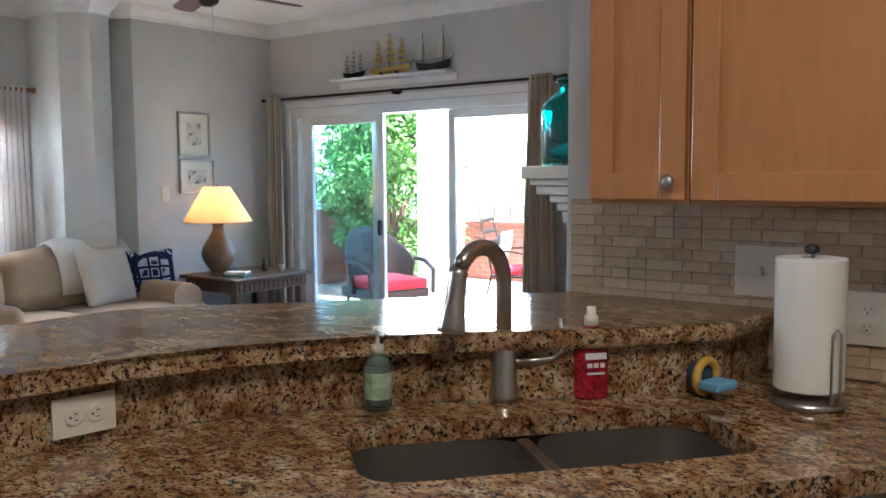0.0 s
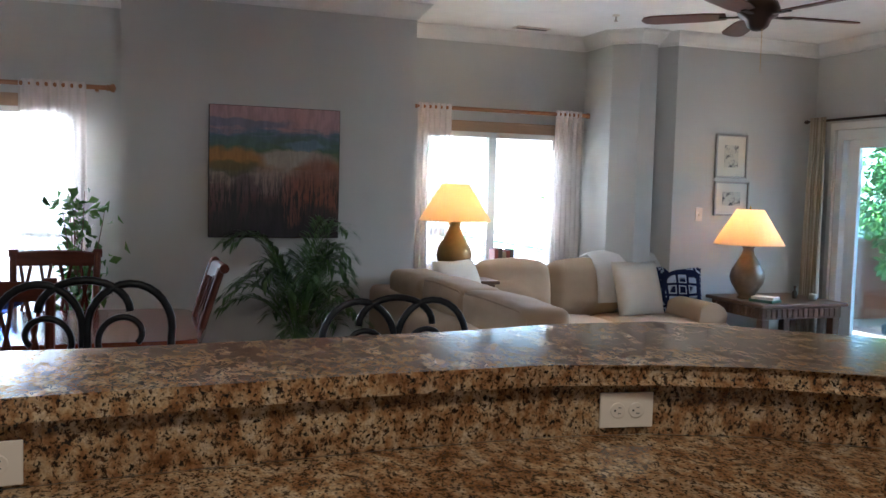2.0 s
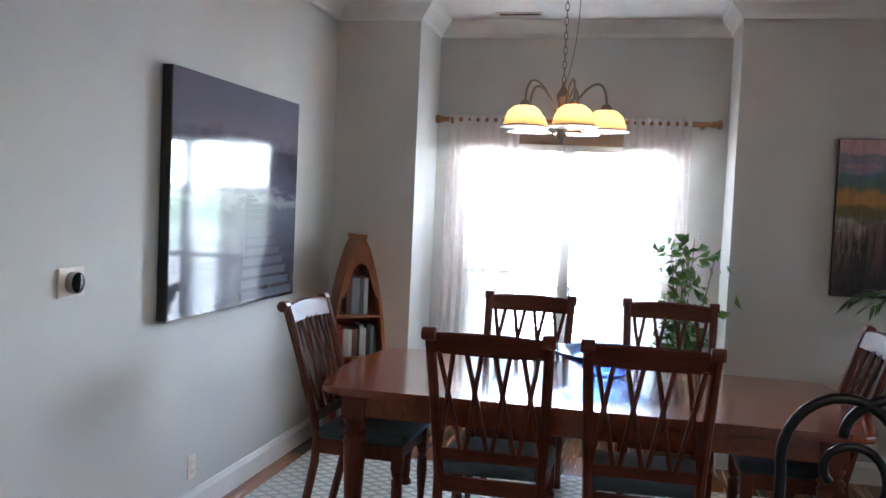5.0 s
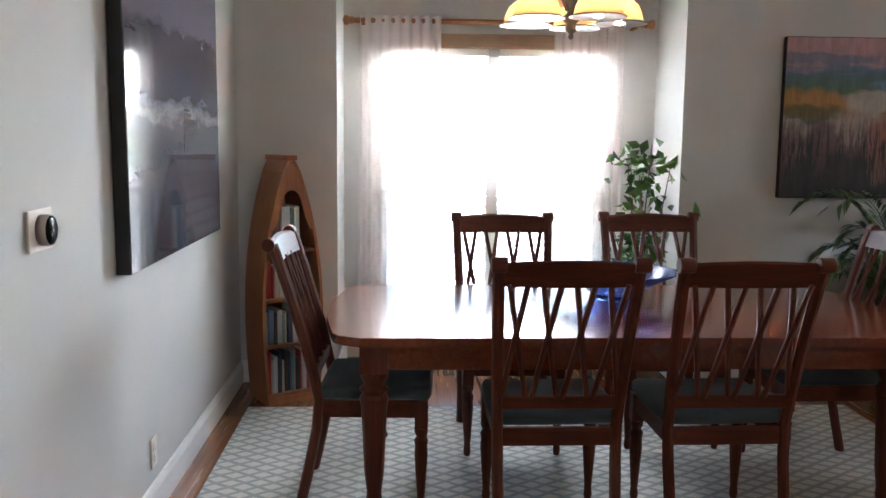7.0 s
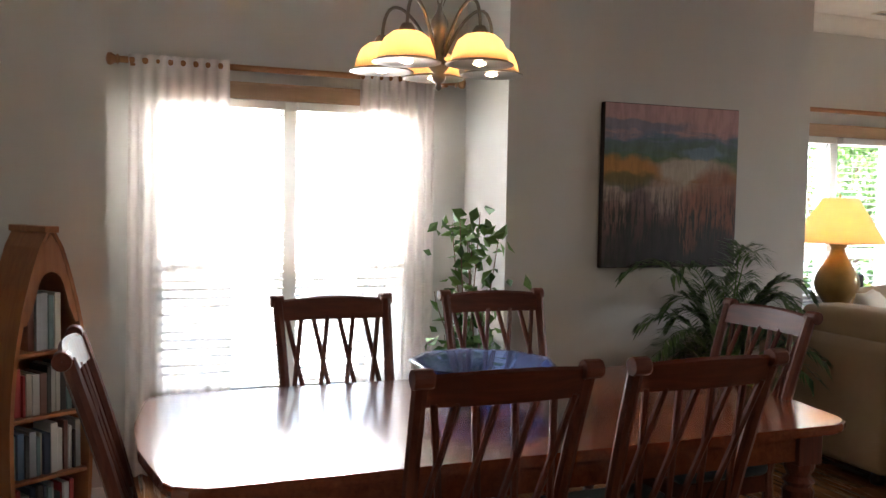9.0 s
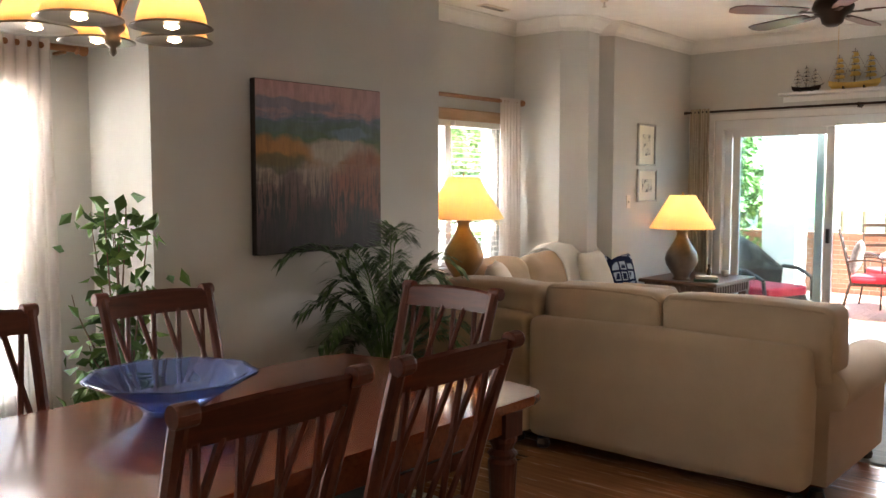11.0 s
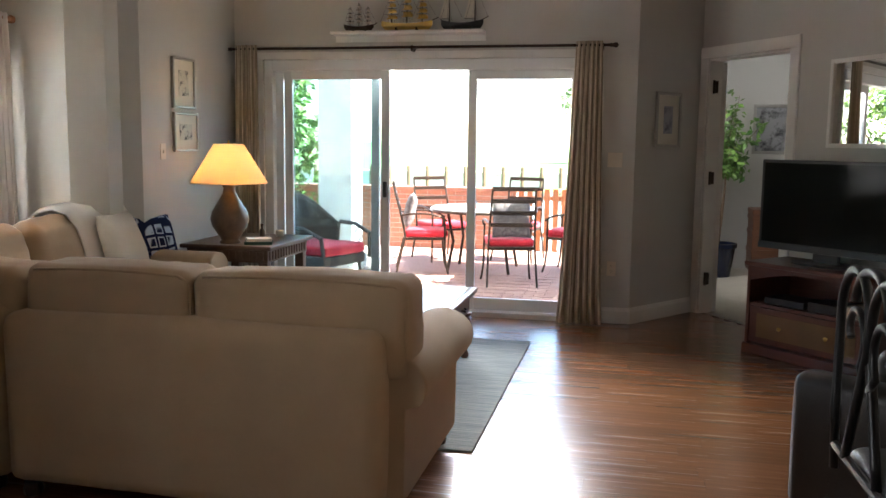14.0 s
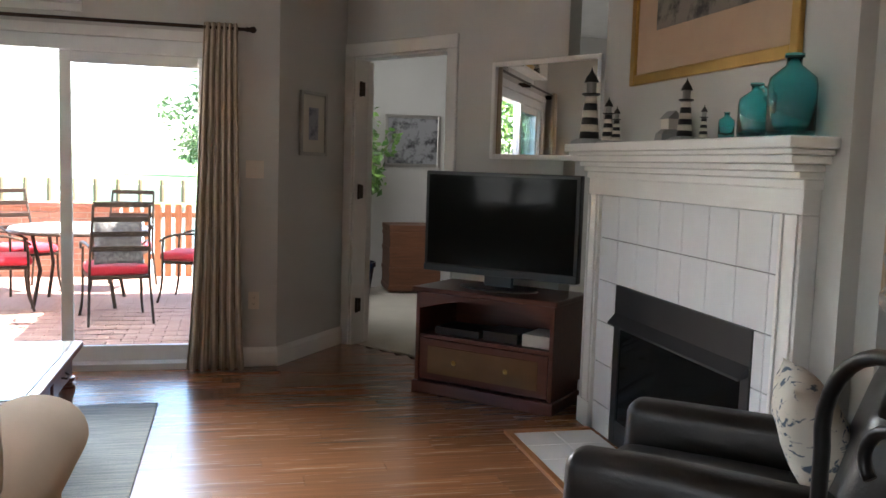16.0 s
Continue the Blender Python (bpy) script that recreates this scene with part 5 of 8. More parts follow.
def palm(loc, label, seed=2):
    rnd = random.Random(seed)
    ob = potted("palm_plant", label, loc, M_WICKPOT, 0.16, 0.30)
    for k in range(34):
        verts, faces = [], []
        a = rnd.uniform(0, 2 * math.pi)
        reach = rnd.uniform(0.25, 0.55)
        z = rnd.uniform(0.72, 1.42) - reach * 0.45
        if loc[0] + reach * math.cos(a) < 0.06:
            reach = max(0.05, (loc[0] - 0.06) / abs(math.cos(a)) * 0.9) if abs(math.cos(a)) > 0.01 else reach
        e = Vector((reach * math.cos(a), reach * math.sin(a), z))
        pts = bezier((rnd.uniform(-0.03, 0.03), rnd.uniform(-0.03, 0.03), 0.27), (0.1 * math.cos(a) * reach, 0.1 * math.sin(a) * reach, z * 0.8), (e.x * 0.5, e.y * 0.5, z + 0.2), e, 10)
        stem = part("stem", tube(pts, 0.005, 5, r1=0.0015), M_LEAF, ob)
        for j in range(4, 11):
            p = pts[j]
            d = (pts[min(10, j + 1)] - pts[j - 1]).normalized()
            side = d.cross(Vector((0, 0, 1))).normalized()
            for s in (-1, 1):
                for q in range(4):
                    o = p.lerp(pts[min(10, j + 1)], q / 4)
                    ln = (0.25 - 0.013 * j) * rnd.uniform(0.85, 1.15)
                    dr = (d * 0.75 + side * s * rnd.uniform(0.75, 0.95) + Vector((0, 0, rnd.uniform(-0.22, 0.02)))).normalized()
                    w = dr.cross(Vector((0, 0, 1))).normalized() * 0.0095
                    i0 = len(verts)
                    mid = o + dr * ln * 0.5 + Vector((0, 0, 0.012))
                    tip = o + dr * ln - Vector((0, 0, 0.02))
                    if min(loc[0] + tip.x, loc[0] + mid.x) < 0.01:
                        continue
                    verts += [o, mid + w, tip, mid - w]
                    faces += [(i0, i0 + 1, i0 + 3), (i0 + 1, i0 + 2, i0 + 3)]
        me = bpy.data.meshes.new("tmp")
        me.from_pydata([tuple(v) for v in verts], [], faces)
        own = bmesh.new()
        own.from_mesh(me)
        bpy.data.meshes.remove(me)
        part("frond", own, M_PALM, stem)


palm((0.42, 3.72, 0.0), "dark green areca palm in a woven basket")

# ---- bar stools ----


def bar_stool():
    """Faces +x; wrought iron with a scrolled back."""
    ob = thing("bar_stool", "black wrought iron bar stool with scrolled back", "bar stool", group="bar stools")
    R = 0.011
    part("seat", puffbox(-0.02, -0.2, 0.70, 0.38, 0.2, 0.765, 0.03, 0.012, cuts=3), M_LEATHER, ob, "black padded seat", True)
    part("seat_ring", tube([(0.18 + 0.19 * math.cos(a), 0.19 * math.sin(a), 0.69) for a in [2 * math.pi * k / 24 for k in range(24)]], R, 8, closed=True), M_IRON, ob)
    for sx, sy in ((0.02, -1), (0.02, 1), (0.34, -1), (0.34, 1)):
        fx = -0.04 if sx < 0.1 else 0.40
        part("leg", tube(bezier((sx, sy * 0.15, 0.69), (sx, sy * 0.16, 0.45), (fx, sy * 0.18, 0.2), (fx, sy * 0.215, 0.0), 10), R, 8), M_IRON, ob)
    part("foot_ring", tube([(0.18 + 0.205 * math.cos(a), 0.175 * math.sin(a), 0.26) for a in [2 * math.pi * k / 24 for k in range(24)]], 0.008, 8, closed=True), M_IRON, ob)
    for s in (-1, 1):
        c_ = Vector((-0.05, s * 0.115, 1.085))
        loop = [(c_.x - 0.0, s * 0.20, 0.70), (c_.x, s * 0.222, 0.85)] + [(c_.x, s * (0.115 + 0.11 * math.cos(a)), 1.085 + 0.125 * math.sin(a)) for a in [math.pi * k / 14 for k in range(-1, 15)]]
        loop += [(c_.x + 0.004 * s, s * (0.006 - 0.022 * k), 1.04 - 0.055 * k) for k in range(6)]
        part("back_hoop", tube(loop, R, 8), M_IRON, ob, smooth=True)
        sc = [(c_.x, s * 0.02, 0.96)] + [(c_.x, s * (0.108 - (0.085 - 0.055 * t) * math.cos(4.6 * t - 0.9)), 1.062 + (0.085 - 0.055 * t) * math.sin(4.6 * t - 0.9)) for t in [k / 20 for k in range(21)]]
        part("scroll", tube(sc, 0.009, 8), M_IRON, ob, smooth=True)
    part("top_arch", tube([(-0.05, 0.115 * math.cos(a), 1.135 + 0.085 * math.sin(a)) for a in [math.pi * k / 14 for k in range(0, 15)]], R, 8), M_IRON, ob, smooth=True)
    part("back_bar", tube([(-0.05, -0.2, 0.76), (-0.05, 0.2, 0.76)], R, 8), M_IRON, ob)
    return ob


st = bar_stool()
st.matrix_basis = T(3.82, 2.54, 0)
copy_thing(st, T(3.865, 3.40, 0, 0, 0, 2) @ Matrix.Diagonal((1, 1, 0.955, 1)))

# ---- living area ----


def foot(bm=None, c=(0, 0, 0)):
    return lathe([(0.02, 0), (0.035, 0.008), (0.04, 0.03), (0.03, 0.055), (0.035, 0.06)], 14, c, bm)


def sofa_arm(w, ln, h, ob, m, mat=None):
    """A rolled arm along +y, its roll outwards to +x."""
    own = bmesh.new()
    prof = [(0.0, 0.10), (w * 0.72, 0.10), (w * 0.74, h - 0.2)]
    prof += [(w * 0.5 + 0.145 * math.cos(a), h - 0.12 + 0.12 * math.sin(a)) for a in [-0.6 + 0.25 * k for k in range(13)]]
    prof += [(0.0, h - 0.16)]
    rings = []
    for y, k in ((0.0, 0.985), (0.02, 1.0), (ln * 0.35, 1.0), (ln * 0.7, 1.0), (ln - 0.03, 1.0), (ln, 0.97)):
        cx, cz = w * 0.5, h * 0.55
        rings.append([own.verts.new((cx + (x - cx) * k, y, cz + (z - cz) * k)) for x, z in prof])
    for p, q in zip(rings, rings[1:]):
        for i in range(len(prof)):
            own.faces.new((p[i], p[(i + 1) % len(prof)], q[(i + 1) % len(prof)], q[i]))
    own.faces.new(rings[0])
    own.faces.new(rings[-1])
    o = part("arm", own, mat or M_SOFA, ob, smooth=False)
    o.matrix_basis = m
    for p in o.data.polygons:
        p.use_smooth = abs(p.normal.y) < 0.7
    return o


def south_sofa():
    ob = thing("sofa_section", "taupe chenille sofa section seen from behind", "sofa", (0.95, 4.30, 0), group="sectional sofa")
    W = 1.52
    part("back", puffbox(0.0, 0.0, 0.075, W, 0.22, 0.75, 0.055, 0.012, cuts=16, crease=0.002), M_SOFA, ob, smooth=True)
    part("seat_base", puffbox(0.01, 0.215, 0.08, W - 0.03, 1.0, 0.30, 0.03, 0.004), M_SOFA, ob, smooth=True)
    part("seat_cushion", puffbox(0.0, 0.30, 0.30, W / 2 - 0.005, 1.03, 0.47, 0.05, 0.02), M_SOFA, ob, smooth=True)
    part("seat_cushion", puffbox(W / 2 + 0.005, 0.30, 0.30, W, 1.03, 0.47, 0.05, 0.02), M_SOFA, ob, smooth=True)
    for x0, x1 in ((0.04, 0.755), (0.76, W + 0.08)):
        c_ = part("back_cushion", puffbox(x0, 0.10, 0.555, x1, 0.37, 0.925, 0.05, 0.014, cuts=14, crease=0.006), M_SOFA, ob, smooth=True)
        part("piping", tube([(x0 + 0.05, 0.106, 0.91), (x0 + 0.2, 0.096, 0.919), ((x0 + x1) / 2, 0.092, 0.923), (x1 - 0.2, 0.096, 0.919), (x1 - 0.05, 0.106, 0.91), (x1 - 0.008, 0.12, 0.88), (x1 - 0.004, 0.115, 0.75), (x1 - 0.008, 0.12, 0.62)], 0.006, 6), M_SOFA, c_, smooth=True)
    sofa_arm(0.27, 0.96, 0.66, ob, T(W - 0.13, 0.12, 0))
    for x, y in ((0.07, 0.07), (W - 0.05, 0.06), (W + 0.0, 0.2), (W + 0.0, 1.0), (0.07, 0.9)):
        part("foot", foot(c=(x, y, 0.016 if y > 0.99 else 0.0)), M_BRONZE, ob, "dark turned wooden foot")
    return ob


south_sofa()


def corner_sofa():
    ob = thing("sofa_section", "taupe chenille corner section of the sectional sofa", "sofa", (-0.02, 4.32, 0), group="sectional sofa")
    part("back", puffbox(-0.2, 0.0, 0.075, 0.955, 0.22, 0.76, 0.05, 0.008), M_SOFA, ob, smooth=True)
    part("seat_base", puffbox(0.22, 0.22, 0.08, 0.955, 1.0, 0.30, 0.03, 0.004), M_SOFA, ob, smooth=True)
    part("seat_cushion", puffbox(0.23, 0.28, 0.30, 0.95, 1.0, 0.47, 0.05, 0.02), M_SOFA, ob, smooth=True)
    part("back_cushion", puffbox(0.24, 0.08, 0.54, 0.98, 0.38, 0.905, 0.05, 0.014, cuts=14, crease=0.006), M_SOFA, ob, smooth=True)
    for x in (-0.1, 0.85):
        part("foot", foot(c=(x, 0.08, 0.0)), M_BRONZE, ob)


def west_sofa():
    ob = thing("sofa", "long taupe chenille sofa under the window", "sofa", (-0.50, 5.33, 0), group="sectional sofa")
    L = 1.98
    part("back", puffbox(0.0, 0.0, 0.075, 0.24, L, 0.80, 0.06, 0.01), M_SOFA, ob, smooth=True)
    part("seat_base", puffbox(0.23, 0.0, 0.08, 1.0, L, 0.30, 0.03, 0.004), M_SOFA, ob, smooth=True)
    for k in range(2):
        y0 = k * (L - 0.12) / 2
        part("seat_cushion", puffbox(0.28, y0 + 0.005, 0.30, 1.03, y0 + (L - 0.12) / 2 - 0.005, 0.48, 0.05, 0.02), M_SOFA, ob, smooth=True)
    for k in range(3):
        y0 = -0.1 + k * 0.66
        o = part("back_cushion", puffbox(-0.11, 0.0, -0.21, 0.11, 0.65, 0.21, 0.09, 0.04, cuts=12, crease=0.008), M_SOFA, ob, smooth=True)
        o.matrix_basis = T(0.30, y0, 0.70, 0, -14, 0)
    sofa_arm(0.25, 0.95, 0.64, ob, T(1.0, L - 0.42, 0, 0, 0, 90))
    for x, y in ((0.07, 0.1), (0.9, L + 0.1), (0.07, L - 0.05)):
        part("foot", foot(c=(x, y, 0.0)), M_BRONZE, ob)


west_sofa()
corner_sofa()


def throw_pillow(label, m, w, h, t, mat, seed, fringe=False):
    ob = solo("throw_pillow", cushion(w, h, t, 0.5, 14, seed=seed), mat, label, "pillow", smooth=True)
    ob.matrix_basis = m
    return ob


throw_pillow("cream throw pillow leaning on the sofa back", T(0.02, 6.62, 0.70, 0, 72, 8), 0.48, 0.48, 0.17, M_CREAM, 1)
throw_pillow("navy pillow with a pale honeycomb pattern", T(-0.02, 7.05, 0.68, 0, 74, -12), 0.42, 0.42, 0.15, M_NAVY, 2)
throw_pillow("navy honeycomb pillow behind a cream pillow", T(-0.08, 6.90, 0.70, 0, 78, 0), 0.40, 0.42, 0.12, M_NAVY, 5)
throw_pillow("cream pillow in the sofa corner", T(0.34, 4.92, 0.76, 0, 66, 30), 0.46, 0.46, 0.17, M_CREAM, 3)
throw_pillow("navy honeycomb pillow lying on the seat", T(1.75, 4.98, 0.585, 14, 8, 20), 0.44, 0.40, 0.13, M_NAVY, 4)


def throw():
    """A white throw over the sofa's back."""
    own = bmesh.new()
    path = [(-0.535, 0.60), (-0.53, 0.78), (-0.49, 0.87), (-0.40, 0.945), (-0.27, 0.975), (-0.16, 0.945), (-0.08, 0.85), (-0.04, 0.72), (-0.02, 0.58)]
    n = 16
    rows = []
    for i in range(n + 1):
        y = 6.28 + 0.86 * i / n
        k = math.sin(math.pi * i / n) ** 0.4
        row = []
        for j, (x, z) in enumerate(path):
            w = 0.012 * noise.noise(Vector((y * 6, j * 0.5, 3)))
            row.append(own.verts.new((x + w, y + 0.02 * noise.noise(Vector((j, y, 1))), z + w + 0.012 * k + (0.03 if 2 < j < 6 else 0) * k)))
        rows.append(row)
    for p, q in zip(rows, rows[1:]):
        for j in range(len(path) - 1):
            own.faces.new((p[j], p[j + 1], q[j + 1], q[j]))
    ob = solo("throw_blanket", own, M_THROW, "white throw blanket draped over the sofa back", "blanket", smooth=True)
    md = ob.modifiers.new("thick", "SOLIDIFY")
    md.thickness = 0.012


throw()


def table_lamp(loc, label, base_mat, s=1.0, power=14):
    ob = thing("table_lamp", label, "table lamp", loc)
    b_ = [(0.075, 0.0), (0.08, 0.01), (0.065, 0.025), (0.072, 0.04), (0.13, 0.13), (0.142, 0.18), (0.13, 0.235), (0.085, 0.31), (0.05, 0.37), (0.042, 0.41), (0.058, 0.435), (0.04, 0.445), (0.02, 0.45), (0.001, 0.451)]
    part("base", lathe([(r * s, z * s) for r, z in b_], 28), base_mat, ob, smooth=True)
    part("socket", lathe([(0.012, 0.45 * s), (0.012, 0.50 * s), (0.018, 0.505 * s), (0.018, 0.55 * s), (0.01, 0.555 * s)], 12), M_BRASS, ob, smooth=True)
    z0, z1 = 0.445 * s, 0.735 * s
    part("shade", lathe([(0.278 * s, z0), (0.280 * s, z0 + 0.008), (0.108 * s, z1), (0.102 * s, z1), (0.271 * s, z0 + 0.004)], 40), M_SHADE, ob, "cream cone shade lit from inside", True)
    part("bulb", lathe([(0.012, 0.555 * s), (0.03, 0.60 * s), (0.028, 0.63 * s), (0.001, 0.65 * s)], 14), M_BULB, ob, smooth=True)
    hp = bmesh.new()
    for k in range(3):
        a = 2.1 * k
        tube([(0, 0, z1 - 0.012), (0.11 * s * math.cos(a), 0.11 * s * math.sin(a), z1 - 0.004)], 0.002, 5, hp)
    tube([(0, 0, 0.56 * s), (0.045, 0, 0.6 * s), (0.045, 0, 0.66 * s), (0, 0, z1 - 0.008)], 0.002, 5, hp)
    part("harp", hp, M_BRASS, ob)
    part("finial", lathe([(0.006, z1 - 0.01), (0.009, z1 + 0.012), (0.004, z1 + 0.028), (0.001, z1 + 0.03)], 12), M_BRASS, ob)
    bulb_lamp("table_lamp_light", Vector(loc) + Vector((0, 0, 0.61 * s)), power * 0.14, 0.04, WARM)


M_BROWNGLAZE = plain("brown_metallic_glaze", (0.16, 0.11, 0.075), 0.3, 0.5, var=0.35)
M_GOLDGLAZE = plain("gold_brown_glaze", (0.28, 0.17, 0.06), 0.32, 0.4, var=0.3)
table_lamp((0.39, 7.42, 0.655), "lit table lamp with bronze-glazed vase base", M_BROWNGLAZE)
table_lamp((-0.10, 5.02, 0.80), "lit table lamp with golden ceramic base", M_GOLDGLAZE)


def end_table():
    ob = thing("end_table", "carved walnut end table beside the sofa", "end table", (0.06, 7.26, 0))
    part("tabletop", B(0, 0, 0.625, 0.72, 0.86, 0.655, 0.008), M_WALNUT, ob)
    part("apron", B(0.04, 0.04, 0.53, 0.68, 0.82, 0.625, 0.003), M_WALNUT, ob)
    for k in range(14):
        part("carving", B(0.679, 0.07 + k * 0.052, 0.545, 0.689, 0.07 + k * 0.052 + 0.034, 0.612, 0.004), M_WALNUT, ob)
    for k in range(11):
        part("carving", B(0.075 + k * 0.054, 0.031, 0.545, 0.11 + k * 0.054, 0.0405, 0.612, 0.004), M_WALNUT, ob)
    for x in (0.08, 0.64):
        for y in (0.08, 0.78):
            part("leg", B(x - 0.035, y - 0.035, 0.0, x + 0.035, y + 0.035, 0.53, 0.006), M_WALNUT, ob)
    part("lower_shelf", B(0.05, 0.05, 0.14, 0.67, 0.81, 0.165, 0.004), M_WALNUT, ob)


end_table()
M_DKGREEN = plain("green_book_cloth", (0.05, 0.13, 0.09), 0.6)
for k, (w, d, m_) in enumerate(((0.20, 0.15, M_DKGREEN), (0.18, 0.13, M_MATBOARD))):
    solo("book", B(-w / 2, -d / 2, 0, w / 2, d / 2, 0.022, 0.003), m_, "closed book lying on the end table", "book", (0.62, 7.42, 0.656 + k * 0.023), 20 + k * 9)
solo("small_bottle", lathe([(0.02, 0), (0.021, 0.05), (0.009, 0.07), (0.009, 0.09), (0.012, 0.092), (0.012, 0.105), (0.001, 0.106)], 14), M_BROWNGLAZE, "small dark bottle on the end table", "bottle", (0.45, 7.86, 0.656), smooth=True)
solo("jar_candle", lathe([(0.03, 0), (0.032, 0.04), (0.03, 0.05), (0.001, 0.05)], 16), M_CREAM, "small cream candle on the end table", "candle", (0.56, 7.95, 0.656), smooth=True)


def sofa_table():
    ob = thing("sofa_table", "dark narrow console table behind the sofa", "console table", (-0.705, 4.72, 0))
    part("tabletop", B(0.012, 0, 0.76, 0.20, 1.6, 0.789, 0.004), M_WALNUT, ob)
    part("apron", B(0.03, 0.04, 0.68, 0.18, 1.56, 0.76, 0.003), M_WALNUT, ob)
    for x in (0.03, 0.15):
        for y in (0.04, 1.53):
            part("leg", B(x, y, 0, x + 0.03, y + 0.03, 0.68, 0.002), M_WALNUT, ob)


sofa_table()


def corner_table():
    ob = thing("corner_table", "dark square table in the corner of the sectional sofa", "table", (-0.42, 4.70, 0))
    part("tabletop", B(0, 0, 0.772, 0.60, 0.60, 0.799, 0.006), M_WALNUT, ob)
    part("apron", B(0.03, 0.03, 0.70, 0.57, 0.57, 0.772, 0.003), M_WALNUT, ob)
    for x in (0.05, 0.55):
        for y in (0.05, 0.55):
            part("leg", B(x - 0.025, y - 0.025, 0, x + 0.025, y + 0.025, 0.70, 0.003), M_WALNUT, ob)


corner_table()
for k, (cl, h) in enumerate((((0.3, 0.06, 0.04), 0.20), ((0.12, 0.08, 0.06), 0.21), ((0.4, 0.3, 0.2), 0.18), ((0.2, 0.04, 0.03), 0.19), ((0.06, 0.05, 0.05), 0.2))):
    solo("book", B(0, 0, 0, 0.13, 0.035, h, 0.003), plain("book_cover", cl, 0.5), "upright book on the table behind the sofa", "book", (-0.67, 5.55 + k * 0.037, 0.79), group="books behind the sofa")


def coffee_table():
    ob = thing("coffee_table", "dark coffee table with a pale glass-topped inlay", "coffee table", (1.80, 6.48, 0.012))
    hx, hy = 0.54, 0.56
    part("tabletop", B(-hx, -hy, 0.43, hx, hy, 0.462, 0.008), M_CONSOLE, ob)
    part("glass_top", B(-hx + 0.04, -hy + 0.04, 0.4625, hx - 0.04, hy - 0.04, 0.468), plain("pale_glass_top", (0.5, 0.52, 0.52), 0.06), ob, "pale reflective inset")
    part("drawer_box", B(-hx + 0.05, -hy + 0.05, 0.30, hx - 0.05, hy - 0.05, 0.43, 0.003), M_CONSOLE, ob)
    for k in range(2):
        y0 = -hy + 0.08 + k * 0.5
        dr = part("drawer_front", B(hx - 0.049, y0, 0.315, hx - 0.035, y0 + 0.44, 0.42, 0.004), M_CONSOLE, ob)
        part("pull", tube([(hx - 0.035, y0 + 0.17, 0.37), (hx - 0.015, y0 + 0.19, 0.362), (hx - 0.015, y0 + 0.25, 0.362), (hx - 0.035, y0 + 0.27, 0.37)], 0.005, 6), M_BRONZE, dr)
    for x in (-hx + 0.07, hx - 0.07):
        for y in (-hy + 0.07, hy - 0.07):
            part("leg", turned_leg(0.36, 0.045, seg=14), M_CONSOLE, ob).matrix_basis = T(x, y, 0)


coffee_table()
solo("magazine", B(-0.14, -0.11, 0, 0.14, 0.11, 0.012, 0.002), M_DKGREEN, "closed dark magazine on the coffee table", "magazine", (1.75, 6.62, 0.481), 12)
solo("living_rug", slab([(0.70, 5.26), (2.64, 5.26), (2.64, 7.56), (0.70, 7.56)], 0.0, 0.012, 0.004), M_RUGL, "grey-blue striped woven rag rug", "rug")

# pictures on the west wall


def framed(name, m, w, h, fw, fm, mat, art, label, mw, cat="picture", fd=0.025, glass=False):
    """A framed picture; its face looks along -y of m, z from 0 to h."""
    ob = thing(name, label, cat)
    ob.matrix_basis = m
    for bx in ((-w / 2, -fd, 0, -w / 2 + fw, 0, h), (w / 2 - fw, -fd, 0, w / 2, 0, h), (-w / 2 + fw, -fd + 0.001, 0, w / 2 - fw, 0, fw), (-w / 2 + fw, -fd + 0.001, h - fw, w / 2 - fw, 0, h)):
        part("picture_frame", B(*bx, min(0.006, fw * 0.25)), fm, ob)
    part("mat_board", B(-w / 2 + fw, -0.010, fw, w / 2 - fw, -0.004, h - fw), mat, ob)
    part("print", B(-w / 2 + fw + mw, -0.0125, fw + mw, w / 2 - fw - mw, -0.0105, h - fw - mw), art, ob)
    if glass:
        g = part("pane", B(-w / 2 + fw, -0.018, fw, w / 2 - fw, -0.016, h - fw), M_PICGLASS, ob)
        g.visible_shadow = False
    return ob


def sketch(name, a, b, sc):
    m = Mat(name, 0.6)
    m.color(m.ramp(m.noise(sc, 6, 0.7), [(0.40, a), (0.52, b)]))
    return m.m


M_INK = sketch("ink_drawing", (0.05, 0.05, 0.06), (0.55, 0.53, 0.46), 14)
M_SEPIA = sketch("ship_photograph", (0.03, 0.025, 0.022), (0.22, 0.19, 0.16), 5)
M_GREYP = sketch("grey_shore_photo", (0.04, 0.04, 0.045), (0.30, 0.30, 0.31), 6)
M_BLUEP = sketch("blue_grey_print", (0.12, 0.13, 0.17), (0.35, 0.36, 0.42), 9)
framed("framed_print", T(-0.028, 7.52, 1.65, 0, 0, 90), 0.33, 0.375, 0.018, M_SILVER, M_MATBOARD, M_INK, "small framed ink print on cream mat", 0.075, glass=False)
framed("framed_print", T(-0.028, 7.54, 1.325, 0, 0, 90), 0.36, 0.295, 0.018, M_SILVER, M_MATBOARD, M_INK, "small framed ink print below another", 0.07, glass=False)
AW = Vector((3.84, 9.12)) - Vector((3.32, 8.42))
AWM = Matrix.Translation((3.32, 8.42, 0)) @ Matrix.Rotation(math.atan2(AW.y, AW.x), 4, "Z")
framed("framed_print", AWM @ T(0.40, -0.003, 1.40), 0.34, 0.44, 0.025, M_SILVER, M_MATBOARD, M_BLUEP, "small silver-framed print on the angled wall", 0.085)
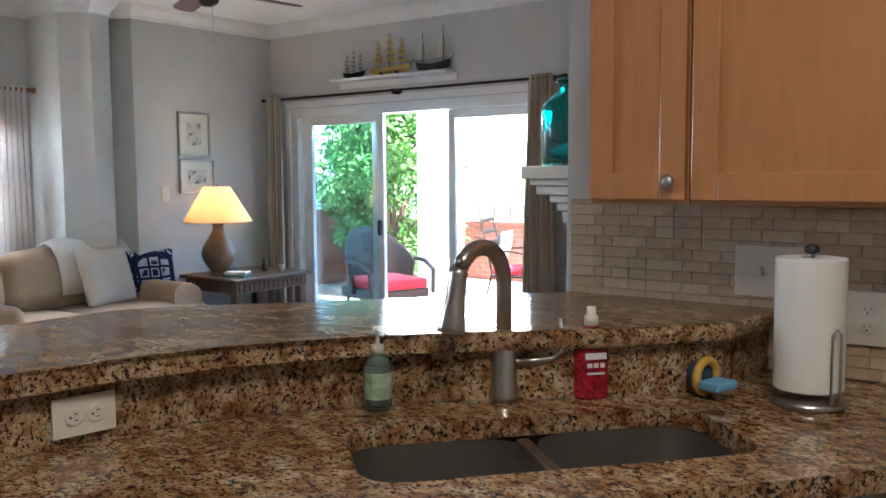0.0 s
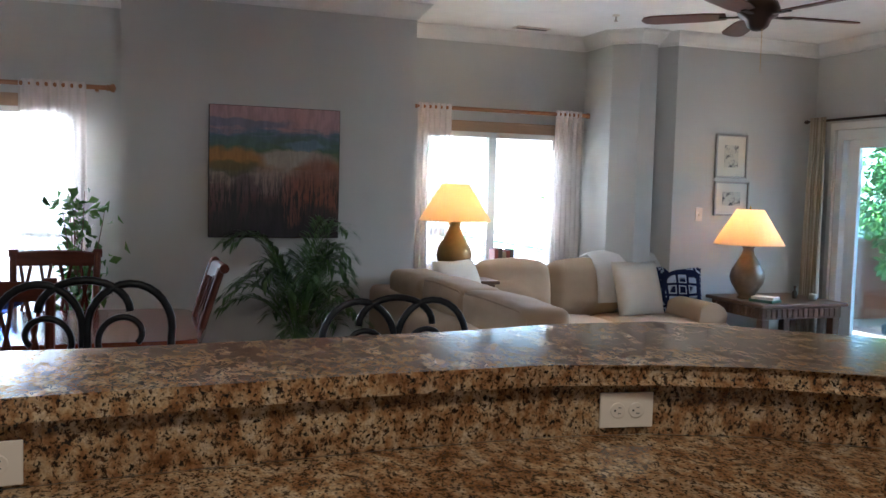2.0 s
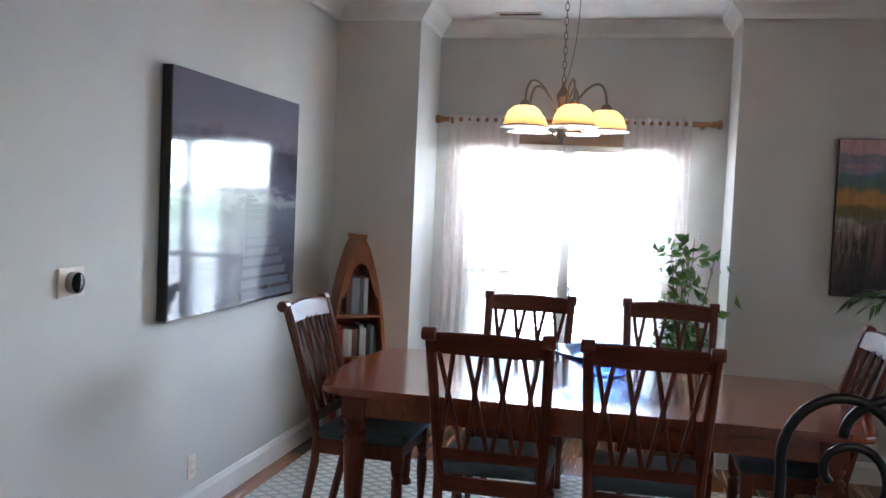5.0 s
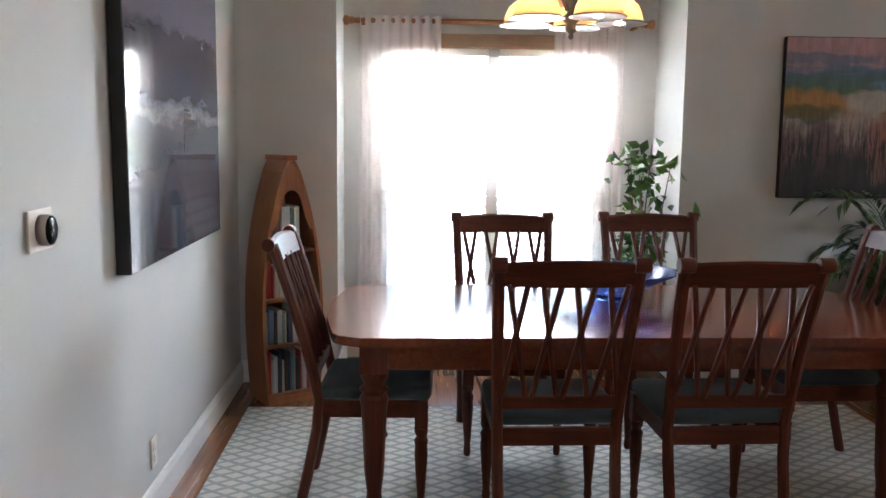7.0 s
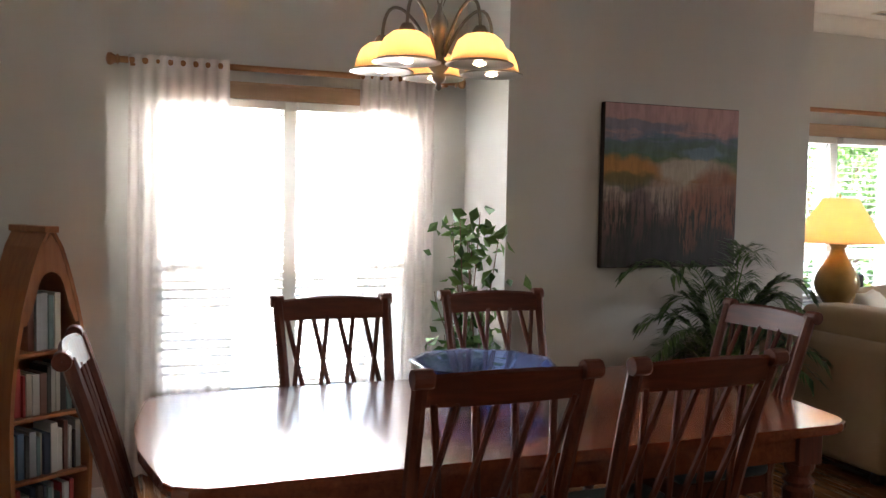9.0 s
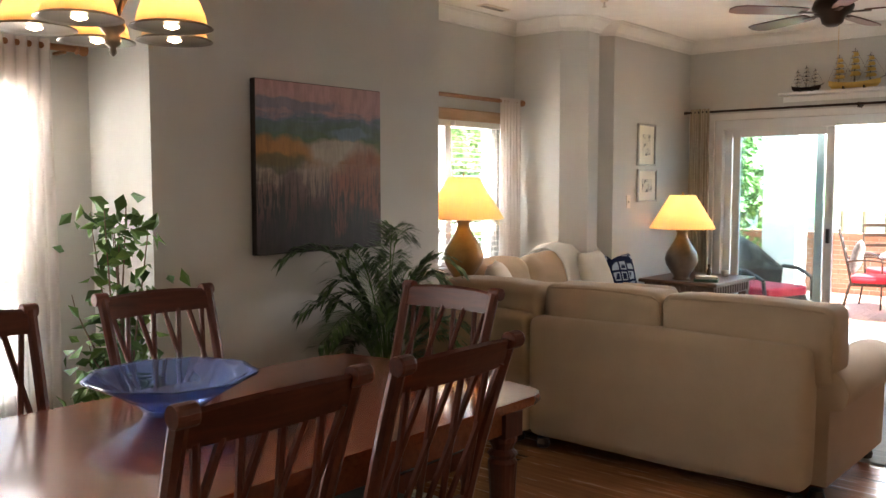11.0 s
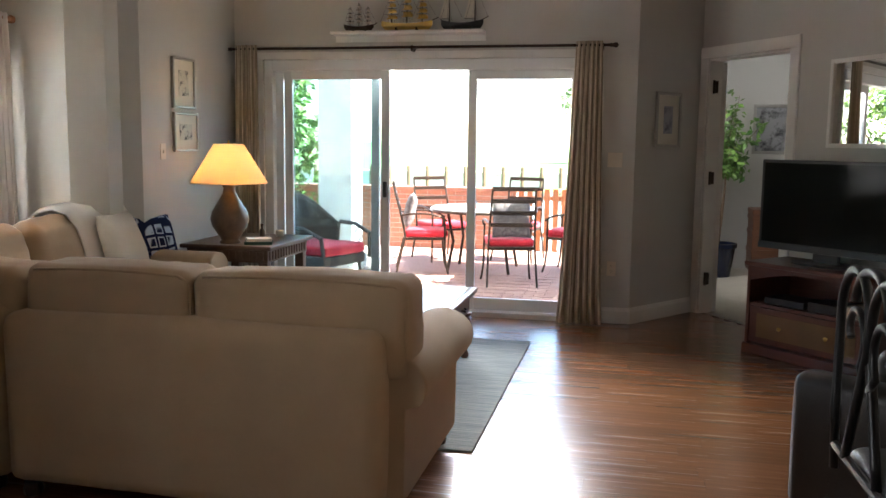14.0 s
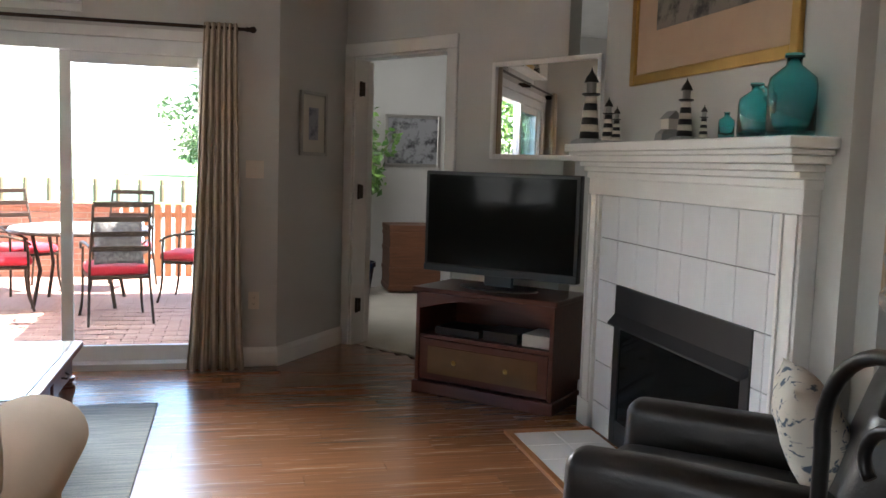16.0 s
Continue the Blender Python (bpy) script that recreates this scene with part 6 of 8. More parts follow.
framed("framed_photo", T(4.93, 11.997, 1.33), 0.62, 0.56, 0.035, M_SILVER, M_GREYP, M_GREYP, "silver-framed grey shore photograph in the bedroom", 0.02)

# wall shelf with model ships
sh = thing("wall_shelf", "narrow white ledge shelf above the patio door", "shelf", (0.88, 8.418, 2.275))
part("ledge", B(0, -0.16, 0.0, 1.25, 0, 0.022, 0.004), M_TRIM, sh)
part("back_lip", B(0, -0.018, -0.05, 1.25, 0, -0.001, 0.003), M_TRIM, sh)


def model_ship(loc, ln, h, masts, hull_m, sail_m, label, seed):
    rnd = random.Random(seed)
    ob = thing("model_ship", label, "model ship", loc, 0)
    own = bmesh.new()
    rows = []
    for i in range(13):
        u = i / 12 * 2 - 1
        w = ln * 0.11 * (1 - abs(u) ** 2.6) + 0.004
        dk = h * 0.16 * (0.75 + 0.5 * u * u)
        rows.append([own.verts.new((u * ln / 2 * (1 if k else 0.86), y * w, z)) for k, (y, z) in enumerate(((0, 0.014), (0.7, 0.02 + dk * 0.35), (1, 0.014 + dk), (-1, 0.014 + dk), (-0.7, 0.02 + dk * 0.35)))])
    for p, q in zip(rows, rows[1:]):
        for k in range(5):
            own.faces.new((p[k], p[(k + 1) % 5], q[(k + 1) % 5], q[k]))
    own.faces.new(rows[0])
    own.faces.new(rows[-1])
    part("hull", own, hull_m, ob)
    for x in (-ln * 0.2, ln * 0.2):
        part("stand", B(x - 0.006, -0.03, 0, x + 0.006, 0.03, 0.03, 0.002), M_BRONZE, ob)
    part("bowsprit", tube([(ln * 0.42, 0, h * 0.2), (ln * 0.62, 0, h * 0.30)], 0.003, 6), M_BRONZE, ob)
    rig = bmesh.new()
    for k in range(masts):
        x = ln * (-0.3 + 0.6 * k / (masts - 1))
        hh = h * (0.86 + 0.14 * (k == masts // 2))
        part("mast", tube([(x, 0, 0.03), (x, 0, hh)], 0.0035, 6, r1=0.002), M_BRONZE, ob)
        tube([(x, 0, hh), (ln * 0.6 if k == masts - 1 else x + ln * 0.3, 0, h * 0.28)], 0.0008, 4, rig)
        tube([(x, 0, hh), (x - ln * 0.22, 0, h * 0.22)], 0.0008, 4, rig)
        for sd in (-1, 1):
            for q in range(3):
                tube([(x, 0, hh * (0.95 - 0.1 * q)), (x - ln * 0.04 + ln * 0.04 * q, sd * ln * 0.09, h * 0.2)], 0.0007, 4, rig)
        if masts == 2:
            s = bmesh.new()
            bx = x - ln * 0.26
            quad = [s.verts.new(p) for p in ((x - 0.004, 0.0, h * 0.27), (bx, 0.012, h * 0.27), (x - ln * 0.10, 0.012, hh * 0.86), (x - 0.004, 0.0, hh * 0.9))]
            s.faces.new(quad)
            o = part("sail", s, sail_m, ob)
            o.modifiers.new("thick", "SOLIDIFY").thickness = 0.0015
            part("boom", tube([(x, 0, h * 0.26), (bx, 0.012, h * 0.26)], 0.002, 5), M_BRONZE, ob)
            continue
        for j in range(4):
            z0, z1 = hh * (0.32 + 0.155 * j), hh * (0.32 + 0.155 * (j + 1)) - 0.014
            w = ln * (0.20 - 0.03 * j)
            part("yard", tube([(x - w * 0.62, 0.002, z1 + 0.004), (x + w * 0.62, -0.01, z1 + 0.004)], 0.0018, 5), M_BRONZE, ob)
            s = bmesh.new()
            g = []
            for a in range(5):
                bulge = math.sin(math.pi * a / 4)
                g.append([s.verts.new((x + 0.012 * bulge + 0.5 * w * (1.08 - 0.08 * a) * (b_ / 4 * 2 - 1), -0.004 - 0.016 * bulge * (1 - (b_ / 2 - 1) ** 2), z0 + (z1 - z0) * a / 4)) for b_ in range(5)])
            for p, q in zip(g, g[1:]):
                for b_ in range(4):
                    s.faces.new((p[b_], p[b_ + 1], q[b_ + 1], q[b_]))
            o = part("sail", s, sail_m, ob, smooth=True)
            o.modifiers.new("thick", "SOLIDIFY").thickness = 0.0015
    part("rigging", rig, M_BRONZE, ob)


M_SAIL = fabric("sail_cloth", (0.55, 0.5, 0.42))
model_ship((1.10, 8.335, 2.297), 0.25, 0.235, 3, M_BRONZE, M_SAIL, "small model ship with three masts on a wall shelf", 1)
model_ship((1.50, 8.335, 2.297), 0.42, 0.35, 3, M_BRASS, M_BRASS, "gleaming brass model galleon on a wall shelf", 2)
model_ship((1.95, 8.335, 2.297), 0.34, 0.36, 2, M_BLACK, M_CREAM, "model schooner with black hull and pale sails", 3)

# ---- ceiling things ----


def fan():
    ob = thing("ceiling_fan", "dark bronze ceiling fan with five wooden blades", "ceiling fan", (1.98, 6.12, 2.56))
    part("motor", lathe([(0.03, -0.09), (0.06, -0.07), (0.075, -0.03), (0.11, -0.01), (0.125, 0.03), (0.11, 0.07), (0.05, 0.09), (0.02, 0.12)], 24), M_BRONZE, ob, smooth=True)
    part("downrod", tube([(0, 0, 0.1), (0, 0, H - 2.56 - 0.04)], 0.012, 10), M_BRONZE, ob)
    part("canopy", lathe([(0.02, H - 2.56 - 0.07), (0.06, H - 2.56 - 0.04), (0.065, H - 2.56 - 0.001)], 20), M_BRONZE, ob, smooth=True)
    for k in range(5):
        m_ = T(0, 0, 0.0, 0, 0, 12 + 72 * k)
        iron = part("blade_iron", B(0.09, -0.018, -0.012, 0.22, 0.018, -0.004, 0.003), M_BRONZE, ob)
        iron.matrix_basis = m_
        o = [(0.18, -0.05), (0.30, -0.065), (0.60, -0.07), (0.66, -0.05), (0.68, 0.0), (0.66, 0.05), (0.60, 0.07), (0.30, 0.065), (0.18, 0.05)]
        bl = part("blade", slab(o, -0.004, 0.004, 0.002), M_CONSOLE, ob, "dark brown wooden blade")
        bl.matrix_basis = m_ @ T(0, 0, 0.0, 9, 0, 0)
    part("pull_chain", tube([(0.04, 0, -0.08), (0.04, 0, -0.34)], 0.0015, 5), M_BRASS, ob)


fan()


def ceiling_vent(x, y, w, l):
    ob = thing("ceiling_vent", "small slotted ceiling air vent", "vent", (x, y, H))
    part("vent_frame", B(-w / 2, -l / 2, -0.008, w / 2, l / 2, -0.0005, 0.003), M_WHITEPL, ob)
    for k in range(4):
        xx = -w / 2 + 0.025 + k * (w - 0.05) / 4
        part("slot", B(xx, -l / 2 + 0.02, -0.010, xx + (w - 0.05) / 4 - 0.008, l / 2 - 0.02, -0.0085), M_BLACK, ob)


ceiling_vent(-0.30, 1.17, 0.10, 0.31)
ceiling_vent(-0.43, 5.78, 0.10, 0.31)
ceiling_vent(2.6, 6.6, 0.31, 0.12)
sp = thing("sprinkler_head", "small white ceiling sprinkler head", "sprinkler", (0.35, 6.12, H))
part("escutcheon", lathe([(0.03, 0), (0.028, -0.008), (0.012, -0.012)], 18), M_WHITEPL, sp)
part("nozzle", lathe([(0.008, -0.01), (0.008, -0.04), (0.016, -0.045), (0.016, -0.05), (0.001, -0.05)], 12), M_NICKEL, sp)

# ---- fireplace ----


def fireplace():
    ob = thing("fireplace", "white tiled gas fireplace with painted wood mantel", "fireplace")
    X, y0, y1 = 4.90, 5.17, 6.97
    for a, b_ in ((y0, y0 + 0.125), (y1 - 0.135, y1)):
        lg = part("pilaster", B(X - 0.02, a, 0.0, 4.949, b_, 1.24, 0.004), M_TRIM, ob)
        part("plinth_block", B(X - 0.03, a - 0.005, 0.0, X - 0.018, b_ + 0.005, 0.14, 0.003), M_TRIM, lg)
        part("bead", B(X - 0.028, a + 0.015, 0.14, X - 0.0195, a + 0.03, 1.24, 0.002), M_TRIM, lg)
        part("bead", B(X - 0.028, b_ - 0.03, 0.14, X - 0.0195, b_ - 0.015, 1.24, 0.002), M_TRIM, lg)
    part("frieze", B(X - 0.02, y0, 1.24, 4.949, y1, 1.36, 0.004), M_TRIM, ob)
    steps = [(0.03, 1.325, 1.36), (0.05, 1.36, 1.385), (0.075, 1.385, 1.41), (0.105, 1.41, 1.44), (0.12, 1.44, 1.46), (0.14, 1.46, 1.50)]
    for d, z0, z1 in steps:
        part("mantel_moulding" if z1 < 1.5 else "mantel_shelf", B(X - d, y0 - d + 0.06 if d > 0.06 else y0 - 0.012, z0, 4.949, y1 + d - 0.06 if d > 0.06 else y1 + 0.012, z1, 0.006), M_TRIM, ob)
    ty0, ty1 = y0 + 0.125, y1 - 0.135
    fy0, fy1, fz = 5.43, 6.61, 0.80
    part("grout", B(X + 0.012, ty0, 0.0, 4.949, fy0, 1.24), M_GROUT, ob)
    part("grout", B(X + 0.012, fy1, 0.0, 4.949, ty1, 1.24), M_GROUT, ob)
    part("grout", B(X + 0.012, fy0, fz, 4.949, fy1, 1.24), M_GROUT, ob)
    ts = 0.2105
    g = 0.004
    ys = [ty1]
    while ys[-1] - ts > ty0:
        ys.append(ys[-1] - ts)
    ys.append(ty0)
    zs = [1.24, 1.02, 0.80, 0.585, 0.37, 0.155, 0.0]
    for za, zb in zip(zs, zs[1:]):
        for ya, yb in zip(ys, ys[1:]):
            spans = [(yb, ya)]
            if zb < fz - 0.01:
                spans = [(max(yb, s0), min(ya, s1)) for s0, s1 in ((ty0, fy0), (fy1, ty1))]
            for p, q in spans:
                if q - p > 0.02:
                    part("tile", B(X, p + g / 2, zb + g / 2, X + 0.0125, q - g / 2, za - g / 2, 0.0015, 1), M_TILE, ob)
    fb = part("firebox", B(X - 0.004, fy0, 0.65, X + 0.012, fy1, fz, 0.003), M_BLACK, ob, "black metal hood and louvres")
    for a, b_ in ((fy0, fy0 + 0.06), (fy1 - 0.06, fy1)):
        part("firebox_side", B(X - 0.004, a, 0.0, X + 0.012, b_, 0.65, 0.003), M_BLACK, fb)
    part("firebox_base", B(X - 0.004, fy0 + 0.06, 0.0, X + 0.012, fy1 - 0.06, 0.12, 0.003), M_BLACK, fb)
    hood = bmesh.new()
    for q in ((0, 0),):
        pts = [(X - 0.004, 0.66), (X - 0.045, 0.615), (X - 0.045, 0.605), (X - 0.004, 0.62)]
        lo = [hood.verts.new((x, fy0 + 0.01, z)) for x, z in pts]
        hi = [hood.verts.new((x, fy1 - 0.01, z)) for x, z in pts]
        for i in range(4):
            hood.faces.new((lo[i], lo[(i + 1) % 4], hi[(i + 1) % 4], hi[i]))
        hood.faces.new(lo)
        hood.faces.new(hi)
    part("hood_lip", hood, M_BLACK, fb)
    part("glass_front", B(X + 0.004, fy0 + 0.06, 0.12, X + 0.009, fy1 - 0.06, 0.65), M_SCREEN, fb)
    for k in range(3):
        part("louvre", B(X - 0.006, fy0 + 0.08, 0.03 + k * 0.028, X - 0.003, fy1 - 0.08, 0.045 + k * 0.028), M_GROUT if k == 9 else M_BLACK, fb)


fireplace()
he = thing("hearth", "white tiled hearth edged with wood on the floor", "hearth")
for k in range(8):
    for j in range(2):
        part("tile", B(4.44 + j * 0.215, 5.12 + k * 0.205, 0.0, 4.651 + j * 0.215, 5.321 + k * 0.205, 0.014, 0.0015, 1), M_TILE, he)
for bx in ((4.40, 5.10, 0, 4.436, 6.80, 0.02), (4.436, 6.764, 0, 4.87, 6.80, 0.02), (4.436, 5.08, 0, 4.87, 5.116, 0.02)):
    part("border", B(*bx, 0.004), M_OAK, he)


def lighthouse(loc, h, label, stripe):
    ob = thing("lighthouse_figurine", label, "figurine", loc)
    r0, r1 = h * 0.13, h * 0.075
    part("rock_base", lathe([(r0 * 1.9, 0), (r0 * 1.75, h * 0.04), (r0 * 1.2, h * 0.07)], 11, fn=lambda a, z: 1 + 0.15 * math.sin(3 * a + 1)), M_GROUT, ob)
    n = 6
    for k in range(n):
        za, zb = h * (0.07 + 0.55 * k / n), h * (0.07 + 0.55 * (k + 1) / n)
        ra, rb = r0 + (r1 - r0) * k / n, r0 + (r1 - r0) * (k + 1) / n
        part("band", lathe([(ra, za), (rb, zb)], 18), M_BLACK if k % 2 == stripe else M_CREAM, ob, smooth=True)
    part("gallery", lathe([(r1, h * 0.62), (r1 * 1.6, h * 0.64), (r1 * 1.6, h * 0.66), (r1 * 0.9, h * 0.66)], 18), M_BLACK, ob)
    part("lantern", lathe([(r1 * 0.8, h * 0.66), (r1 * 0.8, h * 0.80)], 12), M_GROUT, ob)
    part("roof", lathe([(r1 * 1.3, h * 0.80), (r1 * 0.9, h * 0.87), (r1 * 0.2, h * 0.95), (0.001, h)], 16), M_BLACK, ob)


lighthouse((4.85, 6.93, 1.50), 0.40, "tall black and white striped lighthouse figurine", 0)
lighthouse((4.86, 6.72, 1.50), 0.23, "small striped lighthouse figurine on the mantel", 1)
lighthouse((4.86, 6.62, 1.50), 0.18, "small striped lighthouse figurine on the mantel", 1)
lighthouse((4.86, 5.95, 1.50), 0.26, "striped lighthouse figurine on a rocky islet", 0)
lighthouse((4.86, 5.80, 1.50), 0.14, "tiny lighthouse figurine on the mantel", 1)
ct = thing("cottage_figurine", "tiny grey keeper's cottage figurine on rocks", "figurine", (4.86, 6.07, 1.50))
part("rocks", lathe([(0.075, 0), (0.07, 0.03), (0.045, 0.05)], 10, fn=lambda a, z: 1 + 0.2 * math.sin(4 * a)), M_GROUT, ct)
part("cottage", B(-0.03, -0.035, 0.05, 0.03, 0.035, 0.095, 0.002), M_MATBOARD, ct)
part("roof", panel([(-0.036, 0), (0.036, 0), (0, 0.035)], 0.08, T(0, -0.04, 0.095)), M_GROUT, ct)


def jug(loc, r, h, label, handle):
    ob = thing("glass_jug", label, "glass bottle", loc)
    p = [(0.001, 0.002), (r * 0.95, 0.002), (r, 0.015), (r, h * 0.62), (r * 0.94, h * 0.71), (r * 0.5, h * 0.82), (r * 0.32, h * 0.86), (r * 0.32, h * 0.95), (r * 0.26, h * 0.95),
         (r * 0.24, h * 0.86), (r * 0.42, h * 0.81), (r * 0.88, h * 0.70), (r * 0.93, h * 0.62), (r * 0.93, 0.02), (0.001, 0.014)]
    part("body", lathe(p, 32, fn=lambda a, z: 1 + (0.012 * math.cos(16 * a) if 0.03 < z < h * 0.6 else 0)), M_TEAL, ob, smooth=True)
    part("lip", lathe([(r * 0.26, h * 0.945), (r * 0.40, h * 0.95), (r * 0.40, h), (r * 0.28, h)], 24), M_TEAL, ob, smooth=True)
    if handle:
        part("handle", tube(bezier((0, -r * 0.3, h * 0.9), (0, -r, h * 0.95), (0, -r * 1.2, h * 0.75), (0, -r * 0.85, h * 0.68), 8), 0.008, 8), M_TEAL, ob, smooth=True)


jug((4.85, 5.225, 1.50), 0.080, 0.275, "large teal glass jug on the mantel", False)
jug((4.85, 5.43, 1.50), 0.062, 0.195, "medium teal glass jug with a handle", True)
jug((4.84, 5.60, 1.50), 0.03, 0.10, "small teal glass bottle on the mantel", False)
framed("framed_photo", T(4.948, 5.98, 1.78, 0, 0, -90), 1.32, 0.98, 0.05, M_GOLD, M_TANMAT, M_SEPIA, "large gilt-framed sailing ship photograph on tan mat", 0.19)

# ---- television corner ----
CN = Vector((0.63, -0.62)).normalized()
CNM = Matrix.Translation((4.11, 7.69, 0)) @ Matrix.Rotation(math.atan2(CN.y, CN.x), 4, "Z")


def tv_console():
    ob = thing("tv_console", "mahogany television console with a woven drawer front", "tv stand")
    ob.matrix_basis = CNM
    W, D, Hc = 0.90, 0.46, 0.64
    part("plinth", B(-0.015, -0.012, 0, W + 0.015, D, 0.07, 0.006), M_CONSOLE, ob)
    for x in (0, W - 0.025):
        part("side_panel", B(x, 0.0, 0.07, x + 0.025, D, Hc - 0.03, 0.003), M_CONSOLE, ob)
    part("back_panel", B(0.025, D - 0.015, 0.07, W - 0.025, D, Hc - 0.03), M_CONSOLE, ob)
    part("tabletop", B(-0.02, -0.02, Hc - 0.03, W + 0.02, D + 0.002, Hc, 0.008), M_CONSOLE, ob)
    part("shelf", B(0.025, 0.01, 0.335, W - 0.025, D - 0.016, 0.355), M_CONSOLE, ob)
    n = 12
    arch = [(0.025, Hc - 0.031), (0.025, Hc - 0.13)] + [(0.025 + (W - 0.05) * (k / n), Hc - 0.13 + 0.075 * math.sin(math.pi * k / n)) for k in range(1, n)] + [(W - 0.025, Hc - 0.13), (W - 0.025, Hc - 0.031)]
    part("arch_rail", panel(arch, 0.018, T(0, 0.003, 0)), M_CONSOLE, ob)
    d = part("drawer", B(0.03, 0.004, 0.085, W - 0.03, 0.024, 0.33, 0.003), M_CONSOLE, ob)
    part("woven_panel", B(0.09, 0.0, 0.125, W - 0.09, 0.006, 0.29), M_WICKFRONT, d, "woven rattan inset")
    for x in (0.28, W - 0.28):
        part("knob", lathe([(0.006, 0), (0.006, 0.012), (0.015, 0.02), (0.001, 0.03)], 12), M_BRASS, d).matrix_basis = T(x, 0.0, 0.21, 90)


M_WICKFRONT = plain("rattan_weave", (0.20, 0.11, 0.045), 0.7, bump=0.8, bscale=220)
tv_console()


def television():
    ob = thing("television", "flat black television switched off on the console", "television")
    ob.matrix_basis = CNM @ T(0.43, 0.20, 0.641)
    part("panel_body", B(-0.51, 0.0, 0.075, 0.51, 0.055, 0.69, 0.008), M_BLACK, ob)
    part("screen", B(-0.485, -0.003, 0.125, 0.485, 0.0005, 0.668), M_SCREEN, ob, "dark glossy screen")
    part("lower_bezel", B(-0.508, -0.008, 0.076, 0.508, -0.0005, 0.118, 0.004), plain("grey_bezel", (0.03, 0.032, 0.036), 0.3), ob)
    part("neck", B(-0.09, 0.015, 0.01, 0.09, 0.05, 0.09, 0.004), M_BLACK, ob)
    part("base", lathe([(0.20, 0.0), (0.20, 0.008), (0.18, 0.014), (0.001, 0.016)], 28), M_BLACK, ob, smooth=False).matrix_basis = Matrix.Translation((0, 0.03, 0)) @ Matrix.Diagonal((1.25, 0.7, 1, 1))


television()
for nm, lb, x0, w, h, m_ in (("dvd_player", "flat black disc player on the console shelf", 0.10, 0.30, 0.045, M_BLACK), ("cable_box", "black cable box on the console shelf", 0.43, 0.22, 0.06, M_BLACK), ("paper_stack", "stack of white papers on the console shelf", 0.68, 0.17, 0.07, M_WHITEPL)):
    o = solo(nm, B(0, 0, 0, w, 0.22, h, 0.003), m_, lb, nm.split("_")[0])
    o.matrix_basis = CNM @ T(x0, 0.06, 0.3555)


def mirror():
    ob = thing("wall_mirror", "white-framed wall mirror beside the bedroom door", "mirror")
    ob.matrix_basis = Matrix.Translation((*(A_DW + D_DW * 1.83), 1.415)) @ Matrix.Rotation(math.atan2(D_DW.y, D_DW.x), 4, "Z") @ T(0, -0.034, 0, 0, 0, -4)
    w, h, fw = 0.84, 0.60, 0.03
    for bx in ((-w / 2, -0.025, 0, -w / 2 + fw, 0, h), (w / 2 - fw, -0.025, 0, w / 2, 0, h), (-w / 2 + fw, -0.024, 0, w / 2 - fw, 0, fw), (-w / 2 + fw, -0.024, h - fw, w / 2 - fw, 0, h)):
        part("mirror_frame", B(*bx, 0.005), M_TRIM, ob)
    part("mirror_glass", B(-w / 2 + fw, -0.01, fw, w / 2 - fw, -0.004, h - fw), M_MIRROR, ob)


mirror()


def armchair():
    """Faces +y."""
    ob = thing("leather_armchair", "black leather club armchair by the fireplace", "armchair", (4.43, 4.84, 0.0), 49)
    part("seat_base", puffbox(-0.25, -0.30, 0.12, 0.25, 0.34, 0.32, 0.03, 0.006, cuts=4), M_LEATHER, ob, smooth=True)
    part("seat_cushion", puffbox(-0.245, -0.22, 0.31, 0.245, 0.37, 0.47, 0.05, 0.02, cuts=4), M_LEATHER, ob, smooth=True)
    for s in (-1, 1):
        part("arm", puffbox(min(s * 0.24, s * 0.375), -0.33, 0.08, max(s * 0.24, s * 0.375), 0.36, 0.60, 0.045, 0.01, cuts=4), M_LEATHER, ob, smooth=True)
        for y in (-0.28, 0.3):
            part("leg", B(s * 0.31 - 0.025, y - 0.025, 0.0, s * 0.31 + 0.025, y + 0.025, 0.10, 0.004), M_BRONZE, ob)
    bk = part("backrest", puffbox(-0.33, -0.09, -0.36, 0.33, 0.09, 0.38, 0.07, 0.02, cuts=4), M_LEATHER, ob, smooth=True)
    bk.matrix_basis = T(0, -0.38, 0.47, 16, 0, 0)
    return ob


ac = armchair()


def leaf_cloth():
    m = Mat("leaf_print_cloth", 0.9, 0, 0.2)
    n = m.noise(22, 3, 0.5, m.coord((1, 2.2, 1), (0, 0, 0.6)), 0.6)
    m.color(m.ramp(n, [(0.36, (0.10, 0.13, 0.17)), (0.43, (0.62, 0.58, 0.50))]))
    return m.m


throw_pillow("white pillow with a grey leaf print on the armchair", ac.matrix_basis @ T(0.06, -0.25, 0.62, 64, 0, 10), 0.46, 0.42, 0.19, leaf_cloth(), 7)

# bedroom things
ft = ficus((0, 0, 0.004), "ficus tree in a navy glazed pot in the bedroom", 1.3, 11, 800, 1.15, M_POT, 1.98, 0.24)
ft.matrix_basis = T(4.24, 11.3, 0.004)


def trunk_chest():
    ob = thing("wooden_chest", "reddish slatted wooden chest on the bedroom carpet", "chest")
    ob.matrix_basis = T(4.62, 11.5, 0.005)
    part("body", B(0, 0, 0.02, 0.95, 0.45, 0.66, 0.006), M_CHEST, ob)
    for z in (0.04, 0.23, 0.44, 0.6):
        part("band", B(-0.008, -0.008, z, 0.958, 0.458, z + 0.045, 0.004), M_CHEST, ob)
    part("lid", B(-0.01, -0.01, 0.66, 0.96, 0.46, 0.72, 0.01), M_CHEST, ob)


trunk_chest()

# ---- small kitchen things ----


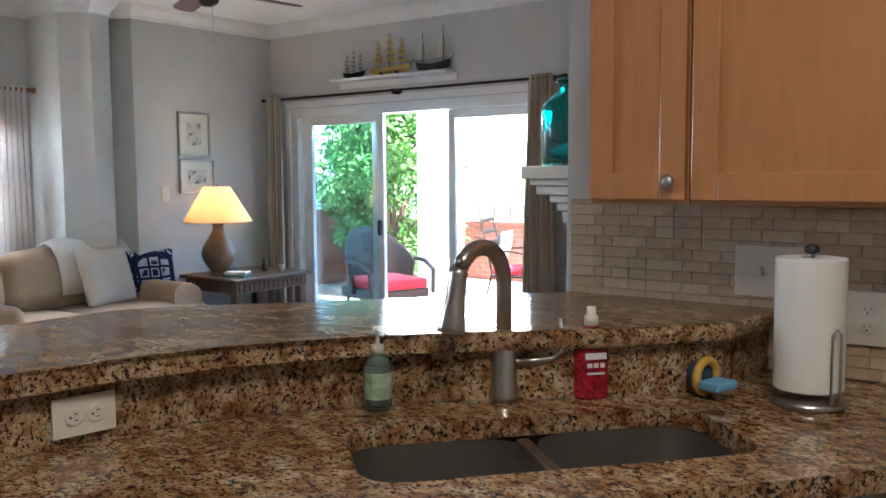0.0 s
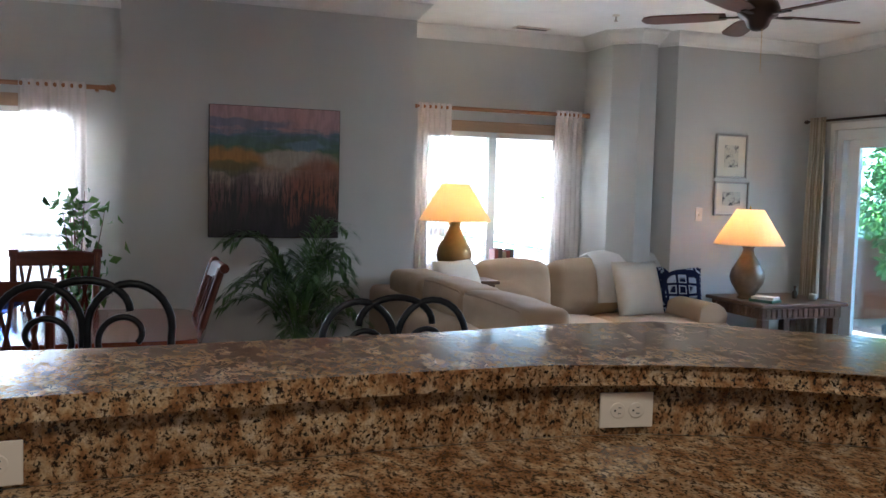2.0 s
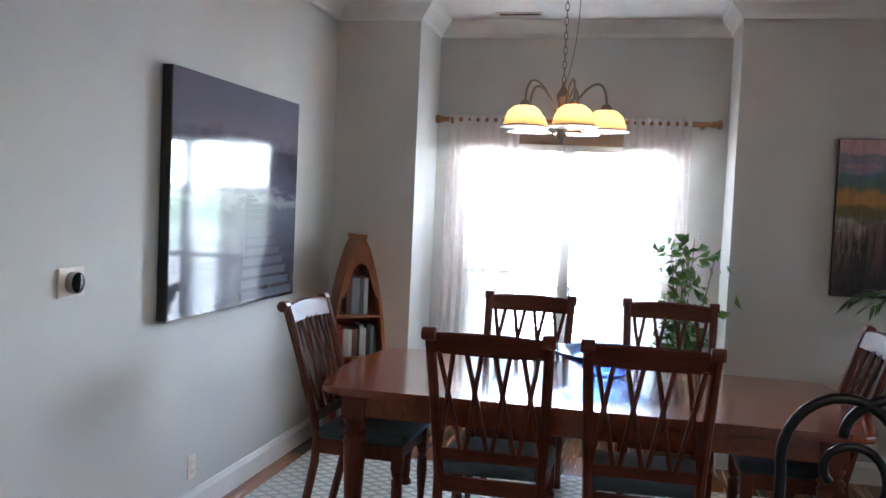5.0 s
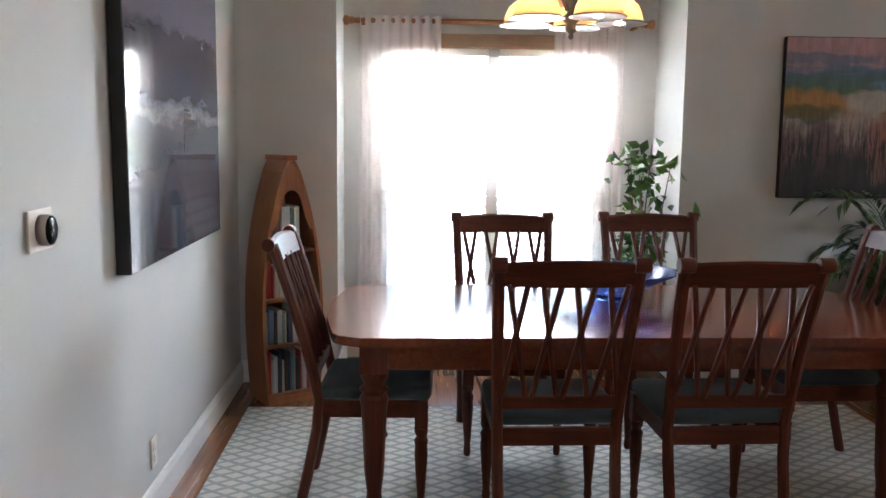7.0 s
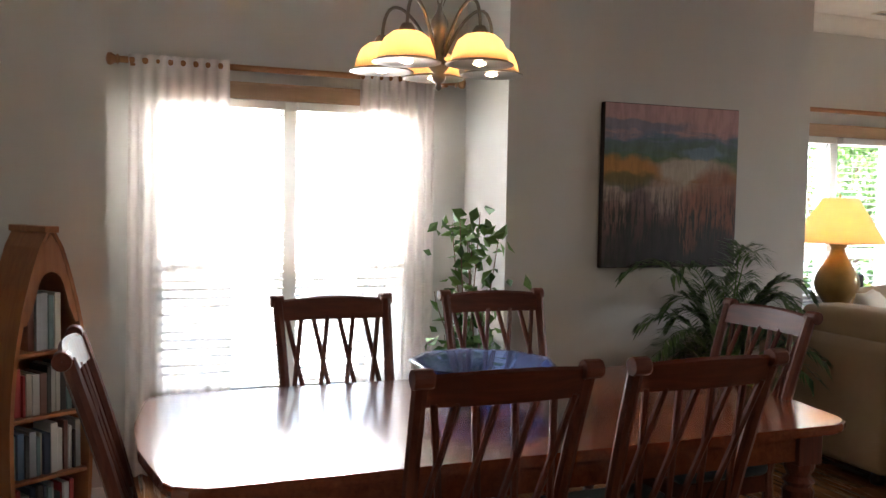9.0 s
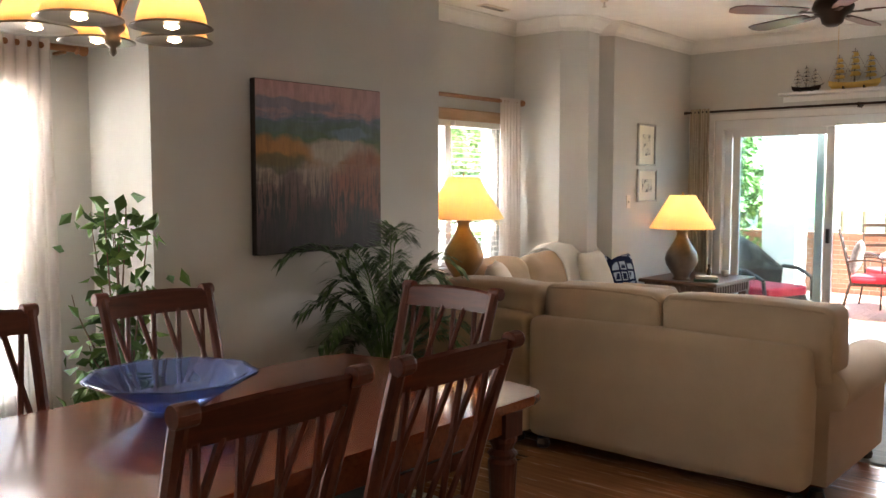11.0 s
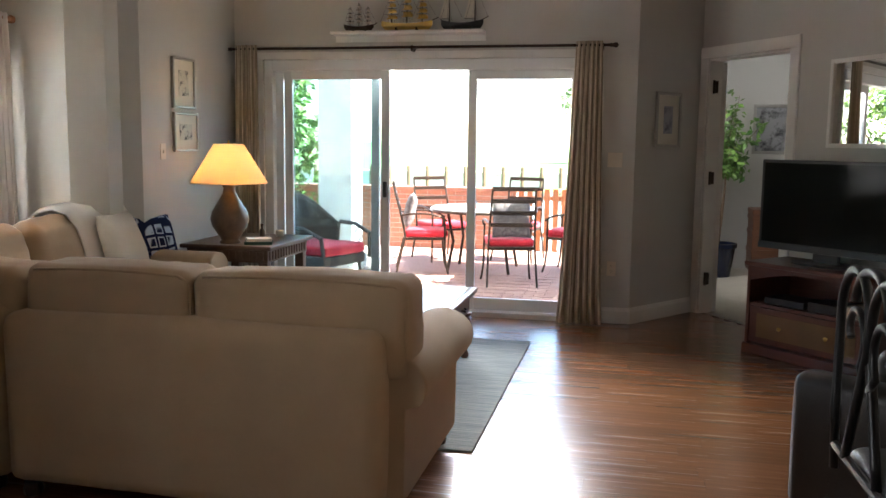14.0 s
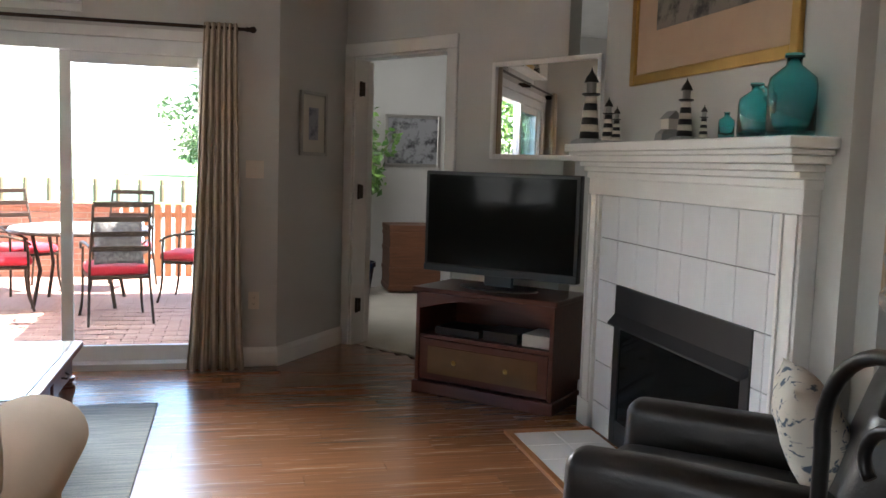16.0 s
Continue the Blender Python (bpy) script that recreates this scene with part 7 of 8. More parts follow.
def wall_tiles():
    """Stacked travertine strips on the kitchen wall."""
    ob = thing("tile_backsplash", "tumbled travertine mosaic strips on the kitchen wall", "backsplash", kind="structure")
    mt = []
    for k in range(4):
        m = Mat("travertine", 0.6)
        base = [(0.50, 0.375, 0.25), (0.45, 0.33, 0.21), (0.54, 0.415, 0.285), (0.47, 0.35, 0.23)][k]
        m.color(m.ramp(m.noise(26, 5), [(0.3, tuple(v * 0.8 for v in base)), (0.7, tuple(v * 1.15 for v in base))]))
        m.bump(m.noise(70, 4), 0.3, 0.003)
        mt.append(m.m)
    part("mortar", B(5.02, 4.9425, 0.991, 6.95, 4.949, 1.4045), plain("mortar", (0.46, 0.345, 0.23), 0.9), ob)
    rnd = random.Random(4)
    meshes = {}
    z, row = 0.993, 0
    while z < 1.40:
        h = min(0.0275, 1.403 - z)
        x = 5.021
        while x < 6.15:
            w = rnd.choice((0.05, 0.075, 0.1))
            b_ = min(x + w, 6.15)
            if b_ - x > 0.012 and h > 0.008:
                key = (round(b_ - x, 3), round(h, 3), rnd.randrange(4))
                if key not in meshes:
                    o = part("tile", B(0.0006, -0.009, 0.0006, key[0] - 0.0006, 0, key[1] - 0.0006, 0.001, 1), mt[key[2]], ob)
                    meshes[key] = o.data
                else:
                    o = new("tile", meshes[key])
                    o.parent = ob
                o.matrix_basis = T(x, 4.9424 - rnd.uniform(-0.0055, -0.002), z)
            x += w
        z += 0.0285
        row += 1


wall_tiles()
SIN = Matrix.Rotation(math.atan2(SD.y, SD.x), 4, "Z")


def at_bar(x, y, z, dist=0.0):
    return Matrix.Translation((x, y, z))


def soap_pump():
    ob = thing("soap_dispenser", "clear pump bottle of blue hand soap", "soap bottle", (5.02, 4.11, 0.991))
    blue = glassy("pale_blue_soap", (0.55, 0.66, 0.68), 0.05, 0.9)
    part("bottle", lathe([(0.001, 0), (0.027, 0.0), (0.029, 0.01), (0.029, 0.085), (0.024, 0.105), (0.011, 0.118), (0.011, 0.125), (0.001, 0.125)], 20), blue, ob, smooth=True)
    part("label", lathe([(0.0295, 0.025), (0.0295, 0.08)], 20), plain("soap_label", (0.35, 0.45, 0.30), 0.4, var=0.4, scale=40), ob)
    part("pump", lathe([(0.013, 0.118), (0.013, 0.135), (0.004, 0.138), (0.004, 0.16), (0.009, 0.162), (0.009, 0.172), (0.001, 0.173)], 14), M_WHITEPL, ob, smooth=True)
    part("nozzle", tube([(0, 0, 0.167), (0.03, -0.02, 0.166), (0.034, -0.023, 0.160)], 0.004, 8), M_WHITEPL, ob)


soap_pump()


def dish_soap():
    ob = thing("dish_soap_bottle", "red bottle of dish soap with a white cap", "soap bottle", (5.335, 4.45, 0.991), math.degrees(math.atan2(SD.y, SD.x)))
    red = glassy("red_soap", (0.92, 0.04, 0.08), 0.04, 0.7)
    own = lathe([(0.001, 0), (0.038, 0), (0.041, 0.008), (0.040, 0.05), (0.041, 0.10), (0.038, 0.122), (0.029, 0.142), (0.018, 0.156), (0.014, 0.160), (0.001, 0.160)], 28)
    for v in own.verts:
        v.co.y *= 0.62
    part("bottle", own, red, ob, smooth=True)
    part("cap", lathe([(0.015, 0.158), (0.015, 0.178), (0.010, 0.183), (0.010, 0.198), (0.001, 0.199)], 16), M_WHITEPL, ob, smooth=True)
    lab = plain("white_print", (0.75, 0.72, 0.72), 0.4)
    for x0, x1, z0, z1 in ((-0.024, 0.024, 0.088, 0.102), (-0.02, -0.008, 0.07, 0.08), (-0.005, 0.006, 0.07, 0.08), (0.01, 0.02, 0.07, 0.08), (-0.02, 0.02, 0.055, 0.06)):
        part("print", B(x0, -0.0275, z0, x1, -0.0262, z1, 0.0005), lab, ob)


dish_soap()


def sponge_holder():
    ob = thing("sponge_holder", "yellow ring-shaped sponge holder lying on the counter", "sponge holder", (5.535, 4.60, 0.991), math.degrees(math.atan2(SD.y, SD.x)) + 25)
    part("ring", tube([(0, 0.0, 0.045) if False else (0.034 * math.cos(a), 0, 0.044 + 0.034 * math.sin(a)) for a in [2 * math.pi * k / 24 for k in range(24)]], 0.010, 10, closed=True), plain("yellow_plastic", (0.62, 0.36, 0.05), 0.4), ob, smooth=True)
    part("cup", lathe([(0.034, 0.0), (0.030, 0.03), (0.001, 0.034)], 20), plain("dark_blue_plastic", (0.03, 0.06, 0.12), 0.4), ob, smooth=True).matrix_basis = T(0, 0, 0.044, -90)
    part("sponge", B(-0.04, -0.06, 0.022, 0.03, -0.005, 0.042, 0.006), plain("blue_sponge", (0.16, 0.36, 0.55), 0.95, bump=0.6, bscale=200), ob, "blue sponge")


sponge_holder()


def paper_towel():
    ob = thing("paper_towel_holder", "white paper towel roll on a steel stand", "paper towel", (5.73, 4.66, 0.991))
    part("base", lathe([(0.075, 0), (0.078, 0.006), (0.07, 0.016), (0.02, 0.02)], 28), M_STEEL, ob, smooth=True)
    part("rod", tube([(0, 0, 0.015), (0, 0, 0.315)], 0.006, 10), M_STEEL, ob)
    part("finial", lathe([(0.006, 0.315), (0.016, 0.32), (0.014, 0.332), (0.001, 0.336)], 14), M_BLACK, ob, smooth=True)
    part("roll", lathe([(0.02, 0.035), (0.068, 0.035), (0.07, 0.038), (0.07, 0.305), (0.068, 0.308), (0.02, 0.308), (0.02, 0.035)], 36), plain("paper", (0.78, 0.75, 0.70), 0.95, var=0.04, bump=0.4, bscale=60), ob, smooth=False)
    part("guard_wire", tube([(0.066, -0.045, 0.015), (0.072, -0.045, 0.03), (0.072, -0.045, 0.16), (0.066, -0.05, 0.17), (0.058, -0.056, 0.16), (0.058, -0.056, 0.015)], 0.003, 6), M_STEEL, ob)


paper_towel()


def on_line(p, q, t, d, z):
    """A pose on the plan line p-q, facing its left side."""
    a, b_ = Vector(p), Vector(q)
    dr = (b_ - a).normalized()
    c_ = a.lerp(b_, t)
    return Matrix.Translation((c_.x - dr.y * d, c_.y + dr.x * d, z)) @ Matrix.Rotation(math.atan2(dr.y, dr.x), 4, "Z") @ T(0, 0, 0, 0, 0, 180)


FACE = shifted(BAR_IN, 0.028)
plate("wall_outlet", "cream duplex outlet on the granite backsplash", "outlet", on_line(FACE[5], FACE[6], 0.80, 0.0, 1.045) @ T(0, 0, 0, 0, 0, 180) @ T(0, -0.004, 0), 0.116, 0.073, "outlet")
plate("wall_outlet", "cream duplex outlet on the granite backsplash", "outlet", on_line(FACE[3], FACE[2], 0.135, 0.0, 1.035) @ T(0, -0.004, 0), 0.116, 0.073, "outlet")
plate("light_switch", "white triple switch plate on travertine tiles", "switch", T(5.57, 4.932, 1.235), 0.17, 0.125, "switch")
plate("wall_outlet", "white duplex outlet on travertine tiles", "outlet", T(5.79, 4.932, 1.14), 0.10, 0.125, "outlet")


def no_smoking_sign():
    ob = thing("no_smoking_sign", "white card sign with a red no-smoking ring", "sign")
    ob.matrix_basis = T(4.845, 2.115, 1.04, 0, 0, 97) @ T(0, 0, 0, -8, 0, 0)
    red = plain("sign_red", (0.55, 0.03, 0.03), 0.5)
    blk = M_BLACK
    part("card", B(-0.062, -0.002, -0.048, 0.062, 0.0, 0.092, 0.001), M_WHITEPL, ob)
    part("ring", tube([(0.046 * math.cos(a), -0.003, 0.028 + 0.046 * math.sin(a)) for a in [2 * math.pi * k / 28 for k in range(28)]], 0.005, 6, closed=True), red, ob)
    part("slash", tube([(-0.031, -0.004, 0.059), (0.031, -0.004, -0.003)], 0.0045, 6), red, ob)
    part("cigarette", B(-0.034, -0.0035, 0.012, 0.018, -0.0022, 0.020), blk, ob)
    part("smoke", tube([(0.012, -0.003, 0.026), (0.016, -0.003, 0.036), (0.008, -0.003, 0.043), (0.02, -0.003, 0.052)], 0.0022, 6), blk, ob)


no_smoking_sign()
pl = plain("blue_toy_plastic", (0.03, 0.08, 0.25), 0.4)
bo = thing("blue_bottle", "small blue and yellow bottle on the counter", "bottle", (4.90, 2.245, 0.991))
part("body", lathe([(0.03, 0), (0.032, 0.02), (0.03, 0.06), (0.012, 0.075), (0.012, 0.09), (0.001, 0.091)], 16), pl, bo, smooth=True)
part("wrap", lathe([(0.0325, 0.012), (0.0325, 0.05)], 16), plain("yellow_wrap", (0.6, 0.42, 0.05), 0.4), bo)
bx = thing("white_box", "small white box on the counter wing", "box", (5.06, 2.16, 0.991), 12)
part("carton", B(-0.08, -0.05, 0, 0.08, 0.05, 0.085, 0.003), M_WHITEPL, bx)
part("dark_label", B(-0.05, -0.035, 0.0855, 0.05, 0.035, 0.0865), M_BLACK, bx)

# ---- patio ----
PZ = -0.06
PATIO_OUT = B(-5.0, 8.56, -0.30, 9.0, 13.6, PZ - 0.012)
patio = solo("patio", PATIO_OUT, plain("patio_joint_sand", (0.34, 0.27, 0.22), 0.95), "brick paved patio with sandy joints", "patio", kind="structure")
bmx = B(0.0025, 0.0025, -0.02, 0.1975, 0.0975, 0.012, 0.003, 1)
b0 = part("brick", bmx, M_PATIO, patio)
first = True
rest = []
for i in range(-10, 23):
    for j in range(50):
        x, y = i * 0.2 + (0.1 if j % 2 else 0), 8.58 + j * 0.1
        if 0.9 < x < 3.1 and y < 11.0:
            if first:
                o, first = b0, False
            else:
                o = new("brick", b0.data)
                o.parent = patio
            o.matrix_basis = T(x, y, PZ - 0.012 + 0.002 * math.sin(i * 7 + j * 3))
        else:
            rest.append((x, y))
verts, faces = [], []
for x, y in rest:
    k = len(verts)
    verts += [(x + 0.003, y + 0.003, PZ), (x + 0.197, y + 0.003, PZ), (x + 0.197, y + 0.097, PZ), (x + 0.003, y + 0.097, PZ)]
    verts += [(a, b_, PZ - 0.011) for a, b_, _ in verts[k:k + 4]]
    faces += [(k, k + 1, k + 2, k + 3)] + [(k + q, k + 4 + q, k + 4 + (q + 1) % 4, k + (q + 1) % 4) for q in range(4)]
me = bpy.data.meshes.new("patio_bricks")
me.from_pydata(verts, [], faces)
me.materials.append(M_PATIO)
tagged(new("patio_bricks", me), "weathered red patio bricks in running bond", "paving", kind="stuff")

solo("ground", B(-900, 13.0, -0.6, 900, 1500, -0.45), M_GRASS, "mown green lawn reaching the distance", "ground", kind="structure")
# made-up pale ground; its light colour whitens the lower panes of the west windows
solo("ground_west", B(-900, -600, -0.6, -0.86, 13.0, -0.2), plain("brightened_ground", (0.52, 0.50, 0.47), 0.9, var=0.15, scale=2, bump=0.3), "ground made pale to brighten the low window view", "ground", kind="structure")
M_WATER = plain("pond_water", (0.06, 0.09, 0.10), 0.08)
solo("water", B(-60, 15.5, -0.449, 60, 34, -0.40), M_WATER, "bright calm canal water", "water", kind="structure")


def brick_wall(x0, x1, y, h):
    ob = thing("patio_wall", "low red brick patio wall with a flat cap", "garden wall", (0, y, PZ))
    part("core", B(x0, 0.02, 0, x1, 0.19, h - 0.06), plain("mortar_grey", (0.42, 0.37, 0.32), 0.9), ob)
    part("cap", B(x0 - 0.02, -0.02, h - 0.06, x1 + 0.02, 0.23, h, 0.008), M_WBRICK, ob)
    v, f_ = [], []
    z, r = 0.0, 0
    while z < h - 0.08:
        x = x0 - (0.1 if r % 2 else 0)
        while x < x1:
            a, b_ = max(x + 0.004, x0), min(x + 0.196, x1)
            if b_ - a > 0.02:
                k = len(v)
                v += [(a, 0.008, z + 0.004), (b_, 0.008, z + 0.004), (b_, 0.008, z + 0.062), (a, 0.008, z + 0.062)]
                v += [(p[0], 0.021, p[2]) for p in v[k:k + 4]]
                f_ += [(k, k + 1, k + 2, k + 3)] + [(k + q, k + 4 + q, k + 4 + (q + 1) % 4, k + (q + 1) % 4) for q in range(4)]
            x += 0.2
        z += 0.068
        r += 1
    me_ = bpy.data.meshes.new("bricks")
    me_.from_pydata(v, [], f_)
    me_.materials.append(M_WBRICK)
    o = new("bricks", me_)
    o.parent = ob
    tagged(o, kind="stuff")


brick_wall(-5.0, 1.75, 13.3, 0.86)
brick_wall(3.3, 9.0, 13.3, 0.86)
bwall = thing("side_wall", "red brick side wall of the patio", "garden wall", (-2.6, 8.6, PZ))
part("core", B(-0.1, 0.0, 0, 0.08, 4.68, 1.0), M_WBRICK, bwall)
part("cap", B(-0.13, -0.02, 1.0, 0.11, 4.70, 1.06, 0.008), M_WBRICK, bwall)


def wood_gate():
    ob = thing("picket_fence", "slatted terracotta wooden fence at the patio edge", "fence", (1.78, 13.38, PZ))
    for z in (0.2, 0.7):
        part("fence_rail", B(0, 0, z, 1.5, 0.03, z + 0.06, 0.004), M_CEDAR, ob)
    for k in range(13):
        part("picket", B(k * 0.117, -0.02, 0.0, k * 0.117 + 0.075, 0.0, 0.86, 0.004), M_CEDAR, ob)


wood_gate()
col = thing("porch_column", "square pale stucco porch column", "column", (0.02, 11.0, PZ))
part("shaft", B(-0.2, -0.2, 0.0, 0.2, 0.2, 3.0, 0.01), M_STUCCO, col)
part("plinth", B(-0.24, -0.24, 0.0, 0.24, 0.24, 0.16, 0.01), M_STUCCO, col)


def patio_chair():
    """Faces +y."""
    ob = thing("patio_chair", "dark metal patio armchair with a red seat cushion", "patio chair", group="patio chairs")
    R = 0.012
    for s in (-1, 1):
        part("leg", tube(bezier((s * 0.24, 0.22, 0.62), (s * 0.25, 0.24, 0.4), (s * 0.23, 0.20, 0.2), (s * 0.27, 0.27, 0), 8), R, 6), M_BRONZE, ob)
        part("leg", tube([(s * 0.22, -0.36, 1.02), (s * 0.235, -0.26, 0.62), (s * 0.24, -0.22, 0.42), (s * 0.26, -0.32, 0)], R, 6), M_BRONZE, ob)
        part("arm", tube(bezier((s * 0.24, -0.27, 0.66), (s * 0.27, -0.05, 0.70), (s * 0.28, 0.15, 0.69), (s * 0.25, 0.25, 0.60), 8), R, 6), M_BRONZE, ob)
    for k in range(4):
        z = 0.62 + k * 0.125
        y = -0.26 - 0.10 * (z - 0.62) / 0.4
        part("back_slat", B(-0.225, y - 0.006, z, 0.225, y + 0.006, z + 0.045, 0.003), M_BRONZE, ob)
    part("seat_frame", B(-0.24, -0.24, 0.38, 0.24, 0.24, 0.41, 0.006), M_BRONZE, ob)
    part("seat_cushion", puffbox(-0.24, -0.22, 0.41, 0.24, 0.26, 0.49, 0.03, 0.012, cuts=3), M_RED, ob, "red seat cushion", True)
    return ob


pc = patio_chair()
pc.matrix_basis = T(0.98, 11.15, PZ, 0, 0, -75)
for x, y, rz in ((2.05, 10.55, 15), (2.65, 11.6, 75), (0.95, 12.2, -140), (1.9, 12.4, 170)):
    copy_thing(pc, T(x, y, PZ, 0, 0, rz))
gp = plain("grey_print_pillow", (0.12, 0.11, 0.11), 0.9, var=0.5, scale=30)
throw_pillow("dark printed pillow on a patio chair", T(2.09, 10.40, PZ + 0.70, 78, 0, 15), 0.40, 0.40, 0.13, gp, 8)
throw_pillow("dark printed pillow on a patio chair", T(0.82, 11.12, PZ + 0.70, 78, 0, -75), 0.40, 0.40, 0.13, gp, 9)
throw_pillow("red pillow on a patio chair", T(2.80, 11.64, PZ + 0.70, 78, 0, 75), 0.40, 0.40, 0.13, M_RED, 10)


def patio_table():
    ob = thing("patio_table", "round dark metal patio table with a glass top", "patio table", (1.62, 11.45, PZ))
    part("tabletop", lathe([(0.001, 0.70), (0.60, 0.70), (0.62, 0.71), (0.62, 0.725), (0.60, 0.735), (0.001, 0.735)], 36), plain("pale_table_glass", (0.40, 0.40, 0.38), 0.15), ob)
    part("rim", tube([(0.62 * math.cos(a), 0.62 * math.sin(a), 0.70) for a in [2 * math.pi * k / 32 for k in range(32)]], 0.014, 6, closed=True), M_BRONZE, ob)
    for k in range(4):
        a = radians(45 + 90 * k)
        part("leg", tube([(0.5 * math.cos(a), 0.5 * math.sin(a), 0.70), (0.42 * math.cos(a), 0.42 * math.sin(a), 0.35), (0.5 * math.cos(a), 0.5 * math.sin(a), 0)], 0.018, 8), M_BRONZE, ob)


patio_table()
solo("candle_lantern", lathe([(0.05, 0), (0.05, 0.07), (0.04, 0.075), (0.04, 0.0751), (0.001, 0.076)], 16), M_BLACK, "small black candle holder on the patio table", "lantern", (1.52, 11.3, PZ + 0.736), smooth=False)
solo("side_table", slab([(-0.25, -0.25), (0.25, -0.25), (0.25, 0.25), (-0.25, 0.25)], 0.5, 0.53, 0.005, slab([(-0.2, -0.2), (0.2, -0.2), (0.2, 0.2), (-0.2, 0.2)], 0.0, 0.5)), M_BRONZE, "dark metal side table on the patio", "side table", (3.05, 10.6, PZ))


def wicker_chair():
    """Faces +x."""
    ob = thing("wicker_chair", "dark wicker armchair with a red cushion", "wicker chair", (0.18, 9.75, PZ), -20)
    own = bmesh.new()
    n, rows = 22, []
    for k in range(9):
        t = k / 8
        ring = []
        for i in range(n + 1):
            a = math.pi * (0.5 + i / n)
            r = 0.36 + 0.05 * t
            topz = 0.62 + 0.36 * max(0, -math.cos(a)) ** 1.2
            ring.append(own.verts.new((r * math.cos(a) * 1.0, r * math.sin(a), 0.30 + (topz - 0.30) * t)))
        rows.append(ring)
    for p, q in zip(rows, rows[1:]):
        for i in range(n):
            own.faces.new((p[i], p[i + 1], q[i + 1], q[i]))
    sh_ = part("woven_back", own, M_WICKER, ob, smooth=True)
    md = sh_.modifiers.new("thick", "SOLIDIFY")
    md.thickness = 0.025
    part("seat_base", B(-0.32, -0.34, 0.25, 0.38, 0.34, 0.36, 0.02), M_WICKER, ob)
    part("seat_cushion", puffbox(-0.28, -0.31, 0.36, 0.40, 0.31, 0.46, 0.03, 0.012, cuts=3), M_RED, ob, "red seat cushion", True)
    for s in (-1, 1):
        part("arm", tube([(0.0, s * 0.40, 0.64), (0.2, s * 0.40, 0.63), (0.40, s * 0.38, 0.55), (0.42, s * 0.36, 0.30)], 0.022, 8), M_WICKER, ob)
        for x in (-0.26, 0.34):
            part("leg", tube([(x, s * 0.28, 0.26), (x * 1.08, s * 0.31, 0.0)], 0.018, 8), M_WICKER, ob)


wicker_chair()


def shrub(loc, rx, ry, rz_, n, label, size=0.09, seed=1, name="shrub", trunk=True, clumps=26, leaf=M_BUSH):
    rnd = random.Random(seed)
    ob = thing(name, label, "shrub" if name == "shrub" else "tree", loc)
    cl = []
    for _ in range(clumps):
        a, u = rnd.uniform(0, 6.28), rnd.uniform(-0.85, 1)
        q = math.sqrt(max(0, 1 - u * u)) * rnd.uniform(0.35, 1)
        cl.append((Vector((rx * q * math.cos(a), ry * q * math.sin(a), rz_ * (1 + u * rnd.uniform(0.7, 1.05)))), rnd.uniform(0.16, 0.34) * min(rx, rz_)))
    st_ = bmesh.new()
    tube([(0, 0, 0), (0.02, 0, rz_ * 0.5), (0, 0.02, rz_)], 0.05 * rx, 6, st_, 0.03 * rx)
    for p, r in cl[:10]:
        tube([(0, 0, rz_ * 0.4), p * 0.6 + Vector((0, 0, 0.1)), p], 0.025 * rx, 5, st_, 0.008 * rx)
    part("trunk", st_, M_BARK, ob)

    def place():
        p, r = rnd.choice(cl)
        d = Vector((rnd.gauss(0, 1), rnd.gauss(0, 1), rnd.gauss(0, 1))).normalized()
        return p + d * r * rnd.uniform(0.5, 1.1), d + Vector((rnd.gauss(0, 0.6), rnd.gauss(0, 0.6), -0.3))

    part("crown", leafy(n, place, size, rnd=rnd, aspect=0.55), leaf, ob)


shrub((-1.42, 11.8, PZ), 0.95, 0.8, 1.4, 9000, "tall dense green shrub beside the patio wall", 0.10, 1, clumps=60)
shrub((-2.6, 12.4, PZ), 0.9, 0.8, 1.3, 5000, "dense green shrub behind the patio wall", 0.10, 2, clumps=40)
shrub((-4.8, 9.6, -0.2), 1.4, 1.2, 1.6, 6000, "tall leafy shrub outside the living room window", 0.10, 3, clumps=44)
shrub((-5.6, 11.9, -0.2), 1.5, 1.3, 1.7, 5000, "tall leafy shrub outside the living room window", 0.10, 4, clumps=40)
# added slab, out of view, that keeps the sun off the wicker chair
solo("porch_roof", B(-3.0, 8.57, 2.98, 3.0, 10.6, 3.12, 0.01), M_STUCCO, "pale unseen slab added to shade the patio by the door", "roof", kind="structure")
for k, (x, y, s) in enumerate(((3.5, 44, 0.9), (7.5, 44, 1.0), (12, 45, 0.9), (16, 48, 1.3))):
    shrub((x, y, -0.45), 1.1 * s, 1.0 * s, 0.75 * s, 1600, "rounded clipped shrub on the far bank", 0.22, 20 + k, clumps=24)
for k, (x, y, s) in enumerate(((2, 84, 6.0), (10, 78, 6.0), (19, 84, 6.5), (28, 80, 6.5))):
    shrub((x, y, -0.45), 0.9 * s, 0.9 * s, 0.85 * s, 3500, "leafy green tree on the far bank", 0.5, 40 + k, "tree", clumps=34, leaf=M_HAZELEAF)


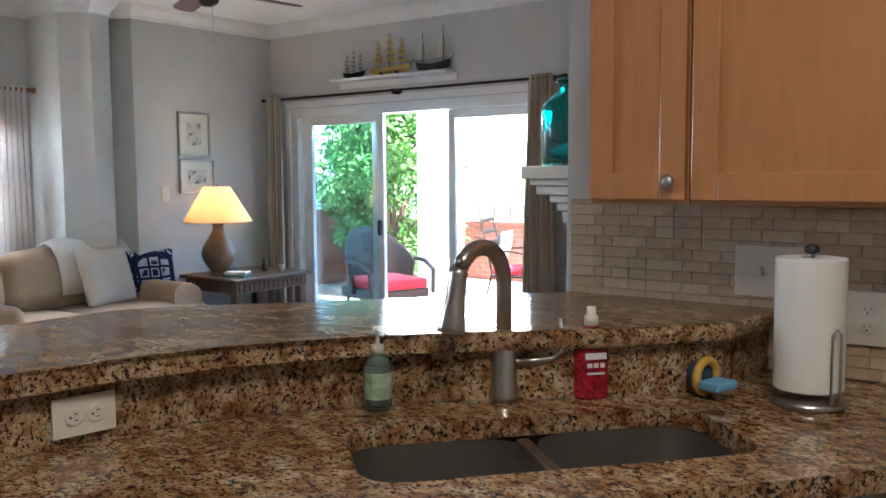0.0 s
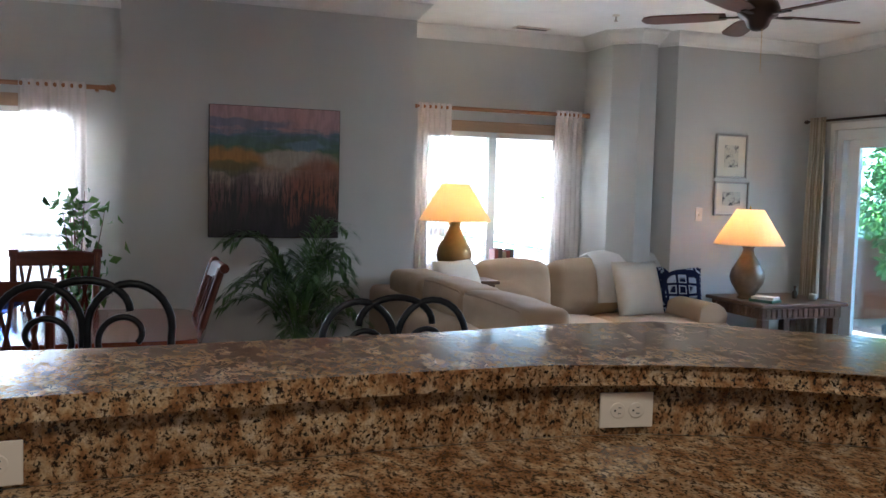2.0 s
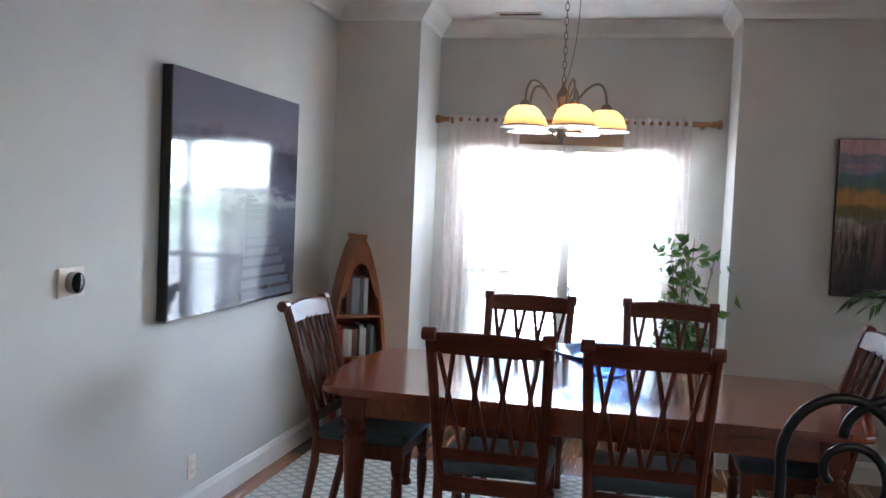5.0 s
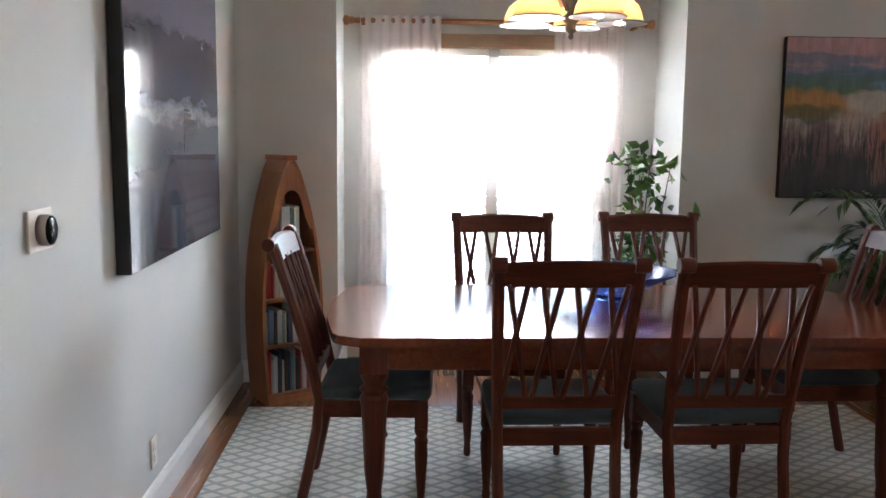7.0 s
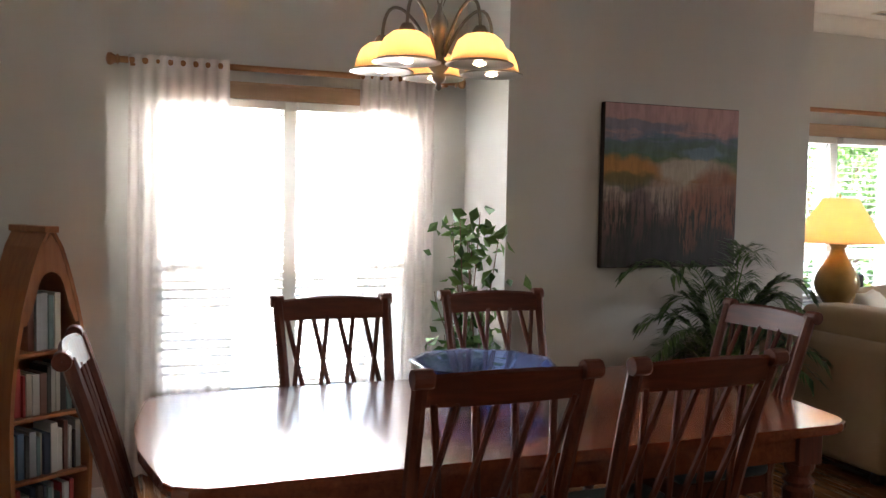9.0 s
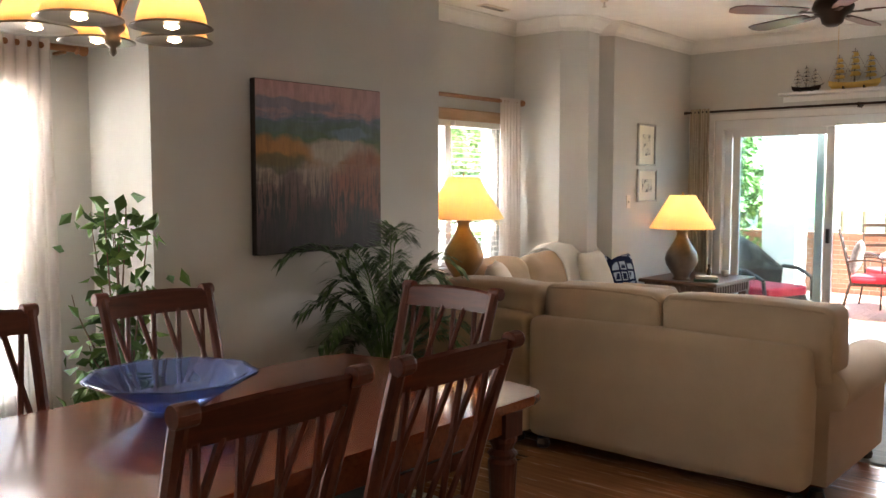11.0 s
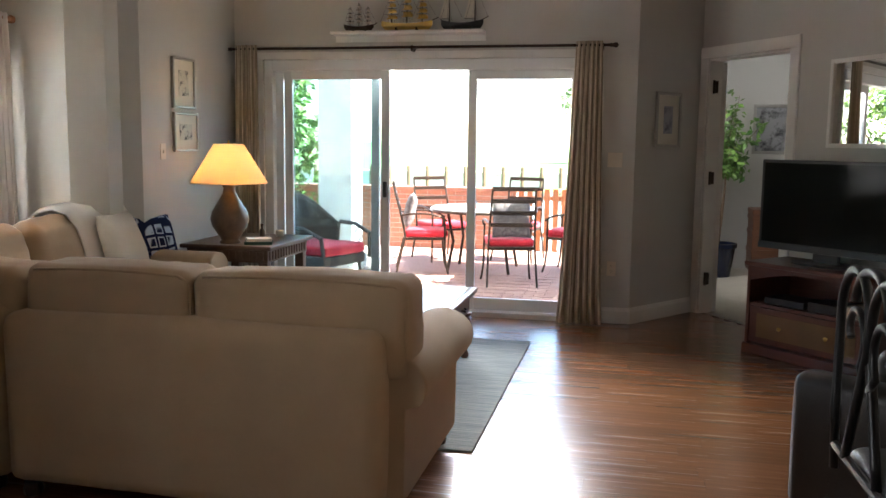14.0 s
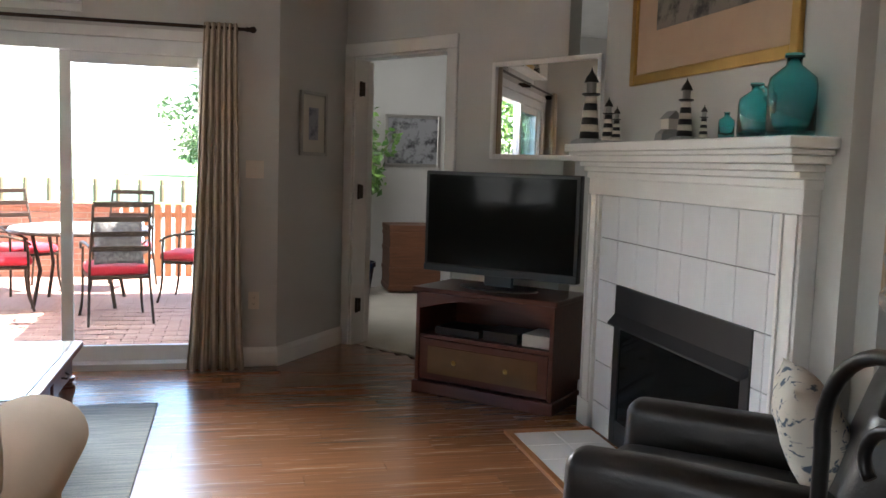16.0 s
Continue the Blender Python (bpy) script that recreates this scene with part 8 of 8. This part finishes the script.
def bulkhead():
    ob = thing("canal_bulkhead", "timber canal bulkhead with dark posts", "retaining wall")
    ob.matrix_basis = T(-30, 34.0, -0.45, 0, 0, 8)
    part("wall", B(0, 0, 0, 70, 0.25, 0.55), M_STUCCO, ob)
    part("cap", B(0, -0.1, 0.55, 70, 0.35, 0.65), M_STUCCO, ob)
    p0 = None
    for k in range(86):
        if p0 is None:
            p0 = part("post", lathe([(0.08, 0), (0.08, 0.85), (0.001, 0.9)], 8), M_BARK, ob)
            o = p0
        else:
            o = new("post", p0.data)
            o.parent = ob
        o.matrix_basis = T(1 + k * 0.8, -0.2, 0)


bulkhead()


# ---- floor planks ----
rnd = random.Random(12)
PW, PL = 0.127, 1.22
plank_mesh = part("plank", B(0.0006, 0.0006, -0.012, PL - 0.0006, PW - 0.0006, 0.0), M_FLOOR, floor)
used = False
restv, restf = [], []
EDGE = [(-0.71, 0.0), (5.3, 0.0)]


def floor_limits(y):
    """The room's extent in x at depth y."""
    lo = -0.59 if y < 2.57 else (-0.0 if y < 4.62 else (-0.73 if y < 6.47 else -0.05))
    if y < 0.56:
        lo = 0.0
    hi = 8.0 if y < 4.93 else 5.0
    if y > 6.9:
        hi = 3.84 + (9.12 - y) / 1.49 + 0.05
    if y > 8.40:
        lo = 3.32 + (y - 8.42) * 0.743 - 0.02
    return lo, hi


for r in range(int(9.14 / PW) + 1):
    y = r * PW
    lo, hi = floor_limits(y + PW / 2)
    x = lo - rnd.uniform(0, PL)
    while x < hi:
        a, b_ = max(x, lo), min(x + PL, hi)
        if b_ - a > 0.01:
            full = b_ - a > PL - 0.001
            if full and 0.3 < x + PL / 2 < 4.9:
                if used:
                    o = new("plank", plank_mesh.data)
                    o.parent = floor
                else:
                    o, used = plank_mesh, True
                o.matrix_basis = T(a, y, 0)
            else:
                k = len(restv)
                for z in (0.0, -0.011):
                    restv += [(a + 0.0008, y + 0.0008, z), (b_ - 0.0008, y + 0.0008, z), (b_ - 0.0008, y + PW - 0.0008, z), (a + 0.0008, y + PW - 0.0008, z)]
                restf += [(k, k + 1, k + 2, k + 3)] + [(k + q, k + 4 + q, k + 4 + (q + 1) % 4, k + (q + 1) % 4) for q in range(4)]
        x += PL
me = bpy.data.meshes.new("cut_planks")
me.from_pydata(restv, [], restf)
me.materials.append(M_FLOOR)
o = new("cut_planks", me)
o.parent = floor
tagged(o, kind="stuff")
